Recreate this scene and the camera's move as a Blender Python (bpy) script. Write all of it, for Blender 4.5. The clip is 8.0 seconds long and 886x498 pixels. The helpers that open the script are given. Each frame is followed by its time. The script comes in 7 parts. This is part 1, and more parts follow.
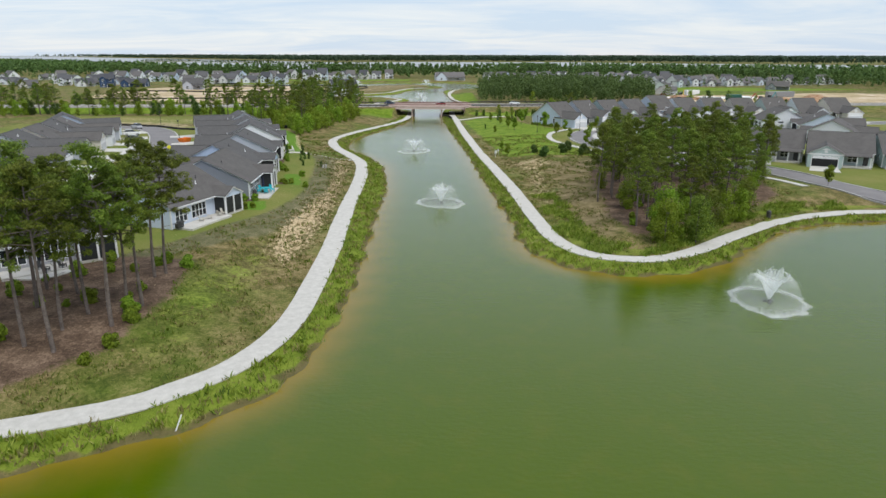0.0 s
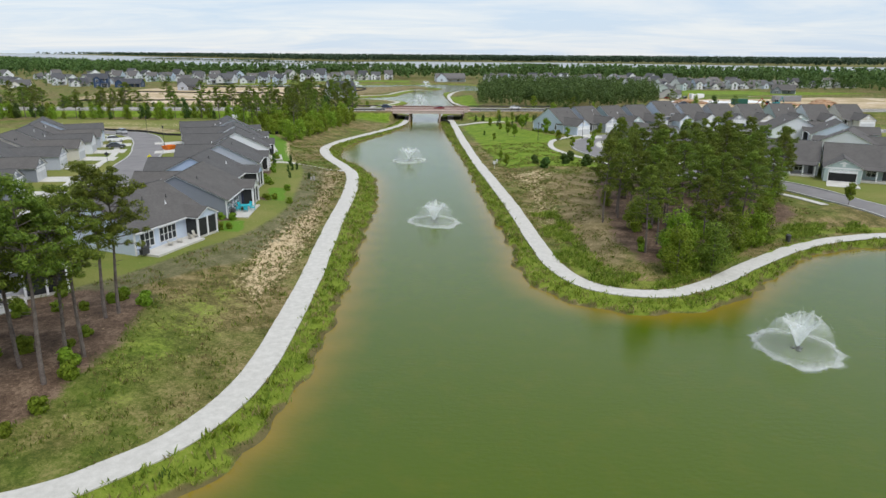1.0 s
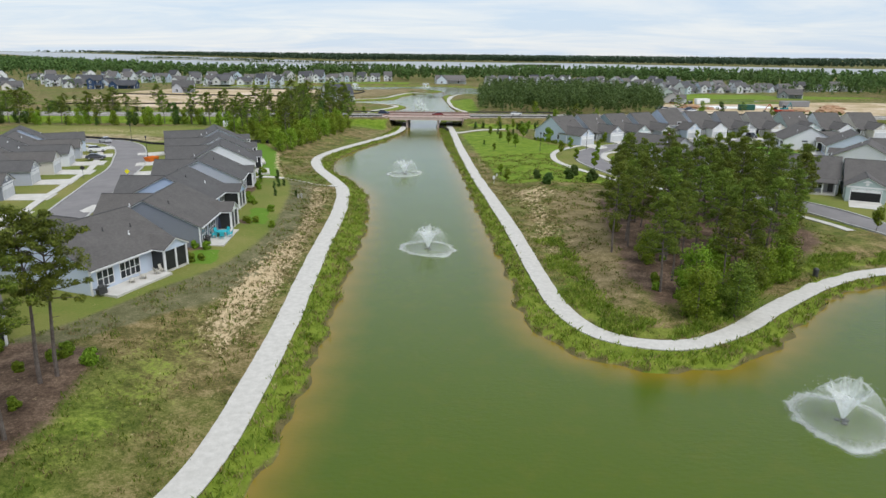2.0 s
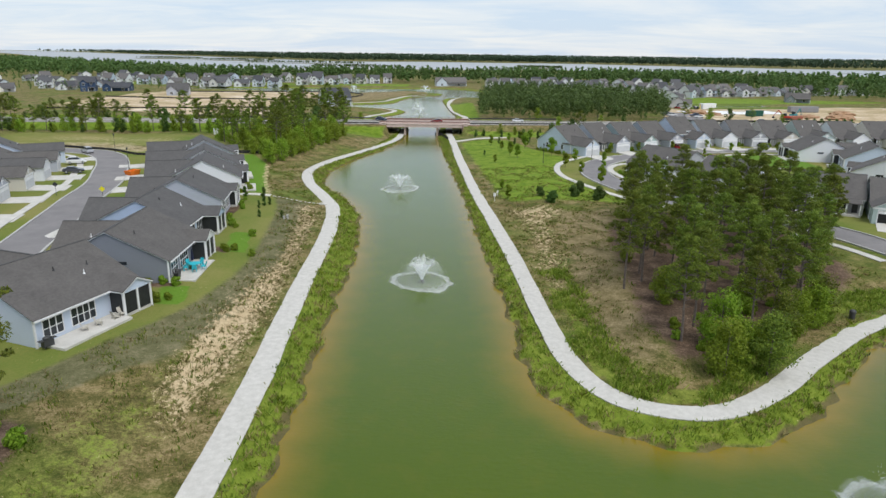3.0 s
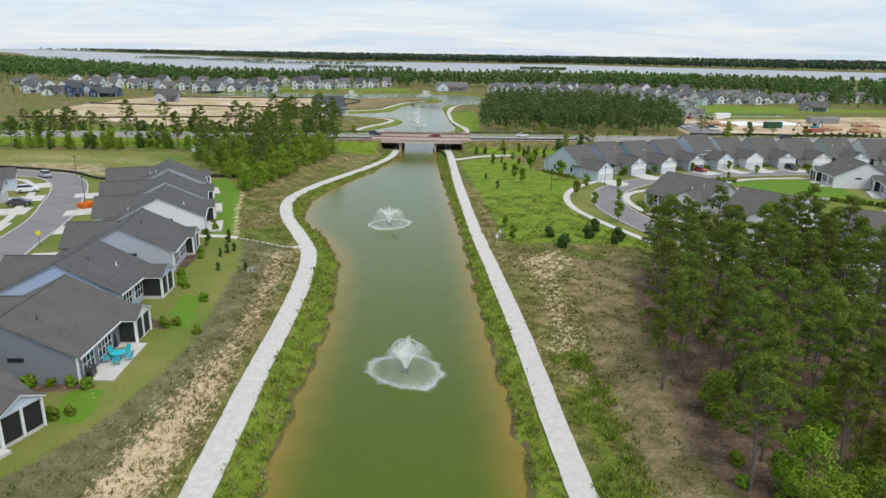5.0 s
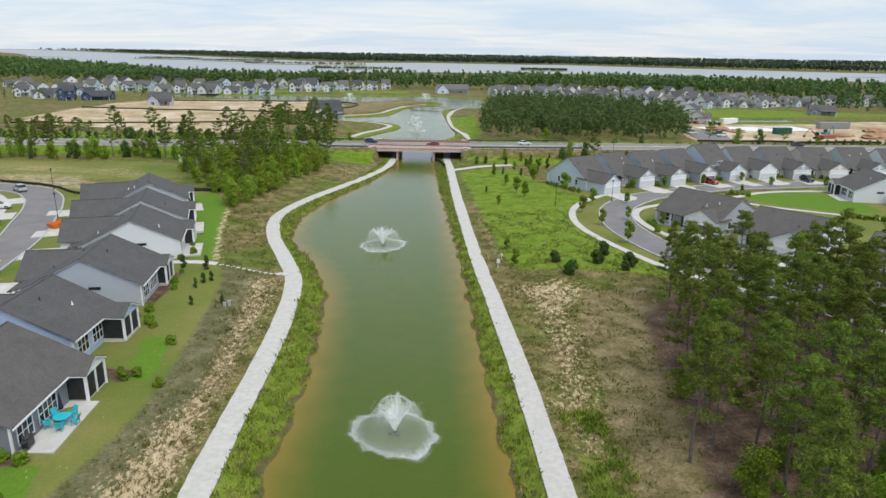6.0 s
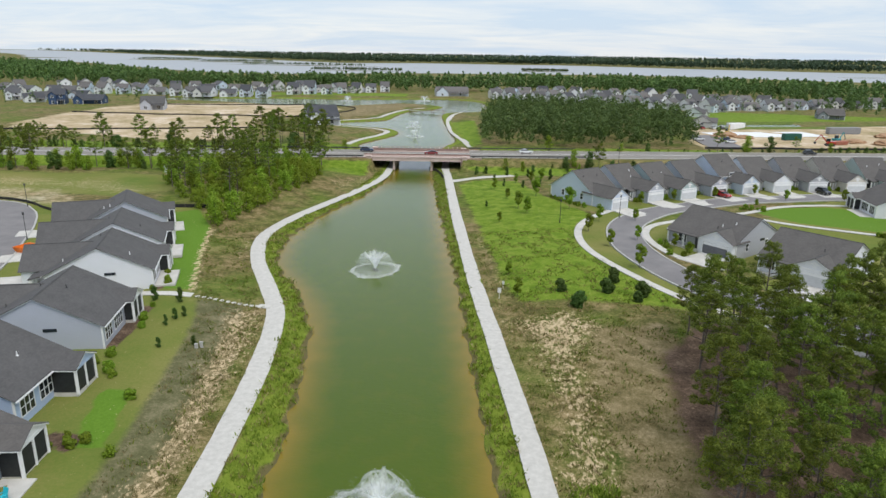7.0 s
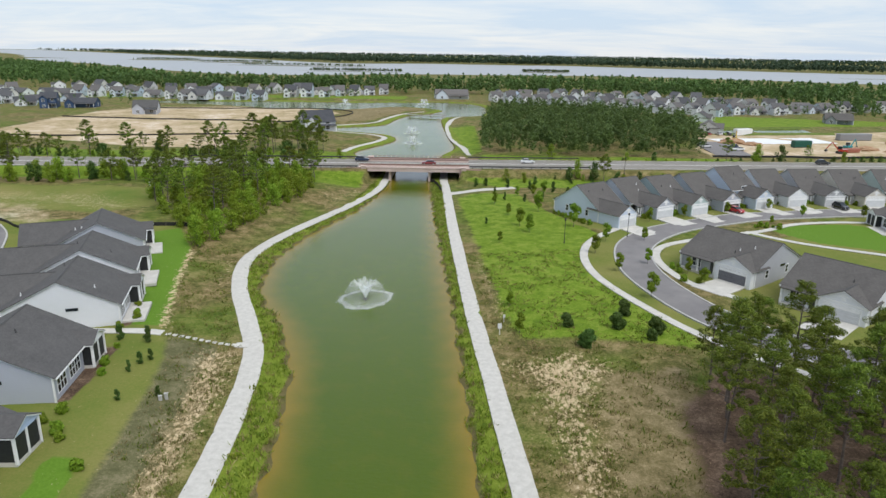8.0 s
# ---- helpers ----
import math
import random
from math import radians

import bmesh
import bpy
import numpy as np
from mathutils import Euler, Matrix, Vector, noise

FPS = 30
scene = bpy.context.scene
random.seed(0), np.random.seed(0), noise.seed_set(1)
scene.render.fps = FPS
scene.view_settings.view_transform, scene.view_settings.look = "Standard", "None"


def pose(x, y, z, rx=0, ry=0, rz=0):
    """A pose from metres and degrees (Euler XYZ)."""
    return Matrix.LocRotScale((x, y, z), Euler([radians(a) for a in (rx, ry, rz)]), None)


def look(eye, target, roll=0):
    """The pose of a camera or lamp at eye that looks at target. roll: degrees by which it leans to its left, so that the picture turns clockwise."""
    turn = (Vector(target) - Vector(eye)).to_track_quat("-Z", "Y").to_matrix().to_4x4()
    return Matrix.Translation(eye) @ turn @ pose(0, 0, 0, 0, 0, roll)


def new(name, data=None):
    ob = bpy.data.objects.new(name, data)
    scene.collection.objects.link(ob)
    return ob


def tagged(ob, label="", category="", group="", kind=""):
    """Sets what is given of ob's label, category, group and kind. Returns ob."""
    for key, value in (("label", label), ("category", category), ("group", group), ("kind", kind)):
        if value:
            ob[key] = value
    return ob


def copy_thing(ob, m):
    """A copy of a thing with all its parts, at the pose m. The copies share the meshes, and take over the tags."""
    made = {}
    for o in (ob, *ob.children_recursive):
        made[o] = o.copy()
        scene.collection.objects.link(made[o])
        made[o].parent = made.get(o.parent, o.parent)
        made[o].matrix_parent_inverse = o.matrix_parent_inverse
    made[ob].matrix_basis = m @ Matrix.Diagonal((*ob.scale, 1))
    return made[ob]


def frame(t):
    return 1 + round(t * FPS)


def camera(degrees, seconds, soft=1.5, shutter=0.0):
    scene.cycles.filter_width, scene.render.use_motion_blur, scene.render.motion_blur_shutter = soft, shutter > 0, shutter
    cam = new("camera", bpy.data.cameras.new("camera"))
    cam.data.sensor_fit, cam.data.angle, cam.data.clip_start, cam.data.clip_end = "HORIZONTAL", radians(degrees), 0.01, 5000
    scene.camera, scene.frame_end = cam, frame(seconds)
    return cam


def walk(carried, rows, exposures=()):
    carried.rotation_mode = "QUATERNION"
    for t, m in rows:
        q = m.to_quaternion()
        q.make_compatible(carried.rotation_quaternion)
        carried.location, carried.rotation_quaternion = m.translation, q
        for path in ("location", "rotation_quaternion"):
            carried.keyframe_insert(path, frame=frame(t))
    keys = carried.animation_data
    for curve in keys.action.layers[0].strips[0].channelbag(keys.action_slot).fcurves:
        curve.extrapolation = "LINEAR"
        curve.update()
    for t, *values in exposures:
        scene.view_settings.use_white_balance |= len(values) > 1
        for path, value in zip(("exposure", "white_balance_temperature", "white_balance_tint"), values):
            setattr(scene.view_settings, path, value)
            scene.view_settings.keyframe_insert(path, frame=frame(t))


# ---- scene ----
cam = camera(67.4, 8.0)
METRES, EYE, TILT, LEAN, TURN = 78.0, 25.0, -16.4, -0.1, 0.0
ROWS = [
    (0.0, 0.0, 0.0, 0.0, 0.0, 0.0, -0.0),
    (0.5, 0.008, 0.0485, 0.0207, 0.02, -0.03, -0.15),
    (1.0, 0.0152, 0.1006, 0.0471, 0.05, -0.05, -0.3),
    (1.5, 0.0211, 0.1547, 0.0757, 0.07, -0.08, -0.42),
    (3.0, 0.035, 0.3217, 0.1625, 0.16, -0.14, -0.69),
    (3.5, 0.0389, 0.3791, 0.1918, 0.2, -0.16, -0.75),
    (4.0, 0.0428, 0.4364, 0.2212, 0.23, -0.18, -0.78),
    (4.5, 0.0465, 0.4946, 0.2491, 0.28, -0.19, -0.83),
    (6.0, 0.0566, 0.6685, 0.3313, 0.38, -0.2, -0.9),
    (6.5, 0.0597, 0.725, 0.3588, 0.39, -0.21, -0.86),
    (7.0, 0.0632, 0.7816, 0.3869, 0.42, -0.22, -0.88),
    (7.5, 0.0668, 0.8376, 0.4154, 0.42, -0.23, -0.91),
    (8.0, 0.071, 0.8928, 0.4436, 0.46, -0.24, -0.92),
]
walk(cam, [(t, pose(0, 0, EYE, TILT, LEAN, TURN) @ pose(METRES * x, METRES * y, METRES * z, 90 + pitch, roll, yaw)) for t, x, y, z, yaw, pitch, roll in ROWS])

# ---- light ----
SUN_ELEV, SUN_AZ = 58.0, 142.0      # degrees; azimuth clockwise from +y
world = bpy.data.worlds.new("world")
scene.world = world
world.use_nodes = True
wn, wl = world.node_tree.nodes, world.node_tree.links
wn.clear()
w_out = wn.new("ShaderNodeOutputWorld")
w_bg = wn.new("ShaderNodeBackground")
w_bg.inputs["Strength"].default_value = 0.128
w_sky = wn.new("ShaderNodeTexSky")
w_sky.sky_type = "NISHITA"
w_sky.sun_disc = False
w_sky.sun_elevation = radians(SUN_ELEV)
w_sky.sun_rotation = radians(SUN_AZ)
w_sky.dust_density = 0.4
w_tc = wn.new("ShaderNodeTexCoord")
w_sep = wn.new("ShaderNodeSeparateXYZ")
w_add = wn.new("ShaderNodeMath"); w_add.operation = "ADD"; w_add.inputs[1].default_value = 0.10
w_dx = wn.new("ShaderNodeMath"); w_dx.operation = "DIVIDE"
w_dy = wn.new("ShaderNodeMath"); w_dy.operation = "DIVIDE"
w_com = wn.new("ShaderNodeCombineXYZ")
w_map = wn.new("ShaderNodeMapping")
w_map.inputs["Scale"].default_value = (0.5, 0.8, 1.0)
w_map.inputs["Rotation"].default_value = (0, 0, 0.12)
w_noise = wn.new("ShaderNodeTexNoise")
w_noise.inputs["Scale"].default_value = 1.0
w_noise.inputs["Detail"].default_value = 6
w_noise.inputs["Roughness"].default_value = 0.62
w_noise.inputs["Distortion"].default_value = 0.6
w_ramp = wn.new("ShaderNodeValToRGB")
w_ramp.color_ramp.elements[0].position = 0.38
w_ramp.color_ramp.elements[0].color = (0.0, 0.0, 0.0, 1)
w_ramp.color_ramp.elements[1].position = 0.62
w_ramp.color_ramp.elements[1].color = (1.0, 1.0, 1.0, 1)
w_mix = wn.new("ShaderNodeMix"); w_mix.data_type = "RGBA"
w_mix.inputs[0].default_value = 0.84
w_cloud = wn.new("ShaderNodeMix"); w_cloud.data_type = "RGBA"
w_cloud.inputs[6].default_value = (4.75, 5.75, 7.1, 1)
w_cloud.inputs[7].default_value = (6.55, 6.85, 7.25, 1)
wl.new(w_tc.outputs["Generated"], w_sep.inputs[0])
wl.new(w_sep.outputs["Z"], w_add.inputs[0])
wl.new(w_sep.outputs["X"], w_dx.inputs[0]); wl.new(w_add.outputs[0], w_dx.inputs[1])
wl.new(w_sep.outputs["Y"], w_dy.inputs[0]); wl.new(w_add.outputs[0], w_dy.inputs[1])
wl.new(w_dx.outputs[0], w_com.inputs[0]); wl.new(w_dy.outputs[0], w_com.inputs[1])
wl.new(w_com.outputs[0], w_map.inputs["Vector"])
wl.new(w_map.outputs[0], w_noise.inputs["Vector"])
wl.new(w_noise.outputs["Fac"], w_ramp.inputs[0])
wl.new(w_ramp.outputs[0], w_cloud.inputs[0])
wl.new(w_cloud.outputs[2], w_mix.inputs[7])
wl.new(w_sky.outputs[0], w_mix.inputs[6])
wl.new(w_mix.outputs[2], w_bg.inputs["Color"])
wl.new(w_bg.outputs[0], w_out.inputs[0])

sun_data = bpy.data.lights.new("sun", "SUN")
sun_data.energy = 2.4
sun_data.angle = radians(38)
sun_data.color = (1.0, 0.985, 0.95)
sun = new("sun", sun_data)
az, el = radians(SUN_AZ), radians(SUN_ELEV)
sun.matrix_world = look((math.sin(az) * math.cos(el) * 50, math.cos(az) * math.cos(el) * 50, math.sin(el) * 50 + 100), (0, 0, 100))

# ---- materials ----
def mat_base(name):
    m = bpy.data.materials.new(name)
    m.use_nodes = True
    nt = m.node_tree
    return m, nt.nodes, nt.links, nt.nodes["Principled BSDF"]


def noise_fac(N, Lk, scale, detail=4, rough=0.6, stretch=None, coord="Object"):
    tc = N.new("ShaderNodeTexCoord")
    n = N.new("ShaderNodeTexNoise")
    n.inputs["Scale"].default_value = scale
    n.inputs["Detail"].default_value = detail
    n.inputs["Roughness"].default_value = rough
    if stretch:
        mp = N.new("ShaderNodeMapping")
        mp.inputs["Scale"].default_value = stretch
        Lk.new(tc.outputs[coord], mp.inputs["Vector"])
        Lk.new(mp.outputs[0], n.inputs["Vector"])
    else:
        Lk.new(tc.outputs[coord], n.inputs["Vector"])
    return n.outputs["Fac"]


def ramp(N, Lk, fac, stops):
    r = N.new("ShaderNodeValToRGB")
    e = r.color_ramp.elements
    while len(e) < len(stops):
        e.new(0.5)
    for el_, (p, c) in zip(e, stops):
        el_.position = p
        el_.color = (*c, 1)
    Lk.new(fac, r.inputs[0])
    return r.outputs[0]


def mixc(N, Lk, fac, a, b, mode="MIX"):
    m = N.new("ShaderNodeMix")
    m.data_type = "RGBA"
    m.blend_type = mode
    for sock, v in ((m.inputs[0], fac), (m.inputs[6], a), (m.inputs[7], b)):
        if isinstance(v, (int, float)):
            sock.default_value = v
        elif isinstance(v, tuple):
            sock.default_value = (*v, 1)
        else:
            Lk.new(v, sock)
    return m.outputs[2]


def mathn(N, Lk, op, a, b=0.0, c=0.0, clamp=False):
    m = N.new("ShaderNodeMath")
    m.operation = op
    m.use_clamp = clamp
    for sock, v in zip(m.inputs, (a, b, c)):
        if isinstance(v, (int, float)):
            sock.default_value = v
        else:
            Lk.new(v, sock)
    return m.outputs[0]


def bump(N, Lk, B, fac, strength=0.4, dist=0.05):
    b = N.new("ShaderNodeBump")
    b.inputs["Strength"].default_value = strength
    b.inputs["Distance"].default_value = dist
    Lk.new(fac, b.inputs["Height"])
    Lk.new(b.outputs[0], B.inputs["Normal"])


def simple(name, a, b, scale=3.0, rough=0.7, bump_scale=20, bump_d=0.01, metal=0.0, coord="Object", spec=0.4):
    """Two-tone surface: coarse stains and fine grain between colours a and b."""
    m, N, Lk, B = mat_base(name)
    f1 = noise_fac(N, Lk, scale, 5, coord=coord)
    f2 = noise_fac(N, Lk, bump_scale, 3, coord=coord)
    f = mathn(N, Lk, "ADD", mathn(N, Lk, "MULTIPLY", f1, 0.65), mathn(N, Lk, "MULTIPLY", f2, 0.35))
    c = ramp(N, Lk, f, [(0.34, a), (0.66, b)])
    Lk.new(c, B.inputs["Base Color"])
    B.inputs["Roughness"].default_value = rough
    B.inputs["Metallic"].default_value = metal
    B.inputs["Specular IOR Level"].default_value = spec
    bump(N, Lk, B, f2, 0.4, bump_d)
    return m


def siding(name, col, per=0.18):
    """Painted lap boards with slight weathering."""
    m, N, Lk, B = mat_base(name)
    f1 = noise_fac(N, Lk, 0.7, 5)
    c = mixc(N, Lk, mathn(N, Lk, "MULTIPLY", f1, 0.35), col, tuple(v * 0.80 for v in col))
    tc = N.new("ShaderNodeTexCoord")
    sp = N.new("ShaderNodeSeparateXYZ")
    Lk.new(tc.outputs["Object"], sp.inputs[0])
    fr = mathn(N, Lk, "FRACT", mathn(N, Lk, "DIVIDE", sp.outputs["Z"], per))
    groove = mathn(N, Lk, "LESS_THAN", fr, 0.10)
    c = mixc(N, Lk, mathn(N, Lk, "MULTIPLY", groove, 0.25), c, tuple(v * 0.5 for v in col))
    Lk.new(c, B.inputs["Base Color"])
    B.inputs["Roughness"].default_value = 0.55
    bump(N, Lk, B, fr, 0.5, 0.012)
    return m


def shingle(name, a, b):
    """Asphalt shingles: courses, single tabs in slightly different tones, broad weathering."""
    m, N, Lk, B = mat_base(name)
    tc = N.new("ShaderNodeTexCoord")
    f1 = noise_fac(N, Lk, 0.35, 5)
    vor = N.new("ShaderNodeTexVoronoi")
    mp = N.new("ShaderNodeMapping")
    mp.inputs["Scale"].default_value = (4.5, 4.5, 9.0)
    Lk.new(tc.outputs["Object"], mp.inputs["Vector"])
    Lk.new(mp.outputs[0], vor.inputs["Vector"])
    vor.inputs["Scale"].default_value = 1.0
    sp = N.new("ShaderNodeSeparateXYZ")
    Lk.new(vor.outputs["Color"], sp.inputs[0])
    f = mathn(N, Lk, "ADD", mathn(N, Lk, "MULTIPLY", f1, 0.75), mathn(N, Lk, "MULTIPLY", sp.outputs[0], 0.25))
    c = ramp(N, Lk, f, [(0.2, a), (0.8, b)])
    Lk.new(c, B.inputs["Base Color"])
    B.inputs["Roughness"].default_value = 0.85
    B.inputs["Specular IOR Level"].default_value = 0.25
    bump(N, Lk, B, sp.outputs[0], 0.35, 0.02)
    return m


def leafy(name, a, b, c2, rough=0.65):
    """Foliage: per-leaf and broad patch variation, slightly translucent."""
    m, N, Lk, B = mat_base(name)
    geo = N.new("ShaderNodeNewGeometry")
    oi = N.new("ShaderNodeObjectInfo")
    f1 = noise_fac(N, Lk, 0.35, 3)
    f = mathn(N, Lk, "ADD", mathn(N, Lk, "MULTIPLY", geo.outputs["Random Per Island"], 0.45), mathn(N, Lk, "MULTIPLY", f1, 0.55))
    col = ramp(N, Lk, f, [(0.2, a), (0.5, b), (0.8, c2)])
    hs = N.new("ShaderNodeHueSaturation")
    Lk.new(col, hs.inputs["Color"])
    Lk.new(mathn(N, Lk, "MULTIPLY_ADD", oi.outputs["Random"], 0.035, 0.483), hs.inputs["Hue"])
    Lk.new(mathn(N, Lk, "MULTIPLY_ADD", oi.outputs["Random"], 0.45, 0.78), hs.inputs["Value"])
    Lk.new(hs.outputs[0], B.inputs["Base Color"])
    B.inputs["Roughness"].default_value = rough
    B.inputs["Specular IOR Level"].default_value = 0.25
    tr = N.new("ShaderNodeBsdfTranslucent")
    Lk.new(hs.outputs[0], tr.inputs["Color"])
    mx = N.new("ShaderNodeMixShader")
    mx.inputs[0].default_value = 0.38
    Lk.new(B.outputs[0], mx.inputs[1]); Lk.new(tr.outputs[0], mx.inputs[2])
    Lk.new(mx.outputs[0], N["Material Output"].inputs[0])
    return m


def glassy(name, col, rough=0.08):
    m, N, Lk, B = mat_base(name)
    B.inputs["Base Color"].default_value = (*col, 1)
    B.inputs["Roughness"].default_value = rough
    B.inputs["Specular IOR Level"].default_value = 0.6
    return m


M_GRAVEL = simple("gravel_path", (0.44, 0.42, 0.38), (0.58, 0.555, 0.51), 1.7, 0.95, 11, 0.004)
M_CONC = simple("concrete", (0.44, 0.42, 0.38), (0.60, 0.575, 0.53), 0.6, 0.85, 12, 0.01)
M_ASPH = simple("asphalt", (0.16, 0.15, 0.15), (0.23, 0.215, 0.21), 0.25, 0.85, 16, 0.01)
M_ROADMAIN = simple("worn_asphalt", (0.19, 0.172, 0.15), (0.27, 0.25, 0.22), 0.25, 0.85, 16, 0.01)
M_KERB = simple("kerb_concrete", (0.36, 0.35, 0.33), (0.48, 0.47, 0.44), 0.8, 0.85, 12, 0.01)
M_LINE = simple("road_paint", (0.6, 0.6, 0.55), (0.75, 0.74, 0.7), 1.0, 0.7)
M_TRIM = simple("white_trim", (0.70, 0.70, 0.70), (0.82, 0.82, 0.82), 1.0, 0.5)
M_DARKTRIM = simple("dark_trim", (0.03, 0.03, 0.03), (0.06, 0.06, 0.06), 1.0, 0.5)
M_PANE = glassy("window_glass", (0.02, 0.025, 0.03))
M_SCREEN = simple("porch_screen", (0.012, 0.013, 0.014), (0.028, 0.03, 0.03), 2.0, 0.55)
M_ROOFA = shingle("grey_shingles", (0.074, 0.071, 0.070), (0.116, 0.111, 0.108))
M_ROOFB = shingle("brown_grey_shingles", (0.082, 0.076, 0.072), (0.130, 0.120, 0.112))
M_ROOFD = shingle("dark_shingles", (0.045, 0.047, 0.055), (0.09, 0.092, 0.10))
M_RIDGE = simple("ridge_cap", (0.05, 0.05, 0.05), (0.09, 0.088, 0.085), 1.0, 0.9)
WALLS = {
    "white": siding("white_siding", (0.74, 0.75, 0.78)),
    "blue": siding("blue_siding", (0.44, 0.54, 0.72)),
    "pale": siding("pale_blue_siding", (0.56, 0.63, 0.74)),
    "slate": siding("slate_grey_siding", (0.22, 0.235, 0.27)),
    "grey": siding("grey_siding", (0.41, 0.415, 0.44)),
    "lilac": siding("grey_blue_siding", (0.44, 0.46, 0.52)),
    "beige": siding("beige_siding", (0.62, 0.58, 0.51)),
    "green": siding("sage_siding", (0.42, 0.51, 0.50)),
    "navy": siding("navy_siding", (0.025, 0.06, 0.14)),
}
M_BRICK = simple("tan_brick", (0.30, 0.19, 0.15), (0.46, 0.33, 0.28), 1.2, 0.85, 9, 0.02)
M_PINKC = simple("pinkish_concrete", (0.50, 0.38, 0.34), (0.62, 0.50, 0.45), 0.6, 0.8, 10, 0.01)
M_DARKC = simple("shaded_concrete", (0.25, 0.24, 0.22), (0.35, 0.34, 0.31), 0.6, 0.85)
M_RAIL = simple("bronze_rail", (0.16, 0.09, 0.07), (0.24, 0.14, 0.11), 2.0, 0.5)
M_BARK = simple("pine_bark", (0.075, 0.058, 0.048), (0.20, 0.165, 0.145), 2.0, 0.95, 9, 0.05)
M_PINE = leafy("pine_needles", (0.062, 0.095, 0.012), (0.132, 0.182, 0.022), (0.270, 0.330, 0.044))
M_LEAF = leafy("broad_leaves", (0.095, 0.155, 0.010), (0.185, 0.275, 0.018), (0.300, 0.385, 0.040))
M_DKLEAF = leafy("evergreen_leaves", (0.040, 0.082, 0.014), (0.074, 0.130, 0.024), (0.125, 0.19, 0.040))
M_WOODS = leafy("far_foliage", (0.050, 0.086, 0.024), (0.095, 0.150, 0.040), (0.160, 0.220, 0.062))
M_GRASSB = leafy("bank_grass", (0.078, 0.122, 0.011), (0.180, 0.245, 0.024), (0.37, 0.39, 0.075))
M_ROUGH = leafy("rough_green_grass", (0.062, 0.095, 0.010), (0.130, 0.180, 0.020), (0.26, 0.28, 0.055))
M_GRASSD = leafy("dry_grass", (0.105, 0.094, 0.030), (0.235, 0.190, 0.073), (0.42, 0.345, 0.16))
M_BERM = simple("mown_bank", (0.075, 0.11, 0.02), (0.15, 0.19, 0.04), 0.6, 0.95, 6, 0.05)
M_SILT = simple("silt_fence", (0.012, 0.012, 0.013), (0.03, 0.03, 0.03), 2.0, 0.8)


def water_material():
    m, N, Lk, B = mat_base("pond_water")
    at = N.new("ShaderNodeAttribute"); at.attribute_name = "shallow"
    f1 = noise_fac(N, Lk, 0.02, 3)
    f0 = noise_fac(N, Lk, 0.35, 3)
    sh = mathn(N, Lk, "MULTIPLY_ADD", mathn(N, Lk, "SUBTRACT", f0, 0.5), 0.35, at.outputs["Fac"])
    deep = mixc(N, Lk, f1, (0.056, 0.090, 0.0004), (0.070, 0.108, 0.001))
    # Pale grey base colour on the far river stands for reflected sky.
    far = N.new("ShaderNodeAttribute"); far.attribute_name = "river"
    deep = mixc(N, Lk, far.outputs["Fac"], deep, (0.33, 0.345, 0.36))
    c = mixc(N, Lk, mathn(N, Lk, "MULTIPLY", sh, 1.0, clamp=True), deep, (0.215, 0.150, 0.016))
    Lk.new(c, B.inputs["Base Color"])
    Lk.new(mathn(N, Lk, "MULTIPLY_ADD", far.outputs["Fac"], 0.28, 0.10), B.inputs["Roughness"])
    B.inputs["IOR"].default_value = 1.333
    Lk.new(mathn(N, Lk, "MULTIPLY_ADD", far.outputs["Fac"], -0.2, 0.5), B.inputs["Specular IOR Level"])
    r1 = noise_fac(N, Lk, 1.3, 4, 0.6, (1.0, 1.9, 1.0))
    r2 = noise_fac(N, Lk, 0.12, 2, 0.5)
    bump(N, Lk, B, mathn(N, Lk, "MULTIPLY", r1, mathn(N, Lk, "ADD", r2, 0.1)), 0.36, 0.10)
    return m


M_WATER = water_material()


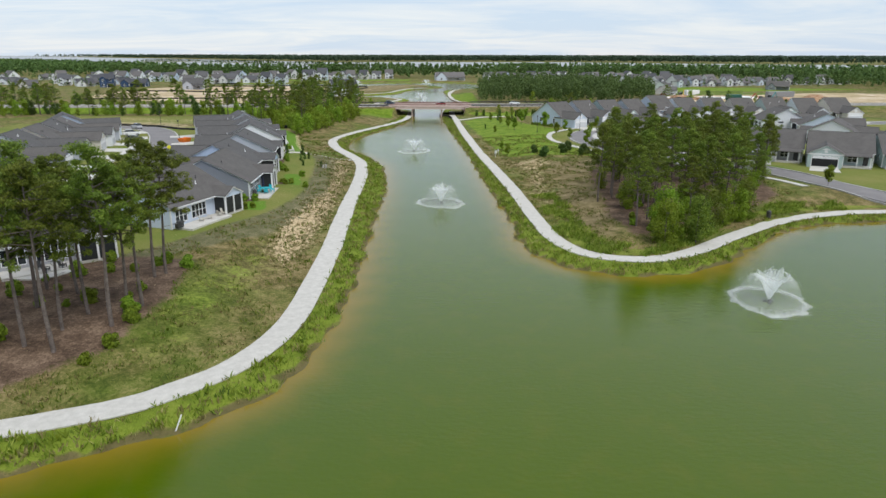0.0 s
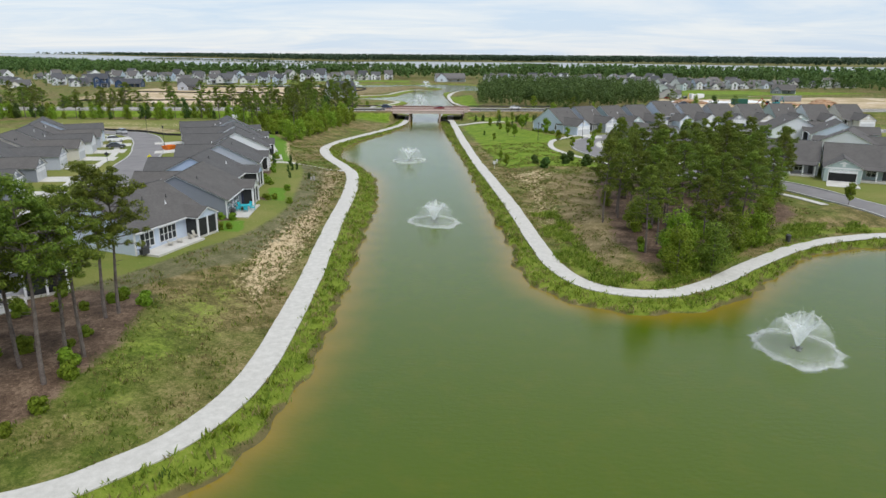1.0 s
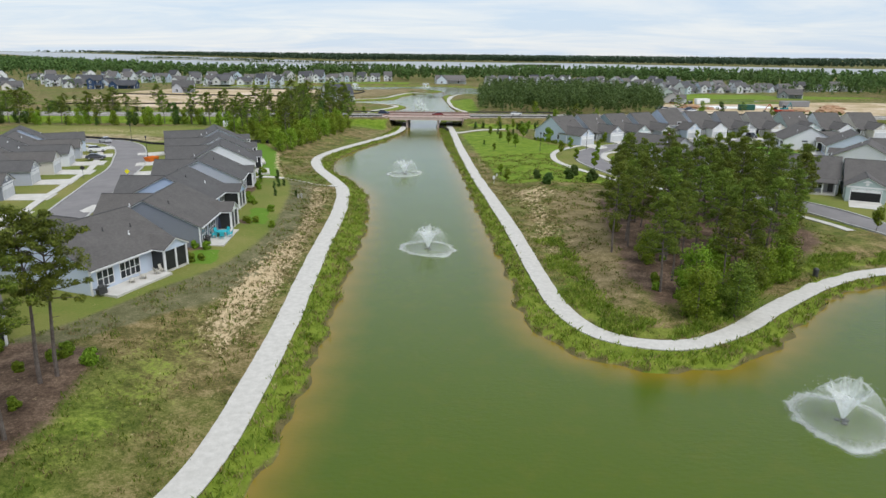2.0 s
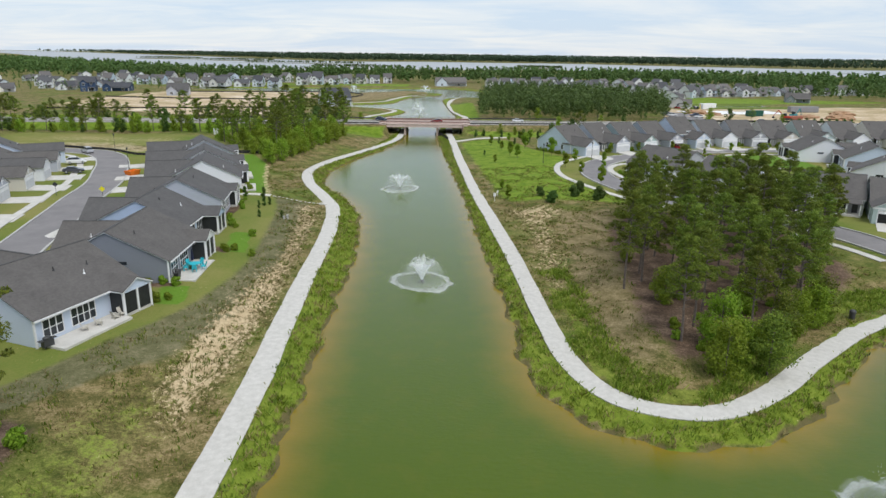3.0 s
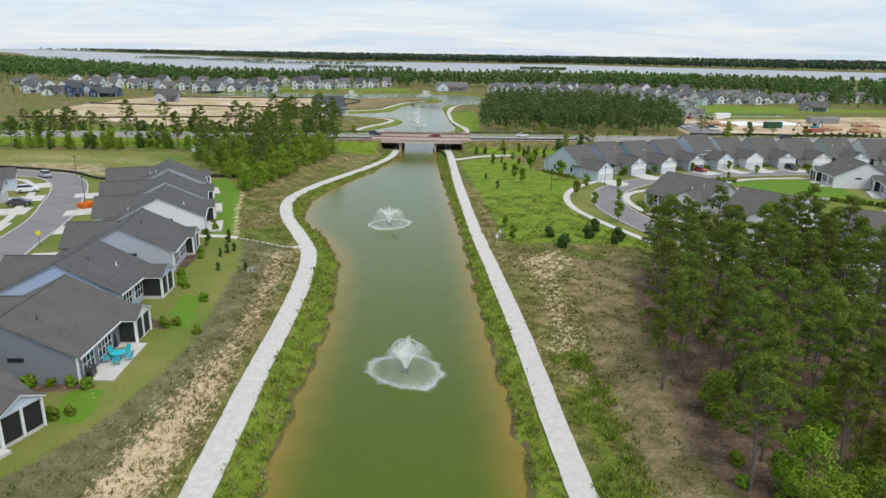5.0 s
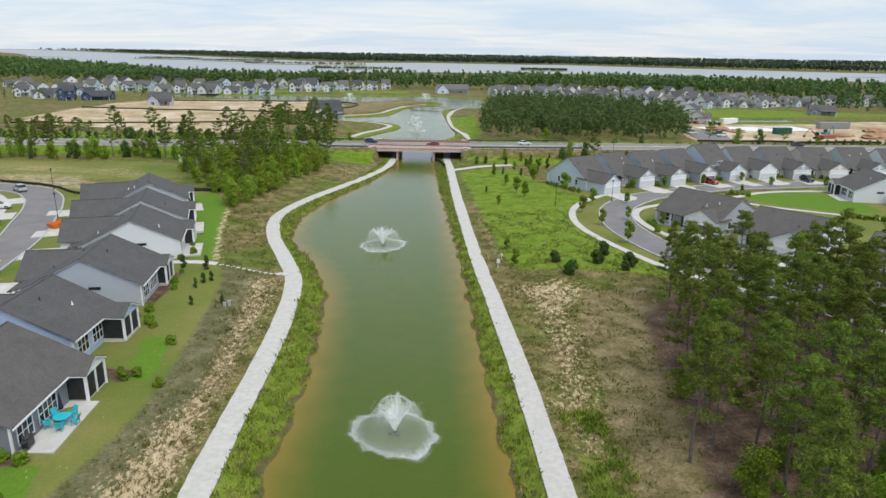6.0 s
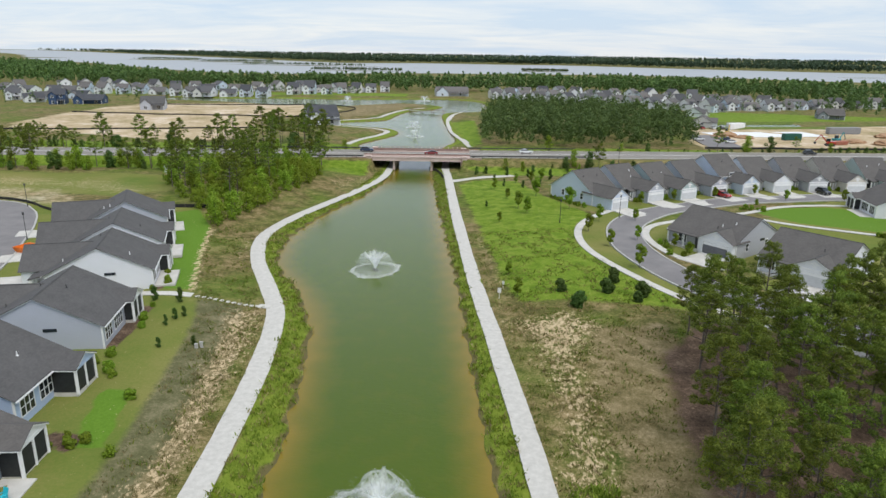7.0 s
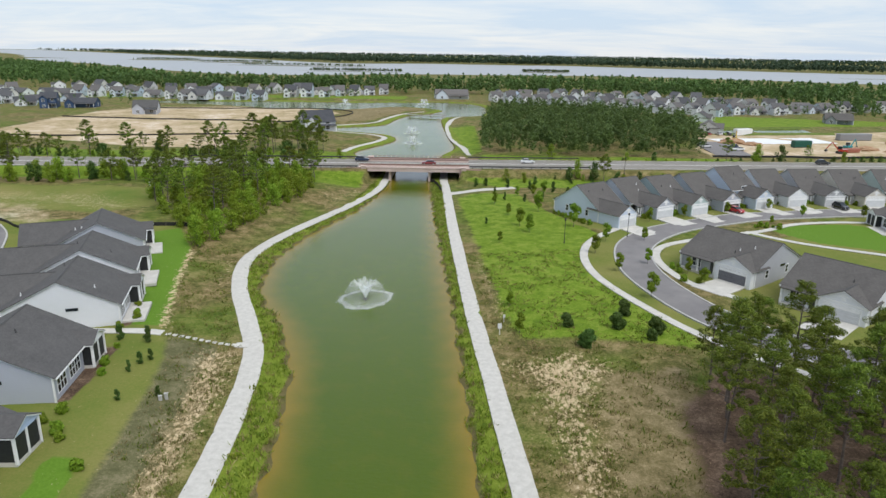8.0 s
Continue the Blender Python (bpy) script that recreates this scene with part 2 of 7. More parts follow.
def ground_material():
    """Rough grass by default; the sheet's own cover (lawn, sand, pine straw, bank, building site) is laid over it."""
    m, N, Lk, B = mat_base("ground_cover")
    n_big = noise_fac(N, Lk, 0.06, 5, 0.6)
    n_mid = noise_fac(N, Lk, 0.45, 6, 0.65)
    n_fine = noise_fac(N, Lk, 3.0, 5, 0.7)

    def cover(name, spread=0.9):
        a = N.new("ShaderNodeAttribute"); a.attribute_name = name
        if name == "sand":
            n_s = noise_fac(N, Lk, 2.4, 6, 0.78, (1.0, 0.5, 1.0))
            s = mathn(N, Lk, "ADD", a.outputs["Fac"], mathn(N, Lk, "MULTIPLY", mathn(N, Lk, "SUBTRACT", n_s, 0.5), 3.6))
            return mathn(N, Lk, "MULTIPLY_ADD", mathn(N, Lk, "SUBTRACT", s, 0.62), 4.0, 0.5, clamp=True)
        jit = mathn(N, Lk, "MULTIPLY", mathn(N, Lk, "SUBTRACT", mathn(N, Lk, "MULTIPLY_ADD", n_fine, 0.45, mathn(N, Lk, "MULTIPLY", n_mid, 0.55)), 0.5), spread * 2)
        s = mathn(N, Lk, "ADD", a.outputs["Fac"], jit)
        return mathn(N, Lk, "MULTIPLY_ADD", mathn(N, Lk, "SUBTRACT", s, 0.5), 4.0, 0.5, clamp=True)

    n_grain = noise_fac(N, Lk, 9.0, 3, 0.6)
    mixf = mathn(N, Lk, "MULTIPLY_ADD", n_mid, 0.42, mathn(N, Lk, "MULTIPLY_ADD", n_grain, 0.24, mathn(N, Lk, "MULTIPLY", n_fine, 0.34)))
    mixf = mathn(N, Lk, "MULTIPLY_ADD", mathn(N, Lk, "SUBTRACT", mixf, 0.5), 1.5, 0.5)
    rough_g = ramp(N, Lk, mixf, [(0.36, (0.056, 0.062, 0.014)), (0.49, (0.140, 0.116, 0.040)), (0.62, (0.30, 0.225, 0.115))])
    green = ramp(N, Lk, mixf, [(0.36, (0.045, 0.074, 0.008)), (0.50, (0.098, 0.134, 0.018)), (0.64, (0.185, 0.188, 0.050))])
    g = mathn(N, Lk, "MULTIPLY_ADD", mathn(N, Lk, "SUBTRACT", n_big, 0.53), 5.0, 0.5, clamp=True)
    base = mixc(N, Lk, g, rough_g, green)
    layers = [
        ("meadow", ramp(N, Lk, mixf, [(0.36, (0.070, 0.125, 0.008)), (0.5, (0.135, 0.212, 0.015)), (0.64, (0.220, 0.265, 0.045))]), 0.95),
        ("grey_scrub", ramp(N, Lk, mixf, [(0.36, (0.082, 0.084, 0.034)), (0.5, (0.125, 0.120, 0.056)), (0.64, (0.200, 0.175, 0.098))]), 0.5),
        ("dry", ramp(N, Lk, mixf, [(0.36, (0.105, 0.090, 0.034)), (0.5, (0.190, 0.150, 0.070)), (0.64, (0.32, 0.25, 0.14))]), 0.7),
        ("lawn", ramp(N, Lk, mathn(N, Lk, "MULTIPLY_ADD", n_big, 0.7, mathn(N, Lk, "MULTIPLY", n_fine, 0.3)), [(0.34, (0.098, 0.148, 0.022)), (0.47, (0.148, 0.170, 0.036)), (0.62, (0.212, 0.198, 0.062))]), 0.35),
        ("sod", ramp(N, Lk, n_fine, [(0.3, (0.085, 0.170, 0.014)), (0.7, (0.125, 0.225, 0.024))]), 0.06),
        ("bank", ramp(N, Lk, mixf, [(0.3, (0.085, 0.125, 0.012)), (0.55, (0.165, 0.215, 0.024)), (0.7, (0.25, 0.26, 0.055))]), 0.25),
        ("straw", ramp(N, Lk, mixf, [(0.36, (0.052, 0.034, 0.022)), (0.5, (0.112, 0.073, 0.049)), (0.64, (0.215, 0.150, 0.102))]), 0.7),
        ("sand", ramp(N, Lk, mixf, [(0.3, (0.34, 0.25, 0.13)), (0.55, (0.54, 0.42, 0.26)), (0.75, (0.66, 0.55, 0.38))]), 1.3),
        ("site", ramp(N, Lk, mathn(N, Lk, "MULTIPLY_ADD", n_big, 0.6, mathn(N, Lk, "MULTIPLY", n_mid, 0.4)), [(0.36, (0.24, 0.21, 0.09)), (0.46, (0.40, 0.31, 0.18)), (0.54, (0.50, 0.39, 0.26)), (0.64, (0.66, 0.57, 0.45))]), 0.35),
        ("wet", ramp(N, Lk, mixf, [(0.3, (0.075, 0.066, 0.026)), (0.7, (0.15, 0.125, 0.05))]), 0.35),
    ]
    for name, col, spread in layers:
        base = mixc(N, Lk, cover(name, spread), base, col)
    Lk.new(base, B.inputs["Base Color"])
    B.inputs["Roughness"].default_value = 0.95
    B.inputs["Specular IOR Level"].default_value = 0.15
    bump(N, Lk, B, mixf, 0.6, 0.12)
    return m


M_GROUND = ground_material()


# ---- mesh helpers ----
def finish(name, bm, material, parent=None, label="", smooth=False):
    me = bpy.data.meshes.new(name)
    bm.to_mesh(me)
    bm.free()
    me.materials.append(material)
    if smooth:
        me.polygons.foreach_set("use_smooth", [True] * len(me.polygons))
    ob = new(name, me)
    if parent is not None:
        ob.parent = parent
    if label:
        tagged(ob, label)
    return ob


def part(name, bm, material, parent, label="", smooth=False):
    return finish(name, bm, material, parent, label, smooth)


def thing(name, m, label, category, group="", kind=""):
    ob = new(name)
    ob.empty_display_size = 0.2
    ob.matrix_world = m
    return tagged(ob, label, category, group, kind)


def box(bm, x0, x1, y0, y1, z0, z1):
    v = [bm.verts.new((x, y, z)) for z in (z0, z1) for x, y in ((x0, y0), (x1, y0), (x1, y1), (x0, y1))]
    for f in ((3, 2, 1, 0), (4, 5, 6, 7), (0, 1, 5, 4), (1, 2, 6, 5), (2, 3, 7, 6), (3, 0, 4, 7)):
        bm.faces.new([v[i] for i in f])
    return v


def slab(bm, corners, t):
    """A flat plate on four corners (counter-clockwise from above), t thick downwards."""
    top = [bm.verts.new(c) for c in corners]
    low = [bm.verts.new((c[0], c[1], c[2] - t)) for c in corners]
    n = len(corners)
    bm.faces.new(top)
    bm.faces.new(low[::-1])
    for i in range(n):
        j = (i + 1) % n
        bm.faces.new((top[i], low[i], low[j], top[j]))


def tube(bm, p0, p1, r0, r1, n=7):
    p0, p1 = Vector(p0), Vector(p1)
    q = (p1 - p0).to_track_quat("Z", "Y")
    rings = []
    for p, r in ((p0, r0), (p1, r1)):
        rings.append([bm.verts.new(p + q @ Vector((r * math.cos(6.28318 * i / n), r * math.sin(6.28318 * i / n), 0))) for i in range(n)])
    for i in range(n):
        j = (i + 1) % n
        bm.faces.new((rings[0][i], rings[0][j], rings[1][j], rings[1][i]))
    bm.faces.new(rings[1])
    bm.faces.new(rings[0][::-1])


def blob(bm, c, r, seed=0, sub=1, rough=0.25):
    """A lumpy mass: an icosphere pushed in and out."""
    rnd = random.Random(seed)
    res = bmesh.ops.create_icosphere(bm, subdivisions=sub, radius=1.0)
    for v in res["verts"]:
        k = 1 + rnd.uniform(-rough, rough)
        v.co = Vector((c[0] + v.co.x * r[0] * k, c[1] + v.co.y * r[1] * k, c[2] + v.co.z * r[2] * k))


def spline(pts, step=1.5, closed=False):
    """Catmull-Rom through control points, sampled about every step metres."""
    P = [np.array(p, float) for p in pts]
    n = len(P)
    out = []
    for i in range(n if closed else n - 1):
        p1, p2 = P[i], P[(i + 1) % n]
        p0 = P[i - 1] if (closed or i > 0) else 2 * p1 - p2
        p3 = P[(i + 2) % n] if (closed or i + 2 < n) else 2 * p2 - p1
        k = max(2, int(np.linalg.norm(p2 - p1) / step))
        for t in np.linspace(0, 1, k, endpoint=False):
            out.append(0.5 * (2 * p1 + (p2 - p0) * t + (2 * p0 - 5 * p1 + 4 * p2 - p3) * t * t + (3 * p1 - p0 - 3 * p2 + p3) * t ** 3))
    if not closed:
        out.append(P[-1])
    return np.array(out)


def seg_dist(X, Y, line, closed=False):
    """Distance from the points to a polyline."""
    best = np.full(X.shape, 1e9)
    a = line
    b = np.roll(line, -1, axis=0) if closed else line[1:]
    if not closed:
        a = line[:-1]
    for (ax, ay), (bx, by) in zip(a, b):
        dx, dy = bx - ax, by - ay
        q = dx * dx + dy * dy + 1e-9
        t = np.clip(((X - ax) * dx + (Y - ay) * dy) / q, 0, 1)
        best = np.minimum(best, (X - ax - t * dx) ** 2 + (Y - ay - t * dy) ** 2)
    return np.sqrt(best)


def inside(X, Y, poly):
    r = np.zeros(X.shape, bool)
    n = len(poly)
    for i in range(n):
        (x1, y1), (x2, y2) = poly[i], poly[(i + 1) % n]
        if y1 == y2:
            continue
        c = ((y1 > Y) != (y2 > Y)) & (X < (x2 - x1) * (Y - y1) / (y2 - y1) + x1)
        r ^= c
    return r


def smooth01(x):
    x = np.clip(x, 0, 1)
    return x * x * (3 - 2 * x)


# ---- plan of water, paths and roads ----
WEST_SHORE = [(-130, 20), (-90, 18), (-60, 24), (-40, 31), (-27.3, 35.3), (-21.7, 38.2), (-15.6, 42.5), (-12.6, 47.2), (-11.1, 53.4), (-10.2, 61), (-9.9, 72),
              (-10.3, 90), (-10.7, 106), (-10.8, 122), (-12.3, 140), (-14.2, 153), (-18, 164), (-24, 176), (-26.5, 186), (-26.8, 198), (-24.5, 213), (-20, 229),
              (-15.8, 244), (-13.2, 263), (-12.4, 276), (-12.8, 300), (-22, 316), (-31, 331), (-26, 348), (-18.5, 369), (-22.5, 389), (-37, 398), (-58, 408),
              (-60, 413), (-50, 419), (-30, 432), (-25.5, 460), (-20, 484), (-8, 500), (-2, 515), (0, 526), (-10, 540), (-33, 548), (-66, 521), (-105, 522), (-150, 541), (-205, 556)]
EAST_SHORE = [(-203, 578), (-160, 577), (-120, 585), (-78, 583), (-28, 593), (7, 595), (26, 575), (30, 540), (28, 510), (22, 490), (8, 484), (0.5, 470), (2.2, 417), (6.5, 366),
              (6.8, 346), (2.5, 330), (0, 300), (-0.3, 276), (0.6, 258), (2.6, 224), (4.8, 192), (6.6, 168), (8.2, 140), (9.4, 118), (10.6, 100), (10.8, 86), (13.4, 79.3), (18, 75),
              (23.5, 73.8), (30, 75), (36.5, 80), (44, 88.5), (52, 95.5), (59, 98.5), (69, 100), (100, 98), (150, 80), (170, 20), (120, -60), (0, -90), (-110, -70), (-150, -10)]
POND = spline(WEST_SHORE + EAST_SHORE, 4.0, closed=True)
WEST_PATH = spline([(-75, 27), (-55, 31.5), (-40, 35.5), (-29.5, 39.6), (-23.2, 42.3), (-20.2, 44.8), (-17.1, 48.5), (-15.1, 53.7), (-14.2, 60), (-14.15, 70), (-14.5, 84), (-15.3, 98),
                    (-15.95, 112), (-16.4, 126), (-17.2, 139), (-19.1, 153.5), (-23.1, 165), (-28.0, 177), (-31.0, 188), (-31.7, 198), (-28.6, 213), (-19.7, 240), (-15.1, 260), (-14.1, 274), (-14.3, 296)], 1.0)
EAST_PATH = np.array([0.25, 0.0]) + spline([(3.6, 296), (3.6, 276), (4.6, 260), (6.2, 222), (8.9, 174), (11, 147), (12.6, 126), (13.5, 110), (14.2, 97), (15, 88), (17, 82), (20, 79.2), (24, 78.2), (28.2, 79.2),
                    (33.5, 83), (41.4, 90.4), (50.5, 97.8), (59.5, 102.2), (71.3, 104.2), (100, 102), (140, 90)], 1.0)
SPUR_PATH = spline([(5.2, 256), (8.5, 257.6), (16, 258.5), (24, 262)], 1.0)
UP_WEST_PATH = np.array([0.35, 0.0]) + spline([(-36, 331), (-33, 345), (-26, 363), (-25, 378), (-40, 388), (-60, 392)], 2.0)
UP_EAST_PATH = np.array([0.25, 0.0]) + spline([(13, 322), (11, 345), (6, 380), (4, 425), (6.5, 460), (14, 478)], 2.0)
UP_NW_PATH = spline([(-64, 418), (-50, 425), (-36, 438), (-31, 462), (-24, 490), (-12, 508)], 2.0)


def road_y(x):
    return 286.0 + 0.058 * x


STREET_A = spline([(-53.5, 92), (-55.5, 108), (-59.3, 124), (-62.6, 136), (-65.8, 149), (-70.8, 169), (-75.5, 181), (-80.5, 192.5), (-87, 203), (-98, 211), (-125, 214.5)], 2.0)
STREET_C = spline([(108, 106), (88, 106.5), (77, 111), (72.5, 122), (69.5, 134), (61, 148), (50, 160), (43, 171), (40, 185), (40.6, 197), (45, 208.5), (54.5, 218.5), (68, 226.5), (88, 234), (112, 237), (160, 238)], 2.0)
WALK_C_OUT = spline([(66, 119), (63.5, 130), (56, 142), (46, 153), (38.5, 164), (32.6, 179), (30.8, 191), (32.2, 201), (37, 211), (45, 220)], 1.5)
WALK_C_IN = spline([(52, 174.5), (46.3, 182), (44.4, 192), (45.8, 200), (50, 206), (60, 211), (73, 217), (84, 224), (96, 226.5), (110, 225)], 1.5)
WALK_LAWN = spline([(70, 216.5), (74, 212), (80, 206.5), (92, 199), (108, 192)], 1.5)
WALK_LOT = spline([(-60, 157.6), (-50, 157.4), (-40, 156.8), (-31.9, 156.9)], 1.0)

RIVER = spline([(-3600, 4600), (-1900, 3000), (-1120, 1900), (-800, 1590), (-460, 1212), (-260, 1089), (-85, 1194), (100, 1225), (298, 1257), (460, 1181), (535, 1146), (640, 1073), (1000, 1000), (1800, 900),
                (1800, 1450), (1000, 1654), (605, 1890), (343, 2100), (171, 2074), (-76, 2110), (-310, 2010), (-676, 2440), (-1255, 3130), (-1800, 3720), (-2900, 4900)], 40, closed=True)
ISLANDS = [(-165, 1310, 110, 16), (190, 1420, 60, 22), (-820, 2080, 120, 60), (-560, 1900, 130, 45), (-330, 1640, 190, 26), (760, 1330, 60, 10), (-1250, 2120, 150, 35), (-60, 1560, 60, 12)]


def land(X, Y):
    """Height of the land and distance from the pond's edge (positive on land)."""
    near = (np.abs(X) < 260) & (Y < 660) & (Y > -150)
    d = np.full(X.shape, 80.0)
    if near.any():
        dn = seg_dist(X[near], Y[near], POND, True)
        dn[inside(X[near], Y[near], POND)] *= -1
        xn, yn = X[near], Y[near]
        scallop = 0.30 * np.sin(xn * 0.9 + 1.7 * np.sin(yn * 0.6)) + 0.30 * np.sin(yn * 1.15 + 2.1 * np.sin(xn * 0.5)) + 0.08 * np.sin(xn * 2.3 + yn * 1.9)
        dn = dn + scallop * np.clip(1 - np.abs(dn) / 5, 0, 1) * (yn < 270)
        d[near] = np.clip(dn, -80, 80)
    h = np.where(d < 0, np.maximum(-1.5, d * 0.30), 0)
    h = np.where((d >= 0) & (d < 1.3), d * 0.36, h)
    h = np.where(d >= 1.3, 0.468 + 0.24 * smooth01((d - 1.3) / 2.6), h)
    west = smooth01((-X - 4) / 4) * smooth01((285 - Y) / 40)
    east = (1 - smooth01((-X - 4) / 4))
    top = 1.0 + 0.75 * west
    h = np.where(d > 5.5, h + top * smooth01((d - 5.8) / (10 + 4 * west)), h)
    # soft natural unevenness away from paths
    und = 0.10 * np.sin(X * 0.21 + 1.3 * np.sin(Y * 0.13)) + 0.08 * np.sin(Y * 0.27 + X * 0.11)
    h = h + und * smooth01((d - 7) / 6)
    # road embankment, left open where the bridge spans the canal
    r = np.abs(Y - road_y(X))
    emb = 4.0 - np.clip(r - 10.5, 0, 100) / 2.6
    gap = (X > -19.2) & (X < 8.6)
    h = np.where((~gap) & (emb > h) & (np.abs(X) < 700), emb, h)
    h = np.where(gap & (d > 0) & (r < 14), np.minimum(h, 0.72), h)
    # river, marsh and islands
    far = Y > 800
    if far.any():
        df = seg_dist(X[far], Y[far], RIVER, True)
        df[inside(X[far], Y[far], RIVER)] *= -1
        for cx, cy, rx, ry in ISLANDS:
            di = (1 - np.sqrt(((X[far] - cx) / rx) ** 2 + ((Y[far] - cy) / ry) ** 2)) * min(rx, ry)
            df = np.maximum(df, di)
        h[far] = np.clip(df * 0.05, -1.5, 1.6)
        d[far] = df
    return h, d


# ---- the ground, one sheet to the horizon ----
def graded(lo, hi, fine, far_lo, far_hi, grow=1.09):
    a = list(np.arange(lo, hi, fine))
    s = fine
    while a[-1] < far_hi:
        s = min(s * grow, 160)
        a.append(a[-1] + s)
    s = fine
    while a[0] > far_lo:
        s = min(s * grow, 160)
        a.insert(0, a[0] - s)
    return np.array(a)


GX = graded(-60, 76, 0.9, -4600, 4600, 1.05)
ys = [graded(30, 300, 1.0, -600, 300, 1.3)]
gy = list(ys[0]); s_ = 1.0
while gy[-1] < 4990:
    s_ = min(s_ * 1.03, 2.6) if gy[-1] < 620 else min(s_ * 1.03, 60)
    gy.append(gy[-1] + s_)
GY = np.array(gy)
XX, YY = np.meshgrid(GX, GY)
HH, DD = land(XX.ravel(), YY.ravel())
XF, YF = XX.ravel(), YY.ravel()
H2, D2 = HH.reshape(XX.shape), DD.reshape(XX.shape)


def on_grid(A, x, y):
    """Bilinear look-up of a quantity of the ground sheet."""
    x, y = np.asarray(x, float), np.asarray(y, float)
    i = np.clip(np.searchsorted(GX, x) - 1, 0, len(GX) - 2)
    j = np.clip(np.searchsorted(GY, y) - 1, 0, len(GY) - 2)
    u, v = (x - GX[i]) / (GX[i + 1] - GX[i]), (y - GY[j]) / (GY[j + 1] - GY[j])
    return A[j, i] * (1 - u) * (1 - v) + A[j, i + 1] * u * (1 - v) + A[j + 1, i] * (1 - u) * v + A[j + 1, i + 1] * u * v


def ground_z(x, y):
    return float(on_grid(H2, x, y))


def near_line(line, reach, box_pad=6):
    r = np.full(XF.shape, 1e3)
    lo, hi = line.min(0) - reach - box_pad, line.max(0) + reach + box_pad
    m = (XF > lo[0]) & (XF < hi[0]) & (YF > lo[1]) & (YF < hi[1])
    r[m] = seg_dist(XF[m], YF[m], line)
    return r


DW, DE = near_line(WEST_PATH, 12), near_line(EAST_PATH, 12)
HZ = HH.copy()
for dist, half, dip in ((DW, 1.35, 0.07), (DE, 1.3, 0.07), (near_line(STREET_A, 6), 3.8, 0.18), (near_line(STREET_C, 6), 3.6, 0.18)):
    HZ -= dip * smooth01((half + 0.4 - dist) / 0.6)


def grid_mesh(name, Z, keep=None):
    nx, ny = len(GX), len(GY)
    co = np.column_stack([XF, YF, Z])
    i = np.arange(nx * ny).reshape(ny, nx)
    q = np.stack([i[:-1, :-1], i[:-1, 1:], i[1:, 1:], i[1:, :-1]], -1).reshape(-1, 4)
    if keep is not None:
        q = q[keep[q].any(1)]
        used = np.unique(q)
        remap = np.full(nx * ny, -1); remap[used] = np.arange(len(used))
        q, co = remap[q], co[used]
    else:
        used = np.arange(nx * ny)
    me = bpy.data.meshes.new(name)
    me.vertices.add(len(co)); me.vertices.foreach_set("co", co.ravel())
    me.loops.add(q.size); me.loops.foreach_set("vertex_index", q.ravel())
    me.polygons.add(len(q)); me.polygons.foreach_set("loop_start", np.arange(0, q.size, 4))
    me.update(calc_edges=True)
    me.polygons.foreach_set("use_smooth", [True] * len(q))
    return me, used


def put_attr(me, name, values):
    a = me.attributes.new(name, "FLOAT", "POINT")
    a.data.foreach_set("value", np.ascontiguousarray(values, dtype=np.float32))


def patch(poly, soft=3.0):
    """1 inside the outline, fading over soft metres to 0 outside."""
    P_ = np.array(poly, float)
    lo, hi = P_.min(0) - soft * 2, P_.max(0) + soft * 2
    m = (XF > lo[0]) & (XF < hi[0]) & (YF > lo[1]) & (YF < hi[1])
    out = np.zeros(XF.shape)
    if m.any():
        dd = seg_dist(XF[m], YF[m], P_, True)
        dd[inside(XF[m], YF[m], P_)] *= -1
        out[m] = 1 - smooth01((dd + soft) / (2 * soft))
    return out


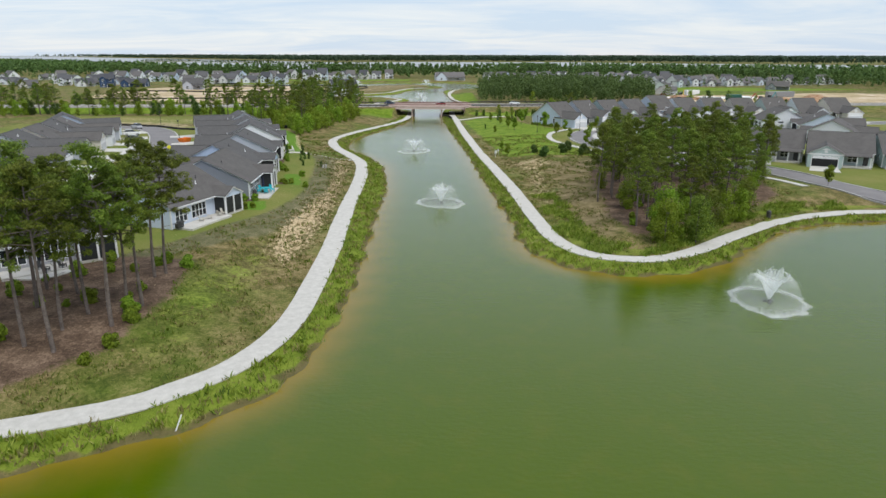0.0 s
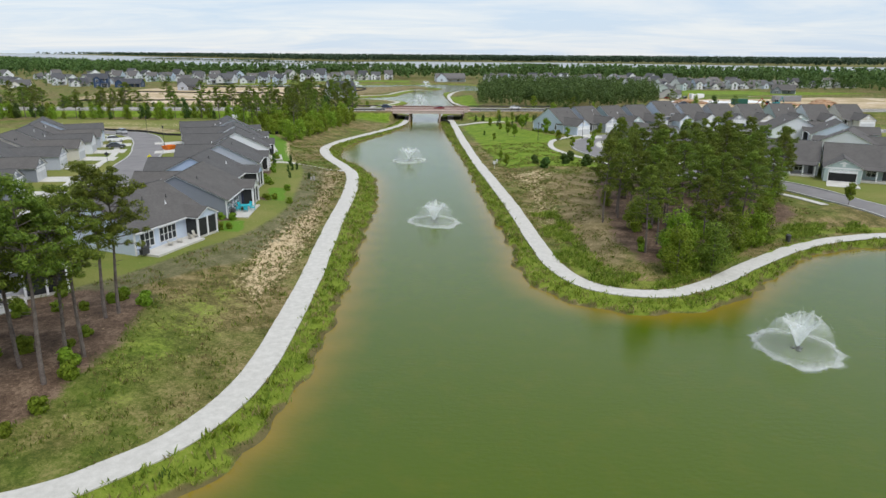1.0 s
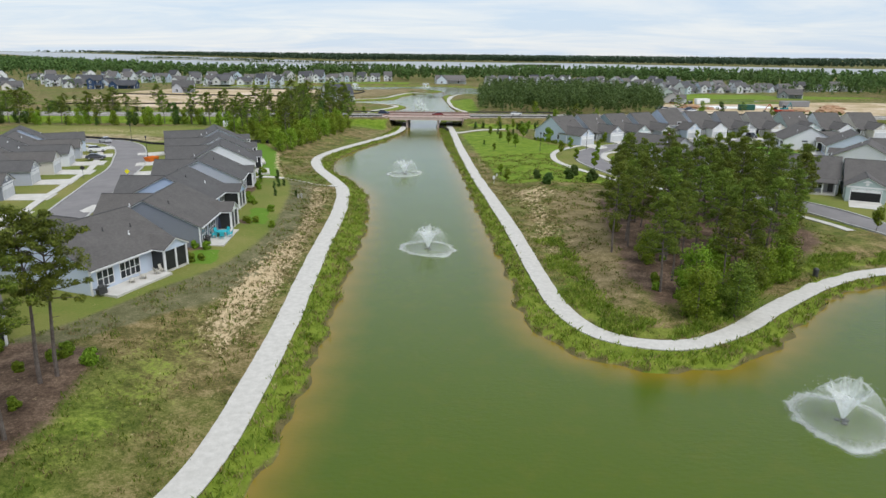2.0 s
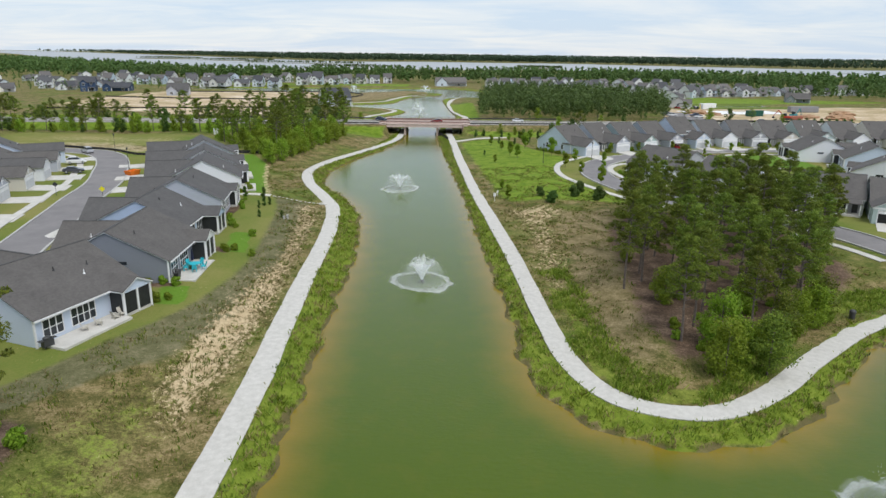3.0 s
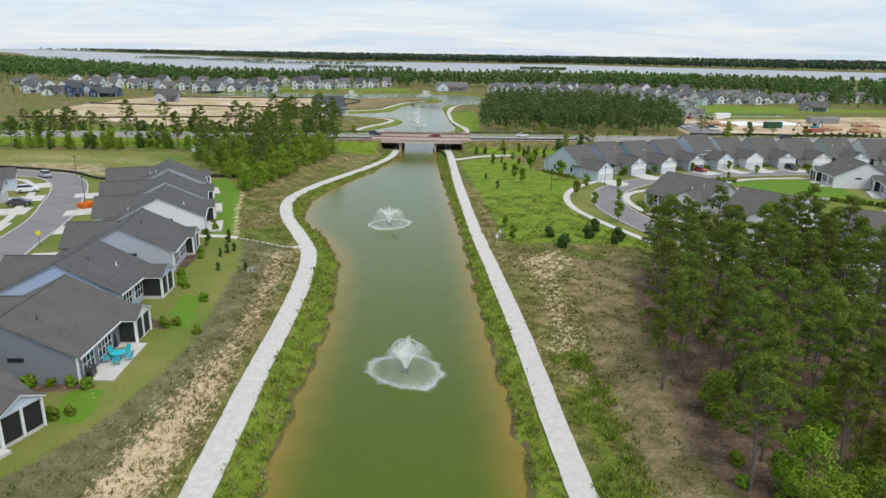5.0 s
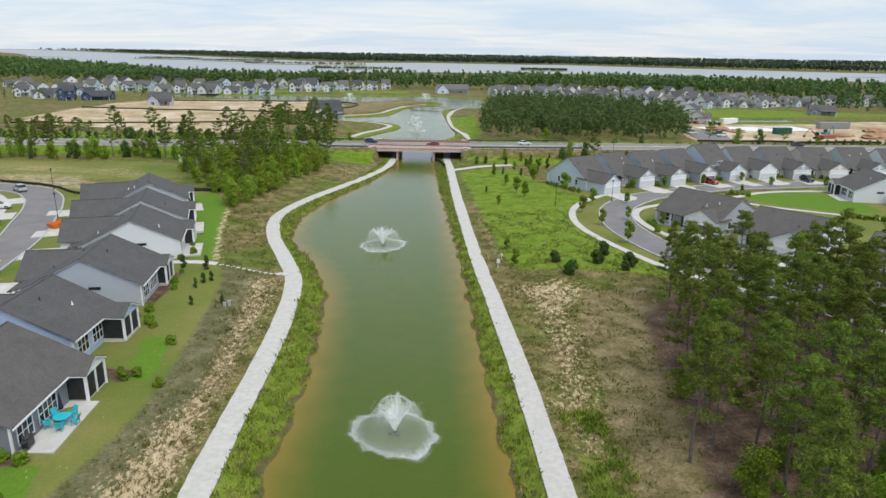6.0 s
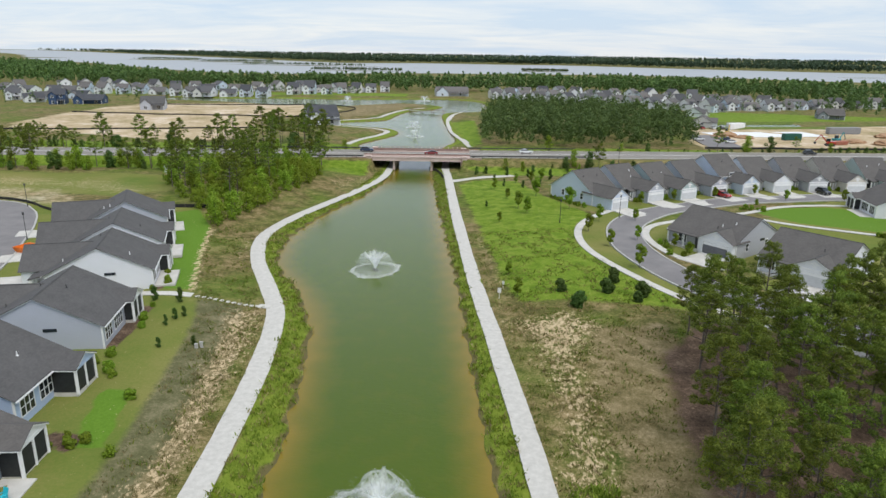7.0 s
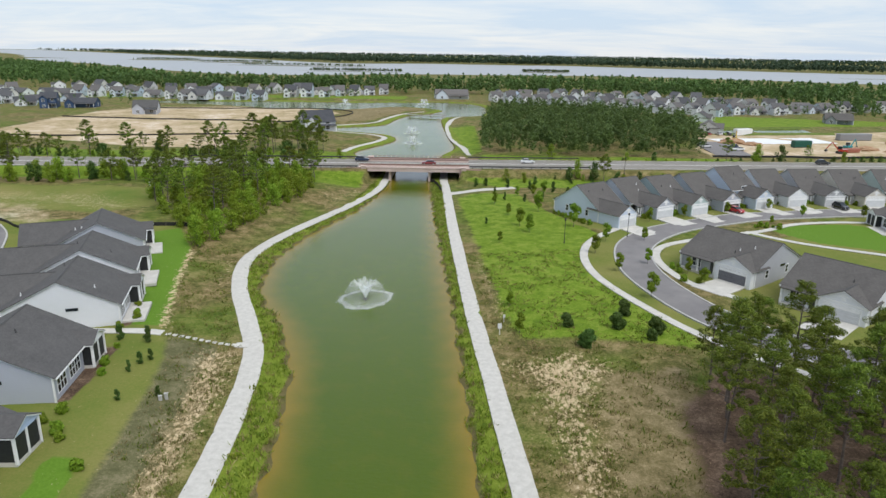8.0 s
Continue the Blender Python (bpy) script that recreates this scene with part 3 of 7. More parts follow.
west_side = (XF < -3) & (YF < 300)
REAR_LINE = spline([(-52, 62), (-38, 74), (-31, 86), (-26.5, 97), (-24.5, 112), (-26, 130), (-29, 150), (-33, 160), (-38.5, 178), (-43, 196), (-50, 210)], 3)
LAWN_W = [(-140, 100), (-100, 80), (-52, 60)] + [tuple(p) for p in REAR_LINE] + [(-62, 216), (-90, 214), (-140, 222)]
SOD_W = [(-40, 158.8), (-33, 159.2), (-36.5, 172), (-39.5, 182), (-43, 196), (-50, 209), (-54, 206), (-47, 188), (-41.5, 172)]
COVER = {
    "meadow": np.maximum.reduce([patch([(-140, 226), (-92, 226), (-72, 222), (-66, 236), (-90, 256), (-140, 256)], 5) * 0.42, patch([(8, 250), (12, 200), (14, 168), (16, 160), (30, 158), (40, 156), (36, 180), (34, 200), (38, 212), (30, 232), (24, 252), (12, 254)], 2.5),
                                 patch([(12, 299), (110, 305), (112, 322), (60, 322), (18, 322)], 3), patch([(106, 400), (140, 432), (240, 450), (300, 470), (180, 500), (120, 470)], 5) * 0.8,
                                 patch([(10, 272), (80, 274), (150, 276), (150, 262), (120, 268), (60, 262), (20, 262)], 3),
                                 patch([(-60, 262), (-20, 262), (-20, 273), (-60, 272), (-200, 272), (-200, 262)], 3),
                                 patch([(-24, 46), (-19, 60), (-18, 78), (-24, 86), (-28, 74), (-28, 58)], 6) * 0.46,
                                 patch([(12, 320), (8, 360), (4, 420), (18, 420), (18, 330)], 3), patch([(-200, 300), (-30, 304), (-34, 330), (-60, 322), (-200, 318)], 3),
                                 patch([(-330, 560), (-150, 600), (-30, 605), (-30, 640), (-200, 620), (-330, 610)], 6)]),
    "grey_scrub": np.maximum.reduce([patch([(-24, 84), (-20, 100), (-20, 130), (-23, 150), (-30, 150), (-27, 132), (-25.5, 112), (-27, 97)], 4.0),
                                     patch([(-30, 150), (-23, 150), (-24.5, 156), (-31, 156)], 1.0), patch([(-23.5, 86), (-26, 98), (-31, 86), (-39, 72.5), (-36, 69.5), (-29, 78)], 2.0)]),
    "dry": np.maximum.reduce([patch([(-64, 436), (-50, 432), (-38, 446), (-34, 470), (-24, 500), (-10, 520), (-40, 536), (-70, 512), (-54, 484)], 4) * 0.95, patch([(17, 92), (20, 100), (21, 125), (24, 150), (34, 150), (40, 120), (26, 100), (24, 86)], 5.0),
                              patch([(-17.5, 76), (-17.8, 96), (-18.4, 118), (-19.6, 136), (-22, 152), (-25, 152), (-23, 136), (-21.5, 118), (-21, 96)], 2.5) * 0.8]),
    "lawn": np.maximum.reduce([patch([(29.5, 191), (32, 204), (37, 213), (46, 222), (60, 228), (90, 238), (60, 222), (44, 206), (39, 190), (42, 172), (60, 149), (68, 134), (62, 130), (44, 154), (34, 172)], 1.0), patch([(45, 184), (44, 194), (50, 206), (74, 218), (70, 200), (58, 182), (52, 172)], 1.0), patch([(-140, 224), (-92, 224), (-74, 220), (-62, 232), (-70, 250), (-140, 252)], 5) * 0.9, patch(LAWN_W, 2.2), patch([(52, 150), (60, 200), (140, 262), (180, 240), (180, 120), (80, 110), (74, 130)], 1.5), patch([(42, 214), (60, 224), (120, 240), (160, 244), (160, 262), (60, 250), (30, 236), (34, 220)], 1.5)]),
    "sod": np.maximum.reduce([patch(SOD_W, 0.6), patch([(-28.5, 118), (-25.8, 119), (-28, 129), (-31, 129)], 0.5), patch([(-30, 97.5), (-27, 98), (-28, 103.5), (-31.5, 103)], 0.6),
                              patch([(76, 220), (82, 208.5), (94, 201.5), (104, 205), (104, 217), (97, 224.5), (86, 224)], 0.6)]),
    "bank": np.where((DD > 0.5) & (YF < 620), 1 - smooth01((DD - 3.4) / 1.2), 0) * (YF < 620) + np.where((DD >= 6.0) & (DD < 8.5) & ~west_side & (YF < 110), 0.55, 0),
    "straw": np.maximum.reduce([patch([(-46, 40), (-34, 43), (-27.5, 50), (-26.5, 60), (-28, 72), (-36, 74), (-46, 66)], 2.5), patch([(26, 87), (34, 90.5), (46, 101), (58, 113), (62, 130), (56, 142), (40, 152), (31, 140), (28.5, 126), (27, 112), (25, 96)], 3.5), patch([(-36.4, 138), (-34.2, 139), (-35.4, 152), (-37.8, 152)], 0.6) * 1.1, patch([(-36, 104.6), (-29.4, 104.6), (-29.4, 103.2), (-36, 102.8)], 0.6) * 1.1, patch([(-38.4, 158.8), (-36.9, 158.8), (-39.4, 168.5), (-41, 168.5)], 0.6) * 1.1, patch([(-31.6, 118.6), (-28.2, 117.6), (-28, 120), (-31.6, 121)], 0.6) * 1.1]),
    "sand": np.maximum.reduce([patch([(-19, 74), (-17.8, 84), (-18, 104), (-19.5, 118), (-22, 112), (-22.5, 96), (-22, 80)], 3.0) * 0.92, patch([(-20.5, 80), (-19.4, 90), (-20, 99), (-22.5, 96), (-22.5, 84)], 1.5) * 1.0,
                               patch([(16, 116), (18, 130), (16.5, 146), (14, 153), (22, 154.5), (25, 151), (21, 140), (20, 120), (18.5, 108)], 4.0) * 0.80, patch([(-18.4, 106), (-19.2, 130), (-20.8, 146), (-23.4, 154.5), (-26, 154.5), (-23.4, 140), (-21.6, 125), (-20.4, 106)], 2.0) * 0.66,
                               patch([(-22, 140), (-18.5, 140), (-21, 156), (-24, 156)], 1.5) * 0.5, patch([(-33.3, 159), (-32.3, 159), (-37.7, 176.5), (-42.1, 195.6), (-43, 195.6), (-38.7, 177)], 0.8) * 1.1, patch([(-26, 200), (-36, 194), (-34, 180), (-31.5, 178)], 1.5) * 0.3,
                               patch([(13.2, 166), (15.2, 166), (12, 196), (10.6, 196)], 1.2) * 0.42, patch([(-24, 240), (-17.5, 256), (-20, 262), (-29, 250)], 2) * 0.35, patch([(-60, 440), (-44, 446), (-38, 476), (-20, 512), (-50, 520)], 6) * 0.30, patch([(-74, 222), (-66, 228), (-84, 242), (-124, 244), (-124, 232), (-90, 230)], 5) * 0.42]),
    "site": np.maximum.reduce([patch([(-200, 380), (-203, 430), (-192, 498), (-120, 516), (-84, 518), (-60, 480), (-70, 444), (-92, 402), (-76, 334), (-110, 328), (-184, 356)], 3),
                               patch([(104, 326), (106, 350), (125, 398), (150, 400), (235, 424), (300, 420), (300, 330), (170, 330)], 3),
                               patch([(-80, 207), (-76, 216), (-92, 232), (-130, 230), (-130, 216), (-100, 214)], 6) * 0.5, patch([(-60, 218), (-72, 232), (-120, 240), (-120, 234), (-76, 226)], 4) * 0.42]),
    "wet": np.where((DD > -0.6) & (DD < 0.8) & (YF < 640), 1 - np.abs(DD - 0.1) / 0.9, 0),
}
ground_me, _ = grid_mesh("ground", HZ)
for k_, v_ in COVER.items():
    put_attr(ground_me, k_, np.clip(v_, 0, 1))
ground_me.materials.append(M_GROUND)
ground = tagged(new("ground", ground_me), "uneven grassy land with lawns, sandy bare patches and pine straw", "ground", kind="structure")

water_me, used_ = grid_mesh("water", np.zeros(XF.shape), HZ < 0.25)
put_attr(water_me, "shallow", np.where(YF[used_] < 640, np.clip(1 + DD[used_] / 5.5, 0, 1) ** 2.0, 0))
# Weight of the painted sky reflection: rises from y 500 to 800.
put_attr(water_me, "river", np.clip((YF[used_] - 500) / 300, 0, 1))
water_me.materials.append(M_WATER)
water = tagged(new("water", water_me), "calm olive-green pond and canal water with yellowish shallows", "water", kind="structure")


# ---- paths and streets ----
def ribbon(name, line, half, material, lift, label, category, thick=0.10, edge=0.0, seed=3, z_of=None):
    """A strip laid along a line on the ground, with a slightly uneven edge."""
    rnd = random.Random(seed)
    t = np.gradient(line, axis=0)
    t /= np.linalg.norm(t, axis=1)[:, None]
    nrm = np.column_stack([-t[:, 1], t[:, 0]])
    hz = np.array([z_of(x, y) for x, y in line]) if z_of else land(line[:, 0].copy(), line[:, 1].copy())[0]
    bm = bmesh.new()
    rows = []
    wob = [0.0, 0.0]
    for p, n_, z in zip(line, nrm, hz):
        wob = [0.7 * w + rnd.uniform(-edge, edge) for w in wob]
        a, b = p + n_ * (half + wob[0]), p - n_ * (half + wob[1])
        rows.append([bm.verts.new((a[0], a[1], z + lift - thick)), bm.verts.new((a[0], a[1], z + lift)), bm.verts.new((p[0], p[1], z + lift + half * 0.015)),
                     bm.verts.new((b[0], b[1], z + lift)), bm.verts.new((b[0], b[1], z + lift - thick))])
    for r0, r1 in zip(rows[:-1], rows[1:]):
        for k in range(4):
            bm.faces.new((r0[k], r1[k], r1[k + 1], r0[k + 1]))
    bmesh.ops.recalc_face_normals(bm, faces=bm.faces)
    ob = finish(name, bm, material)
    return tagged(ob, label, category, kind="structure")


def offset_line(line, off):
    t = np.gradient(line, axis=0)
    t /= np.linalg.norm(t, axis=1)[:, None]
    return line + np.column_stack([-t[:, 1], t[:, 0]]) * off


ribbon("path_west", WEST_PATH, 1.30, M_GRAVEL, 0.03, "pale grey gravel walking path along the bank", "path", edge=0.04)
ribbon("path_east", EAST_PATH, 1.18, M_GRAVEL, 0.03, "pale grey gravel walking path along the bank", "path", edge=0.04, seed=5)
ribbon("path_spur", SPUR_PATH, 1.5, M_GRAVEL, 0.035, "short gravel side path", "path", edge=0.06)
for nm, ln in (("path_pond_west", UP_WEST_PATH), ("path_pond_east", UP_EAST_PATH), ("path_pond_north", UP_NW_PATH)):
    ribbon(nm, ln, 1.3, M_GRAVEL, 0.05, "pale walking path beside the upper pond", "path")
for nm, ln in (("street_west", STREET_A), ("street_east", STREET_C)):
    hw = 3.5 if nm == "street_west" else 3.3
    ribbon(nm, ln, hw, M_ASPH, 0.0, "smooth grey asphalt residential street", "street")
    for sgn in (-1, 1):
        ribbon("kerb", offset_line(ln, sgn * (hw + 0.15)), 0.16, M_KERB, 0.12, "pale concrete kerb along the street", "kerb", thick=0.3)
for nm, ln in (("sidewalk_outer", WALK_C_OUT), ("sidewalk_inner", WALK_C_IN), ("sidewalk_lawn", WALK_LAWN), ("sidewalk_lot", WALK_LOT)):
    ribbon(nm, ln, 0.75, M_CONC, 0.12, "pale concrete sidewalk between lawns", "sidewalk")
ribbon("sidewalk_west", offset_line(STREET_A, 7.2), 0.7, M_CONC, 0.12, "pale concrete sidewalk along the driveways", "sidewalk")

xs_ = np.arange(-640, 641, 8.0)
MAIN_ROAD = np.column_stack([xs_, road_y(xs_)])
ribbon("road_main", MAIN_ROAD, 8.0, M_ROADMAIN, 0.06, "worn pale asphalt two-way main road over the bridge", "road", thick=0.5, z_of=lambda x, y: 4.0)
for off in (-7.6, -0.35, 0.35, 7.6):
    ribbon("road_line", offset_line(MAIN_ROAD, off), 0.09, M_LINE, 0.20, "painted road line", "road marking", thick=0.02, z_of=lambda x, y: 4.0)


# ---- bridge ----
def build_bridge():
    y0, y1 = road_y(-5) - 9.4, road_y(-5) + 9.4
    x0, x1 = -19.2, 8.6
    br = thing("bridge", pose(0, 0, 0), "pinkish concrete road bridge with brick pylons and bronze railings", "bridge")
    bm = bmesh.new(); box(bm, x0, x1, y0, y1, 3.35, 4.0); part("deck", bm, M_DARKC, br)
    for y, s in ((y0, -1), (y1, 1)):
        bm = bmesh.new()
        box(bm, x0 - 1, x1 + 1, min(y, y + s * 0.35), max(y, y + s * 0.35), 3.15, 4.35)
        box(bm, x0 - 1, x1 + 1, min(y, y + s * 0.5), max(y, y + s * 0.5), 4.18, 4.35)
        part("fascia_beam", bm, M_PINKC, br, "pinkish concrete edge beam")
        bm = bmesh.new(); box(bm, x0 - 1, x1 + 1, y - 0.06, y + 0.06, 5.02, 5.12); part("handrail", bm, M_RAIL, br, "bronze handrail")
        bm = bmesh.new(); box(bm, x0 - 1, x1 + 1, y - 0.03, y + 0.03, 4.52, 4.57); part("lower_rail", bm, M_RAIL, br)
        me = None
        for k in range(20):
            x = x0 - 0.6 + k * (x1 - x0 + 1.2) / 19
            if me is None:
                bm = bmesh.new(); box(bm, -0.07, 0.07, -0.07, 0.07, 0, 0.78)
                ob = part("rail_post", bm, M_PINKC, br); me = ob.data
            else:
                ob = new("rail_post", me); ob.parent = br
            ob.location = (x, y, 4.35)
    for y in (y0 + 3.0, y1 - 3.0, (y0 + y1) / 2 + 3.3):
        bm = bmesh.new(); box(bm, x0 - 3, x1 + 3, y - 0.18, y + 0.18, 4.0, 4.62); part("inner_barrier", bm, M_PINKC, br, "low pinkish barrier between road and walkway")
        bm = bmesh.new(); box(bm, x0 - 3, x1 + 3, y - 0.05, y + 0.05, 4.62, 4.95); part("barrier_rail", bm, M_RAIL, br)
    for ya, yb in ((y0 + 0.1, y0 + 2.8), (y1 - 2.8, y1 - 0.1)):
        bm = bmesh.new(); box(bm, x0 - 3, x1 + 3, ya, yb, 4.0, 4.24); part("walkway", bm, M_PINKC, br, "pinkish paved walkway beside the road")
    for x in (x0 - 1.2, x1 + 1.2):
        for y in (y0 - 0.15, y1 + 0.15):
            bm = bmesh.new()
            box(bm, x - 0.75, x + 0.75, y - 0.75, y + 0.75, 0.2, 4.6)
            box(bm, x - 0.9, x + 0.9, y - 0.9, y + 0.9, 4.6, 4.8)
            box(bm, x - 0.85, x + 0.85, y - 0.85, y + 0.85, 0.2, 0.9)
            part("pylon", bm, M_PINKC, br, "square tan brick pylon with a cap")
    for x, s in ((x0, -1), (x1, 1)):
        bm = bmesh.new(); box(bm, min(x, x + s * 0.6), max(x, x + s * 0.6), y0, y1, 0.0, 3.35); part("abutment", bm, M_PINKC, br)
        for y, sy in ((y0, -1), (y1, 1)):
            bm = bmesh.new()
            xa, xb = x, x + s * 6.5
            v = [bm.verts.new(c) for c in ((xa, y, 0.1), (xb, y, 2.2), (xb, y, 4.3), (xa, y, 4.3), (xa, y + sy * .4, 0.1), (xb, y + sy * .4, 2.2), (xb, y + sy * .4, 4.3), (xa, y + sy * .4, 4.3))]
            for f in ((0, 1, 2, 3), (7, 6, 5, 4), (0, 4, 5, 1), (1, 5, 6, 2), (2, 6, 7, 3), (3, 7, 4, 0)):
                bm.faces.new([v[i] for i in f])
            bmesh.ops.recalc_face_normals(bm, faces=bm.faces)
            part("wing_wall", bm, M_BRICK, br, "tan brick retaining wall")
    for x in (-12.6, -0.6):
        bm = bmesh.new(); box(bm, x - 0.35, x + 0.35, y0 + 0.8, y1 - 0.8, -1.2, 3.35); part("pier", bm, M_PINKC, br)
    # dark guard rails on the approaches
    for side in (-1, 1):
        for off in (-9.2, 9.2):
            g = thing("guard_rail", pose(0, 0, 0), "long dark wooden guard rail on posts beside the main road", "guard rail", "road guard rails")
            xa, xb = (x1 + 3, x1 + 40) if side > 0 else (x0 - 60, x0 - 3)
            bm = bmesh.new()
            v = []
            for z in (4.55, 4.95):
                for x, dy in ((xa, -.06), (xb, -.06), (xb, .06), (xa, .06)):
                    v.append(bm.verts.new((x, road_y(x) + off + dy, z)))
            for f in ((3, 2, 1, 0), (4, 5, 6, 7), (0, 1, 5, 4), (1, 2, 6, 5), (2, 3, 7, 6), (3, 0, 4, 7)):
                bm.faces.new([v[i] for i in f])
            part("rail", bm, M_DARKTRIM, g)
            me = None
            for x in np.arange(xa + 1, xb, 3.0):
                if me is None:
                    bm = bmesh.new(); box(bm, -0.09, 0.09, -0.09, 0.09, -0.6, 0.9)
                    ob = part("post", bm, M_DARKTRIM, g); me = ob.data
                else:
                    ob = new("post", me); ob.parent = g
                ob.location = (x, road_y(x) + off, 4.0)


build_bridge()

# ---- houses ----
WIN_MESH = {}


def window_mesh(w, h, cols):
    """Frame with mullions, and a glass pane just behind its face; the window faces -y."""
    key = (w, h, cols)
    if key not in WIN_MESH:
        bm = bmesh.new()
        fr = 0.09
        xs = [-w / 2 - fr, -w / 2]
        for k in range(1, cols):
            xs += [-w / 2 + k * w / cols - 0.045, -w / 2 + k * w / cols + 0.045]
        xs += [w / 2, w / 2 + fr]
        zs = [-h / 2 - fr, -h / 2, -0.03, 0.03, h / 2, h / 2 + fr + 0.05]
        g = [[bm.verts.new((x, -0.06, z)) for x in xs] for z in zs]
        for r in range(len(zs) - 1):
            for c in range(len(xs) - 1):
                if not (c % 2 == 1 and r in (1, 3)):
                    bm.faces.new((g[r][c], g[r][c + 1], g[r + 1][c + 1], g[r + 1][c]))
        ex = bmesh.ops.extrude_face_region(bm, geom=bm.faces[:])
        bmesh.ops.translate(bm, vec=(0, 0.11, 0), verts=[e for e in ex["geom"] if isinstance(e, bmesh.types.BMVert)])
        bmesh.ops.recalc_face_normals(bm, faces=bm.faces)
        a = bpy.data.meshes.new("window"); bm.to_mesh(a); bm.free(); a.materials.append(M_TRIM)
        bm = bmesh.new(); box(bm, -w / 2, w / 2, -0.02, 0.02, -h / 2, h / 2)
        b = bpy.data.meshes.new("pane"); bm.to_mesh(b); bm.free(); b.materials.append(M_PANE)
        WIN_MESH[key] = (a, b)
    return WIN_MESH[key]


def add_window(parent, x, y, z, rz, w=1.6, h=1.5, cols=2):
    a, b = window_mesh(w, h, cols)
    o = new("window", a); o.parent = parent
    o.matrix_basis = pose(x, y, z, 0, 0, rz)
    p = new("pane", b); p.parent = o
    return o


def gable_block(bm, x0, x1, y0, y1, z0, ze, pitch, axis):
    """A closed block with a gabled top; the ridge runs along axis."""
    if axis == "x":
        c = (y0 + y1) / 2; zr = ze + (y1 - y0) / 2 * pitch
        prof = [(y0, z0), (y1, z0), (y1, ze), (c, zr), (y0, ze)]
        ends = [[bm.verts.new((x, y, z)) for y, z in prof] for x in (x0, x1)]
    else:
        c = (x0 + x1) / 2; zr = ze + (x1 - x0) / 2 * pitch
        prof = [(x0, z0), (x1, z0), (x1, ze), (c, zr), (x0, ze)]
        ends = [[bm.verts.new((x, y, z)) for x, z in prof] for y in (y0, y1)]
    n = 5
    bm.faces.new(ends[0]); bm.faces.new(ends[1][::-1])
    for i in range(n):
        j = (i + 1) % n
        bm.faces.new((ends[0][i], ends[1][i], ends[1][j], ends[0][j]))
    bmesh.ops.recalc_face_normals(bm, faces=bm.faces)


def gable_roof(parent, x0, x1, y0, y1, ze, pitch, axis, mat, over=0.4, rake=0.3, prefix="roof", cut=None):
    """Two slopes of shingles on a white soffit and rake board, with a ridge cap."""
    for layer, t, lift, name, m_ in ((0.0, 0.07, 0.20, prefix, mat), (0.10, 0.12, 0.11, "fascia", M_TRIM)):
        bm = bmesh.new()
        o, r = over - layer, rake - layer
        if axis == "x":
            c = (y0 + y1) / 2; zr = ze + (y1 - y0) / 2 * pitch + lift; zl = ze - o * pitch + lift
            slab(bm, [(x0 - r, y0 - o, zl), (x1 + r, y0 - o, zl), (x1 + r, c, zr), (x0 - r, c, zr)], t)
            slab(bm, [(x0 - r, c, zr), (x1 + r, c, zr), (x1 + r, y1 + o, zl), (x0 - r, y1 + o, zl)], t)
        else:
            c = (x0 + x1) / 2; zr = ze + (x1 - x0) / 2 * pitch + lift; zl = ze - o * pitch + lift
            yb = y1 if cut is None else cut
            slab(bm, [(x0 - o, y0 - r, zl), (c, y0 - r, zr), (c, yb, zr), (x0 - o, yb, zl)], t)
            slab(bm, [(c, y0 - r, zr), (x1 + o, y0 - r, zl), (x1 + o, yb, zl), (c, yb, zr)], t)
        part(name, bm, m_, parent)
    bm = bmesh.new()
    if axis == "x":
        box(bm, x0 - rake, x1 + rake, c - 0.12, c + 0.12, zr + 0.02, zr + 0.09)
    else:
        box(bm, c - 0.12, c + 0.12, y0 - rake, yb, zr + 0.02, zr + 0.09)
    part("ridge_cap", bm, M_RIDGE, parent)


def garage_door(parent, x, y, mat, w=4.9, h=2.15):
    bm = bmesh.new()
    box(bm, x - w / 2, x + w / 2, y - 0.03, y + 0.08, 0.02, h)
    d = part("garage_door", bm, mat, parent)
    for r in range(4):
        bm = bmesh.new(); box(bm, x - w / 2 + 0.05, x + w / 2 - 0.05, y - 0.06, y - 0.03, 0.04 + r * h / 4, h / 4 * (r + 1) - 0.03)
        part("panel", bm, mat if r < 3 else M_TRIM, d)
    bm = bmesh.new()
    box(bm, x - w / 2 - 0.14, x - w / 2, y - 0.06, y + 0.06, 0, h + 0.14)
    box(bm, x + w / 2, x + w / 2 + 0.14, y - 0.06, y + 0.06, 0, h + 0.14)
    box(bm, x - w / 2, x + w / 2, y - 0.06, y + 0.06, h, h + 0.14)
    part("door_frame", bm, M_TRIM, d)


GD_WHITE = simple("white_door_paint", (0.50, 0.51, 0.52), (0.60, 0.61, 0.62), 1.0, 0.5)
GD_DARK = simple("grey_door_paint", (0.10, 0.10, 0.115), (0.15, 0.15, 0.165), 1.0, 0.5)
# Near-black on a closed door: painted shade for the inside of an open garage.
GD_SHADE = simple("garage_shade_paint", (0.010, 0.010, 0.011), (0.02, 0.02, 0.02), 1.0, 0.8)


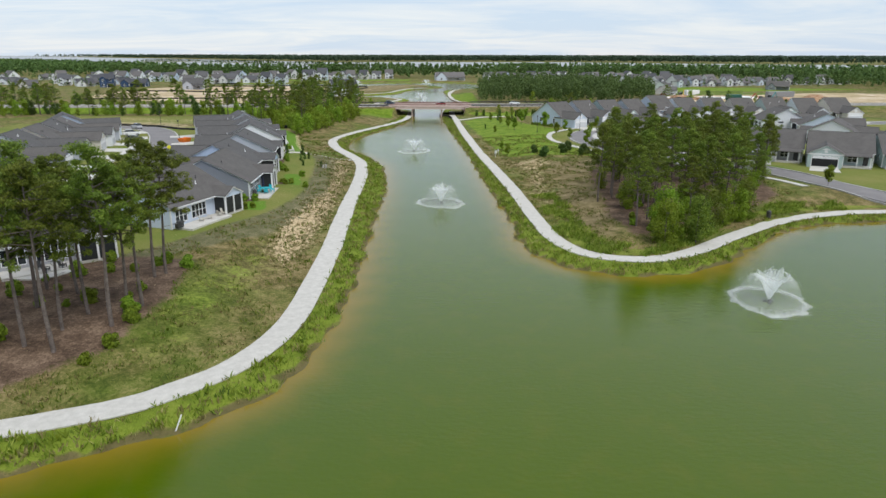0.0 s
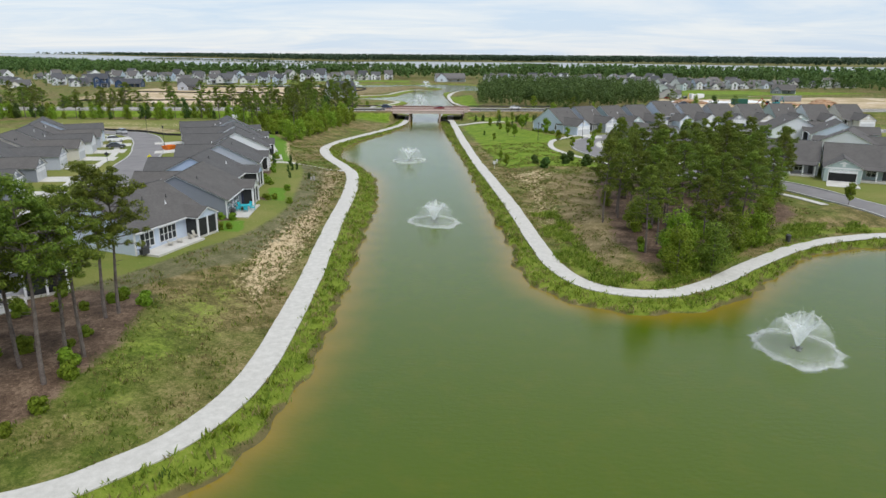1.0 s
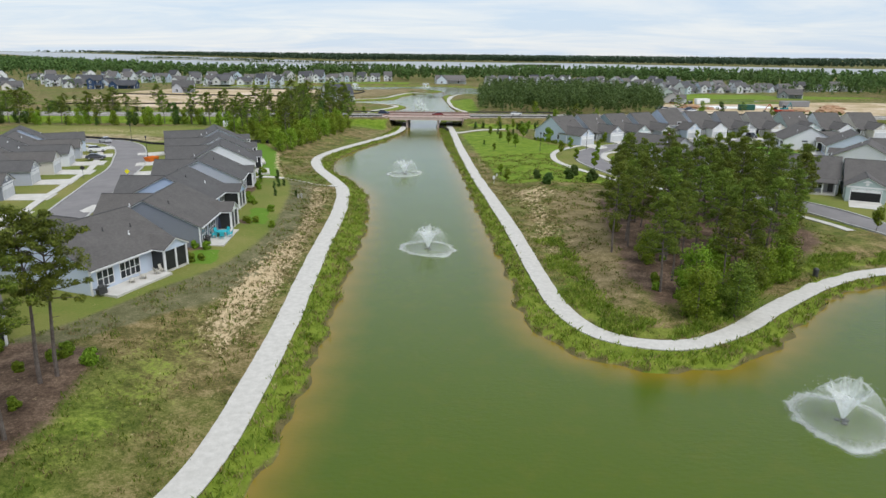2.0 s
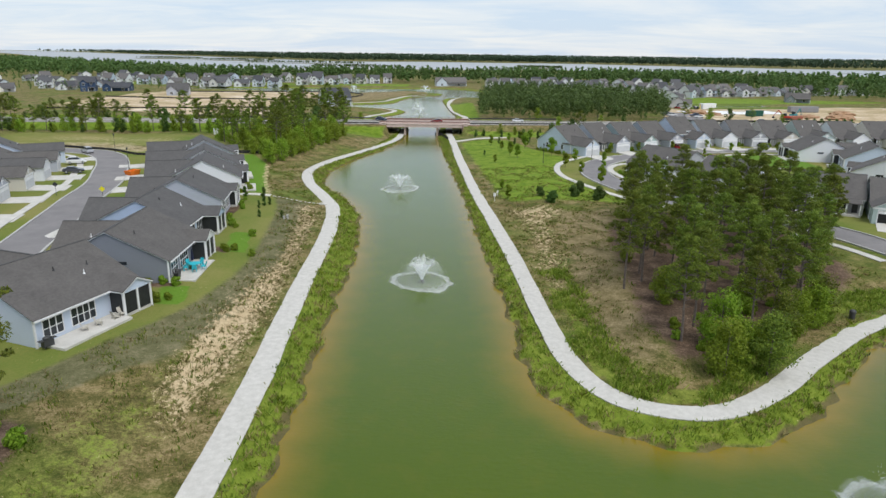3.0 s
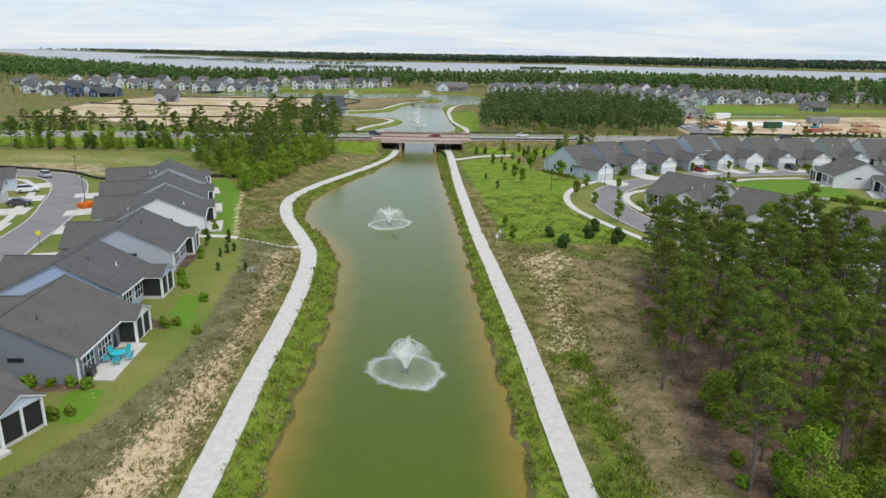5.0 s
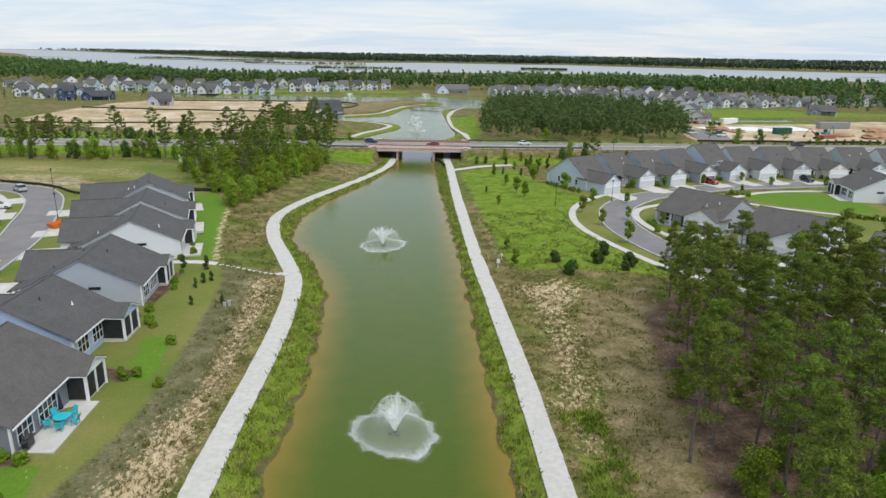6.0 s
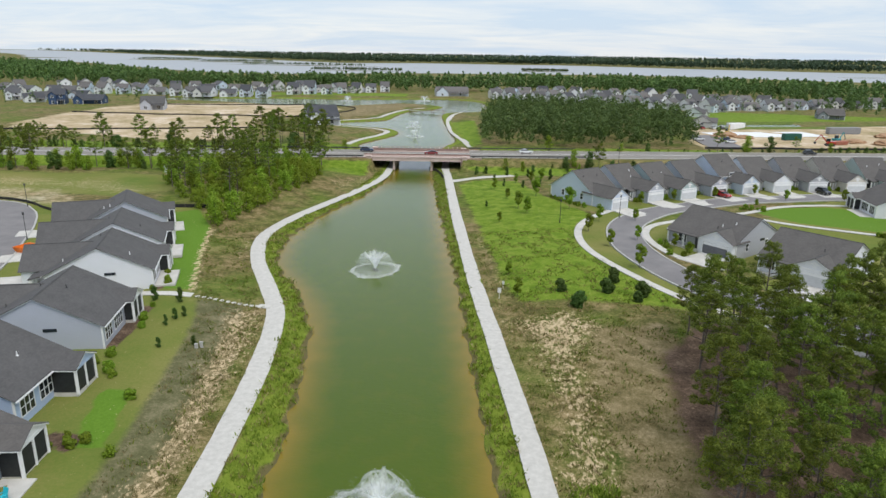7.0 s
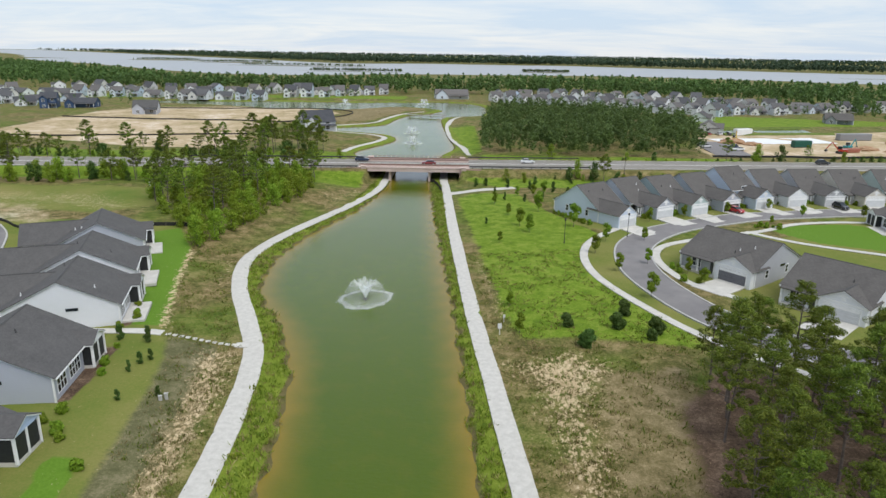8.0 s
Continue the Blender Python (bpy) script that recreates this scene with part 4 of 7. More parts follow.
def build_house(label, cx, cy, rz, wall, roof=None, W=12.0, D=14.0, wing=1, wing_w=6.6, G=6.0, porch=0, eave=2.75, pitch=0.5, door="white", group="", patio=True, tall=0.0, front_gable=False, wing_wall=None, rear_win=True, steep=1.05, porch_d=1.35):
    roof = roof or M_ROOFA
    wm = WALLS[wall]
    gz = ground_z(cx, cy)
    for dx, dy in ((-W / 2, -D / 2), (W / 2, -D / 2), (-W / 2, D / 2), (W / 2, D / 2)):
        c_, s_2 = math.cos(radians(rz)), math.sin(radians(rz))
        gz = max(gz, ground_z(cx + dx * c_ - dy * s_2, cy + dx * s_2 + dy * c_))
    h = thing("house", pose(cx, cy, gz + 0.08, 0, 0, rz), label, "house", group)
    E_ = eave + tall
    bm = bmesh.new(); gable_block(bm, -W / 2, W / 2, -D / 2, D / 2, -0.6, E_, pitch, "x"); part("wall", bm, wm, h)
    gable_roof(h, -W / 2, W / 2, -D / 2, D / 2, E_, pitch, "x", roof)
    # corner boards
    for x in (-W / 2, W / 2):
        for y in (-D / 2, D / 2):
            bm = bmesh.new(); box(bm, x - 0.09, x + 0.09, y - 0.09, y + 0.09, -0.3, E_ - 0.05); part("corner_board", bm, M_TRIM, h)
    # garage wing towards the street
    wx0, wx1 = (W / 2 - wing_w, W / 2 - 0.05) if wing > 0 else (-W / 2 + 0.05, -W / 2 + wing_w)
    yf = -D / 2 - G
    wp = pitch * steep
    reach = -D / 2 + (wing_w / 2 * wp) / pitch + 0.4
    bm = bmesh.new(); gable_block(bm, wx0, wx1, yf, -D / 2 + 0.5, -0.6, 2.7, wp, "y"); part("garage_wall", bm, WALLS[wing_wall] if wing_wall else wm, h)
    gable_roof(h, wx0, wx1, yf, -D / 2, 2.7 if tall == 0 else 2.7, wp, "y", roof, prefix="garage_roof", cut=reach if tall == 0 else -D / 2)
    xc = (wx0 + wx1) / 2
    garage_door(h, xc, yf, {"white": GD_WHITE, "dark": GD_DARK, "open": GD_SHADE}[door])
    bm = bmesh.new(); box(bm, wx0 - 0.1, wx1 + 0.1, yf - 0.05, yf + 0.1, 2.42, 2.74); part("frieze_board", bm, M_TRIM, h)
    bm = bmesh.new()
    v = [bm.verts.new(c) for c in ((xc - 0.9, yf - 0.07, 3.5), (xc + 0.9, yf - 0.07, 3.5), (xc, yf - 0.07, 3.5 + 0.9 * wp))]
    bm.faces.new(v)
    r_ = bmesh.ops.extrude_face_region(bm, geom=bm.faces[:])
    bmesh.ops.translate(bm, vec=(0, 0.08, 0), verts=[e for e in r_["geom"] if isinstance(e, bmesh.types.BMVert)])
    box(bm, xc - 0.28, xc + 0.28, yf - 0.05, yf + 0.05, 2.95, 3.45)
    part("gable_vent", bm, M_TRIM, h)
    # entry porch beside the wing
    px0, px1 = (-W / 2 + 0.3, wx0 - 0.1) if wing > 0 else (wx1 + 0.1, W / 2 - 0.3)
    dp = min(2.2, G - 0.3)
    if dp > 0.6:
        bm = bmesh.new()
        zl = 2.62 - dp * 0.22
        slab(bm, [(px0 - 0.2, -D / 2 - dp - 0.2, zl + 0.12), (px1, -D / 2 - dp - 0.2, zl + 0.12), (px1, -D / 2 - 0.3, 2.75), (px0 - 0.2, -D / 2 - 0.3, 2.75)], 0.16)
        part("porch_roof", bm, roof, h)
        for x in (px0 + 0.1, (px0 + px1) / 2, px1 - 0.25):
            bm = bmesh.new(); box(bm, x - 0.12, x + 0.12, -D / 2 - dp, -D / 2 - dp + 0.24, -0.1, zl); part("porch_post", bm, M_TRIM, h)
        bm = bmesh.new(); box(bm, px0, px1, -D / 2 - dp - 0.2, -D / 2, -0.3, 0.06); part("porch_floor", bm, M_CONC, h)
    bm = bmesh.new(); box(bm, px1 - 1.5, px1 - 0.55, -D / 2 - 0.07, -D / 2 + 0.05, 0.05, 2.1); part("front_door", bm, M_DARKTRIM, h, "dark front door")
    add_window(h, (px0 + px1) / 2 - 0.8, -D / 2, 1.45, 0, 1.7, 1.5, 2)
    if tall:
        add_window(h, 0, -D / 2 - 0.02, 3.9, 0, 1.6, 1.2, 2)
    # side windows and small high vents in the gable ends
    for sx, rzz in ((-1, -90), (1, 90)):
        for y in ((-D / 4, D / 5) if not porch else ()):
            add_window(h, sx * W / 2, y, 1.55, rzz, 0.8, 1.3, 1)
        bm = bmesh.new(); xx = sx * W / 2
        box(bm, xx - 0.06, xx + 0.06, 0.6, 2.1, E_ - 0.55, E_ - 0.15); part("high_window", bm, M_PANE, h, "small dark high window")
    # rear: screened porch, windows
    if porch:
        x0, x1 = (-W / 2 + 0.1, -W / 2 + 3.9) if porch < 0 else (W / 2 - 3.9, W / 2 - 0.1)
        y0, y1 = D / 2, D / 2 + porch_d
        bm = bmesh.new()
        box(bm, x0 + 0.06, x1 - 0.06, y1 - 0.05, y1 - 0.02, 0.1, 2.5)
        box(bm, x0 + 0.02, x0 + 0.05, y0, y1 - 0.05, 0.1, 2.5)
        box(bm, x1 - 0.05, x1 - 0.02, y0, y1 - 0.05, 0.1, 2.5)
        part("screen", bm, M_SCREEN, h, "dark insect screen")
        for x, y in ((x0, y1), (x1, y1), ((x0 + x1) / 2, y1)):
            bm = bmesh.new(); box(bm, x - 0.11, x + 0.11, y - 0.12, y + 0.1, -0.1, 2.55); part("porch_post", bm, M_TRIM, h)
        bm = bmesh.new()
        box(bm, x0 - 0.1, x1 + 0.1, y1 - 0.1, y1 + 0.08, 2.45, 2.75)
        v = [bm.verts.new(c) for c in ((x0, y1 + 0.05, 2.75), (x1, y1 + 0.05, 2.75), ((x0 + x1) / 2, y1 + 0.05, 2.75 + (x1 - x0) / 2 * 0.5))]
        bm.faces.new(v)
        part("porch_gable", bm, wm if wall in ("blue", "pale", "white") else M_TRIM, h)
        for layer, t, lift, nm, m_ in ((0.0, 0.07, 0.15, "porch_roof", roof), (0.03, 0.16, 0.08, "fascia", M_TRIM)):
            bm = bmesh.new(); c = (x0 + x1) / 2; o = 0.3 - layer; zr = 2.75 + (x1 - x0) / 2 * 0.5 + lift; zl = 2.75 - o * 0.5 + lift
            yi = D / 2 - (zr - E_) / pitch - 0.3
            slab(bm, [(x0 - o, yi, zl), (c, yi, zr), (c, y1 + o, zr), (x0 - o, y1 + o, zl)], t)
            slab(bm, [(c, yi, zr), (x1 + o, yi, zl), (x1 + o, y1 + o, zl), (c, y1 + o, zr)], t)
            part(nm, bm, m_, h)
        bm = bmesh.new(); box(bm, x0, x1, y0, y1, -0.4, 0.05); part("porch_floor", bm, M_CONC, h)
        s = -porch
        for x, w, cols in ((s * (W / 2 - 2.0), 2.2, 3), (s * (W / 2 - 5.6), 2.9, 4)):
            add_window(h, x, D / 2, 1.35, 180, w, 1.75, cols)
        if patio:
            bm = bmesh.new()
            xa, xb = sorted((s * (W / 2 - 0.5), -s * (W / 2 - 4.0)))
            box(bm, xa, xb, D / 2 + 0.05, D / 2 + 2.9, -0.4, 0.03); part("patio", bm, M_CONC, h, "pale concrete patio slab")
        for x in (x0, x1):
            bm = bmesh.new(); tube(bm, (x, y1 + 0.14, -0.2), (x, y1 + 0.14, 2.5), 0.045, 0.045, 6); part("downspout", bm, M_TRIM, h)
    elif rear_win:
        for x in (-3.4, 0.3, 3.6):
            add_window(h, x, D / 2, 1.4, 180, 2.0, 1.6, 3)
    # gutters and pipes
    for s in (-1, 1):
        bm = bmesh.new()
        yy = s * (D / 2 + 0.44)
        box(bm, -W / 2 - 0.28, W / 2 + 0.28, min(yy, yy + s * 0.1), max(yy, yy + s * 0.1), E_ - 0.22, E_ - 0.08); part("gutter", bm, M_TRIM, h)
    rr = random.Random(int(abs(cx) * 7 + cy))
    for _ in range(3):
        x, y = rr.uniform(-W / 3, W / 3), rr.choice((1, -1)) * rr.uniform(1.2, D / 2 - 1.5)
        z = E_ + (D / 2 - abs(y)) * pitch + 0.2
        bm = bmesh.new(); tube(bm, (x, y, z - 0.1), (x, y, z + 0.42), 0.055, 0.055, 7); tube(bm, (x, y, z - 0.08), (x, y, z + 0.08), 0.16, 0.1, 8)
        part("vent_pipe", bm, rr.choice((M_TRIM, M_DARKTRIM)), h)
    if G > 0.5:
        # driveway to the street
        dr = thing("driveway", pose(cx, cy, 0, 0, 0, rz), "pale concrete driveway in front of a garage", "driveway", "driveways", "structure")
        bm = bmesh.new()
        c_, s_2 = math.cos(radians(rz)), math.sin(radians(rz))
        def wz(x, y):
            return ground_z(cx + x * c_ - y * s_2, cy + x * s_2 + y * c_) + 0.07
        prev = None
        for k in range(7):
            y = yf - 0.02 - k * 1.15
            row = [bm.verts.new((xc - 2.6 - 0.05 * k, y, max(wz(xc, y), gz + 0.07 - 0.05 * k))), bm.verts.new((xc + 2.6 + 0.05 * k, y, max(wz(xc, y), gz + 0.07 - 0.05 * k)))]
            if prev:
                bm.faces.new((prev[0], row[0], row[1], prev[1]))
            prev = row
        bmesh.ops.recalc_face_normals(bm, faces=bm.faces)
        r_ = bmesh.ops.extrude_face_region(bm, geom=bm.faces[:])
        bmesh.ops.translate(bm, vec=(0, 0, -0.25), verts=[e for e in r_["geom"] if isinstance(e, bmesh.types.BMVert)])
        bmesh.ops.recalc_face_normals(bm, faces=bm.faces)
        part("slab", bm, M_CONC, dr)
    return h


def rear_house(label, px, py, head, wall, **kw):
    """A house whose rear wall starts at (px, py) and runs 12 m on the compass heading head."""
    W, D = kw.get("W", 12.0), kw.get("D", 14.0)
    f = radians(head)
    u, r = (math.sin(f), math.cos(f)), (math.cos(f), -math.sin(f))
    return build_house(label, px + u[0] * W / 2 - r[0] * D / 2, py + u[1] * W / 2 - r[1] * D / 2, -head - 90, wall, **kw)


CANAL = "houses along the canal"
rear_house("grey one-storey house behind pines with a white-framed sunroom", -47.5, 66.6, 52, "grey", roof=M_ROOFB, porch=-1, wing=-1, group=CANAL)
KW = dict(porch=-1, wing=-1, wing_w=8.2, steep=1.3, group=CANAL)
rear_house("pale blue one-storey house with grey shingle roof and screened porch", -36.0, 85.5, 19, "pale", roof=M_ROOFB, G=2.5, W=13, porch_d=1.9, **KW)
rear_house("slate grey one-storey house with a wide gable wall and patio", -30.9, 104.4, -3, "slate", roof=M_ROOFB, G=2.0, W=13, porch_d=1.8, **KW)
rear_house("bright blue one-storey house with grey shingles and a screened porch", -34.8, 121.0, -2, "blue", G=2.2, W=10.2, porch_d=2.5, patio=False, **KW)
rear_house("grey-blue one-storey house with a screened corner porch", -35.4, 138.4, -9, "lilac", G=2.4, porch_d=1.1, patio=False, **KW)
rear_house("white one-storey house with a broad blank gable wall", -38.4, 159.0, -16, "white", G=4.0, W=11.5, **KW)
rear_house("white one-storey house with dark screened porch beside a new lawn", -43.0, 173.4, -19, "white", G=5.0, W=11.5, **KW)
rear_house("pale grey one-storey house at the end of the canal row", -48.7, 189.6, -23, "lilac", G=5.5, W=11.5, **KW)

SW = "houses along the west street"
for i_, (gx, gy, th, wl_) in enumerate(((-71.5, 120.5, 103, "slate"), (-75.6, 134.5, 104, "slate"), (-79.4, 149, 105, "lilac"), (-81.4, 160.3, 105, "beige"), (-84.2, 171.2, 107, "white"), (-88.0, 182.3, 113, "lilac"), (-94.0, 195.5, 120, "pale"))):
    fx, fy = math.sin(radians(th)), -math.cos(radians(th))
    ux, uy = math.cos(radians(th)), math.sin(radians(th))
    build_house({"slate": "dark grey one-storey house with a white-trimmed garage gable", "lilac": "grey-blue one-storey house with a garage gable to the street", "beige": "beige one-storey house with a garage gable to the street",
                 "white": "white one-storey house with a garage gable to the street", "pale": "pale blue one-storey house at the bend of the street"}[wl_],
                gx - fx * 14 - ux * 3, gy - fy * 14 - uy * 3, th, wl_, roof=(M_ROOFA, M_ROOFB)[i_ % 2], G=7, wing=1, group=SW, W=10.6, wing_w=6.0)

NC = "houses round the east street"
for lab, cx_, cy_, th, wl_, kw in (
        ("pale blue-white corner house with a side garage gable", 38.6, 230.2, 35, "pale", dict(wing=-1, W=8.6)),
        ("grey-blue house with white garage gable and brown-grey roof", 48.4, 238.8, 31, "lilac", {}),
        ("sage green house with white garage gable", 58.0, 242.4, 29, "green", {}),
        ("grey house with an open dark garage", 68.0, 247.4, 26, "lilac", dict(door="open")),
        ("tall pale blue house with a steep gable and upper window", 78.6, 251.8, 22, "pale", dict(tall=1.0, pitch=0.66)),
        ("light grey house with white garage gable", 89.4, 254.6, 15, "white", {}),
        ("grey house with a small dormer over the entry", 100.8, 256.2, 9, "grey", {}),
        ("beige house with white garage gable", 112.2, 256.9, 5, "beige", {}),
        ("sage green house with white garage gable", 124.0, 257.0, 2, "green", {}),
        ("light grey house with white garage gable", 136.0, 257.0, 0, "white", {}),
        ("beige house with white garage gable", 148.0, 257.0, 0, "beige", {})):
    kk = dict(W=8.0, wing=1, G=6.0, group=NC, roof=M_ROOFB, pitch=0.64, wing_w=5.7)
    kk.update(kw)
    build_house(lab, cx_, cy_, th, wl_, **kk)
build_house("light grey house inside the street bend with a dark garage door", 57.6, 190.2, -54, "grey", roof=M_ROOFB, W=14, wing=1, G=1.2, door="dark", group=NC, wing_wall="white")
build_house("pale blue-white house behind pines with a low front gable", 66.8, 174.0, -50, "white", roof=M_ROOFB, W=12.5, wing=1, G=1.2, group=NC)
build_house("grey-white house behind pines with a grey garage door", 79.0, 158.6, -28, "grey", roof=M_ROOFB, W=12, wing=-1, G=2.5, door="dark", group=NC)
build_house("sage green house with an open dark garage and shuttered gable", 89.5, 150.5, -27, "green", roof=M_ROOFB, W=12.5, wing=-1, G=4.5, door="open", group=NC)
build_house("pale green house with a wide dark porch beside the street", 102, 146, -20, "green", roof=M_ROOFB, W=12, wing=1, G=3, group=NC)
build_house("white house with a glazed sunroom facing the green", 109.5, 219.5, 82, "white", roof=M_ROOFB, W=12, porch=1, wing=1, G=4, group=NC)
build_house("light blue house with a broad gable beside the green", 115.5, 204.0, 68, "pale", roof=M_ROOFB, W=13, porch=1, wing=1, G=4, group=NC)
build_house("white house with brown-grey roof and rear sunroom", 106.0, 182.0, 55, "white", roof=M_ROOFB, W=12, porch=1, wing=1, G=3, group=NC)
build_house("pale green house with a rear sunroom", 118.0, 170.0, 50, "green", roof=M_ROOFB, W=12, porch=1, wing=1, G=3, group=NC)

# ---- far houses ----
M_FARWALL, N_, L_, B_ = mat_base("far_house_paint")
oi_ = N_.new("ShaderNodeObjectInfo")
cr_ = ramp(N_, L_, oi_.outputs["Random"], [(0.0, (0.80, 0.81, 0.82)), (0.35, (0.72, 0.73, 0.75)), (0.5, (0.50, 0.60, 0.72)), (0.65, (0.76, 0.73, 0.67)), (0.8, (0.50, 0.49, 0.48)), (0.95, (0.82, 0.83, 0.84))])
nf_ = noise_fac(N_, L_, 0.8, 4)
L_.new(mixc(N_, L_, mathn(N_, L_, "MULTIPLY", nf_, 0.3), cr_, (0.4, 0.4, 0.4)), B_.inputs["Base Color"])
B_.inputs["Roughness"].default_value = 0.6
M_FARROOF, N_, L_, B_ = mat_base("far_roof_shingles")
oi_ = N_.new("ShaderNodeObjectInfo")
cr_ = ramp(N_, L_, oi_.outputs["Random"], [(0.0, (0.12, 0.11, 0.105)), (0.3, (0.16, 0.145, 0.135)), (0.5, (0.035, 0.037, 0.045)), (0.75, (0.09, 0.09, 0.095)), (1.0, (0.14, 0.125, 0.115))])
nf_ = noise_fac(N_, L_, 1.0, 4)
L_.new(mixc(N_, L_, mathn(N_, L_, "MULTIPLY", nf_, 0.35), cr_, (0.08, 0.08, 0.08)), B_.inputs["Base Color"])
B_.inputs["Roughness"].default_value = 0.9


def far_house(label, W, D, E_, wing_w, pitch, wall=None, roof=None, two=True, m=None):
    wall, roof = wall or M_FARWALL, roof or M_FARROOF
    h = thing("far_house", m or pose(0, 0, 0), label, "house", "distant houses")
    bm = bmesh.new(); gable_block(bm, -W / 2, W / 2, -D / 2, D / 2, -0.6, E_, pitch, "x"); part("wall", bm, wall, h)
    def slopes(x0, x1, y0, y1, ze, p, axis, name):
        bm = bmesh.new(); o = 0.4
        if axis == "x":
            c = (y0 + y1) / 2; zr = ze + (y1 - y0) / 2 * p + 0.15; zl = ze - o * p + 0.15
            slab(bm, [(x0 - .3, y0 - o, zl), (x1 + .3, y0 - o, zl), (x1 + .3, c, zr), (x0 - .3, c, zr)], 0.15)
            slab(bm, [(x0 - .3, c, zr), (x1 + .3, c, zr), (x1 + .3, y1 + o, zl), (x0 - .3, y1 + o, zl)], 0.15)
        else:
            c = (x0 + x1) / 2; zr = ze + (x1 - x0) / 2 * p + 0.15; zl = ze - o * p + 0.15
            slab(bm, [(x0 - o, y0 - .3, zl), (c, y0 - .3, zr), (c, y1, zr), (x0 - o, y1, zl)], 0.15)
            slab(bm, [(c, y0 - .3, zr), (x1 + o, y0 - .3, zl), (x1 + o, y1, zl), (c, y1, zr)], 0.15)
        part(name, bm, roof, h)
    slopes(-W / 2, W / 2, -D / 2, D / 2, E_, pitch, "x", "roof")
    x0, x1 = -W / 2 + 0.1, -W / 2 + wing_w
    bm = bmesh.new(); gable_block(bm, x0, x1, -D / 2 - 2.2, 0, -0.6, E_ - 0.2, 0.85, "y"); part("gable_wing", bm, wall, h)
    slopes(x0, x1, -D / 2 - 2.2, -0.3, E_ - 0.2, 0.85, "y", "wing_roof")
    bm = bmesh.new(); slab(bm, [(x1, -D / 2 - 2.4, 2.55), (W / 2, -D / 2 - 2.4, 2.55), (W / 2, -D / 2, 3.1), (x1, -D / 2, 3.1)], 0.2); part("porch_roof", bm, roof, h)
    for x in (x1 + 0.4, W / 2 - 0.3):
        bm = bmesh.new(); box(bm, x - 0.13, x + 0.13, -D / 2 - 2.3, -D / 2 - 2.05, -0.3, 2.5); part("porch_post", bm, M_TRIM, h)
    xc = (x0 + x1) / 2
    for x, y, z in ((xc, -D / 2 - 2.2, 1.5),) + (((xc, -D / 2 - 2.2, E_ - 1.2), (W / 4, -D / 2, E_ - 1.1)) if two else ()) + ((W / 4, -D / 2, 1.4),):
        a, b = window_mesh(1.5, 1.5, 2)
        o = new("window", a); o.parent = h; o.location = (x, y - 0.03, z)
        p = new("pane", b); p.parent = o
    for s, rz_ in ((-1, -90), (1, 90)):
        a, b = window_mesh(1.5, 1.5, 2)
        o = new("window", a); o.parent = h; o.matrix_basis = pose(s * W / 2, 0, E_ - 1.3, 0, 0, rz_)
        p = new("pane", b); p.parent = o
    return h


FAR = [far_house("two-storey pale house with steep gables and a porch", 9.5, 10, 5.6, 4.6, 0.75, m=pose(-120, 612, 1.7, 0, 0, 0)),
       far_house("white two-storey house with a dark steep roof", 8.5, 11, 5.8, 4.2, 0.9, m=pose(-108, 616, 1.7, 0, 0, 2)),
       far_house("broad one-and-a-half-storey house with front gable", 13, 11, 3.4, 6.2, 0.62, two=False, m=pose(-180, 580, 1.7, 0, 0, -5))]
rnd = random.Random(11)


def far_put(k, x, y, rz):
    h = copy_thing(FAR[k], pose(0, 0, 0))
    h.matrix_basis = pose(x, y, ground_z(x, y) - 0.05, 0, 0, rz) @ Matrix.Diagonal((0.9, 0.9, 0.8, 1))


# rows of houses by the lakes
for x in np.arange(-300, -125, 13.5):
    far_put(rnd.choice((0, 1, 2, 2)), x, 586 + rnd.uniform(-2, 6), rnd.uniform(-14, 14))
for x in np.arange(-96, -42, 11.0):
    far_put(rnd.choice((0, 1)), x, 622 + (x + 96) * 0.9, rnd.uniform(-6, 18))
for x in np.arange(-330, -60, 17.0):
    far_put(rnd.choice((0, 1, 2)), x, 650 + rnd.uniform(-8, 12), rnd.uniform(-60, 60))
for x in np.arange(-420, -240, 17.0):
    far_put(rnd.choice((0, 2, 2)), x, 530 + rnd.uniform(-22, 22), rnd.uniform(-40, 60))
for x in np.arange(-430, -300, 19.0):
    far_put(rnd.choice((0, 1, 2)), x, 600 + rnd.uniform(-18, 18), rnd.uniform(-40, 60))
for k, x in enumerate(np.arange(40, 172, 10.0)):
    far_put(rnd.choice((0, 1, 0)), x, 596 - (x - 40) * 0.72 + rnd.uniform(-3, 3), rnd.uniform(14, 40))
for k, x in enumerate(np.arange(44, 196, 11.0)):
    far_put(rnd.choice((0, 1, 2)), x, 622 - (x - 44) * 0.62 + rnd.uniform(-4, 4), rnd.uniform(-170, 40))
for k, x in enumerate(np.arange(70, 230, 14.0)):
    far_put(rnd.choice((0, 1, 2)), x, 662 - (x - 70) * 0.42 + rnd.uniform(-6, 6), rnd.uniform(-90, 60))
for x in np.arange(175, 290, 14.0):
    far_put(rnd.choice((2, 2, 0)), x, 508 + (x - 175) * 0.35 + rnd.uniform(-5, 5), rnd.uniform(-20, 30))
for x in np.arange(215, 330, 18.0):
    far_put(rnd.choice((2, 0)), x, 560 + rnd.uniform(-12, 16), rnd.uniform(-40, 40))
for x, y in ((-400, 480), (-380, 455), (-330, 470), (-310, 440), (-285, 470), (-345, 505), (-262, 500), (-300, 400), (-330, 420), (-200, 640), (-150, 660), (150, 468), (134, 412)):
    far_put(2, x, y, rnd.uniform(-50, 70))
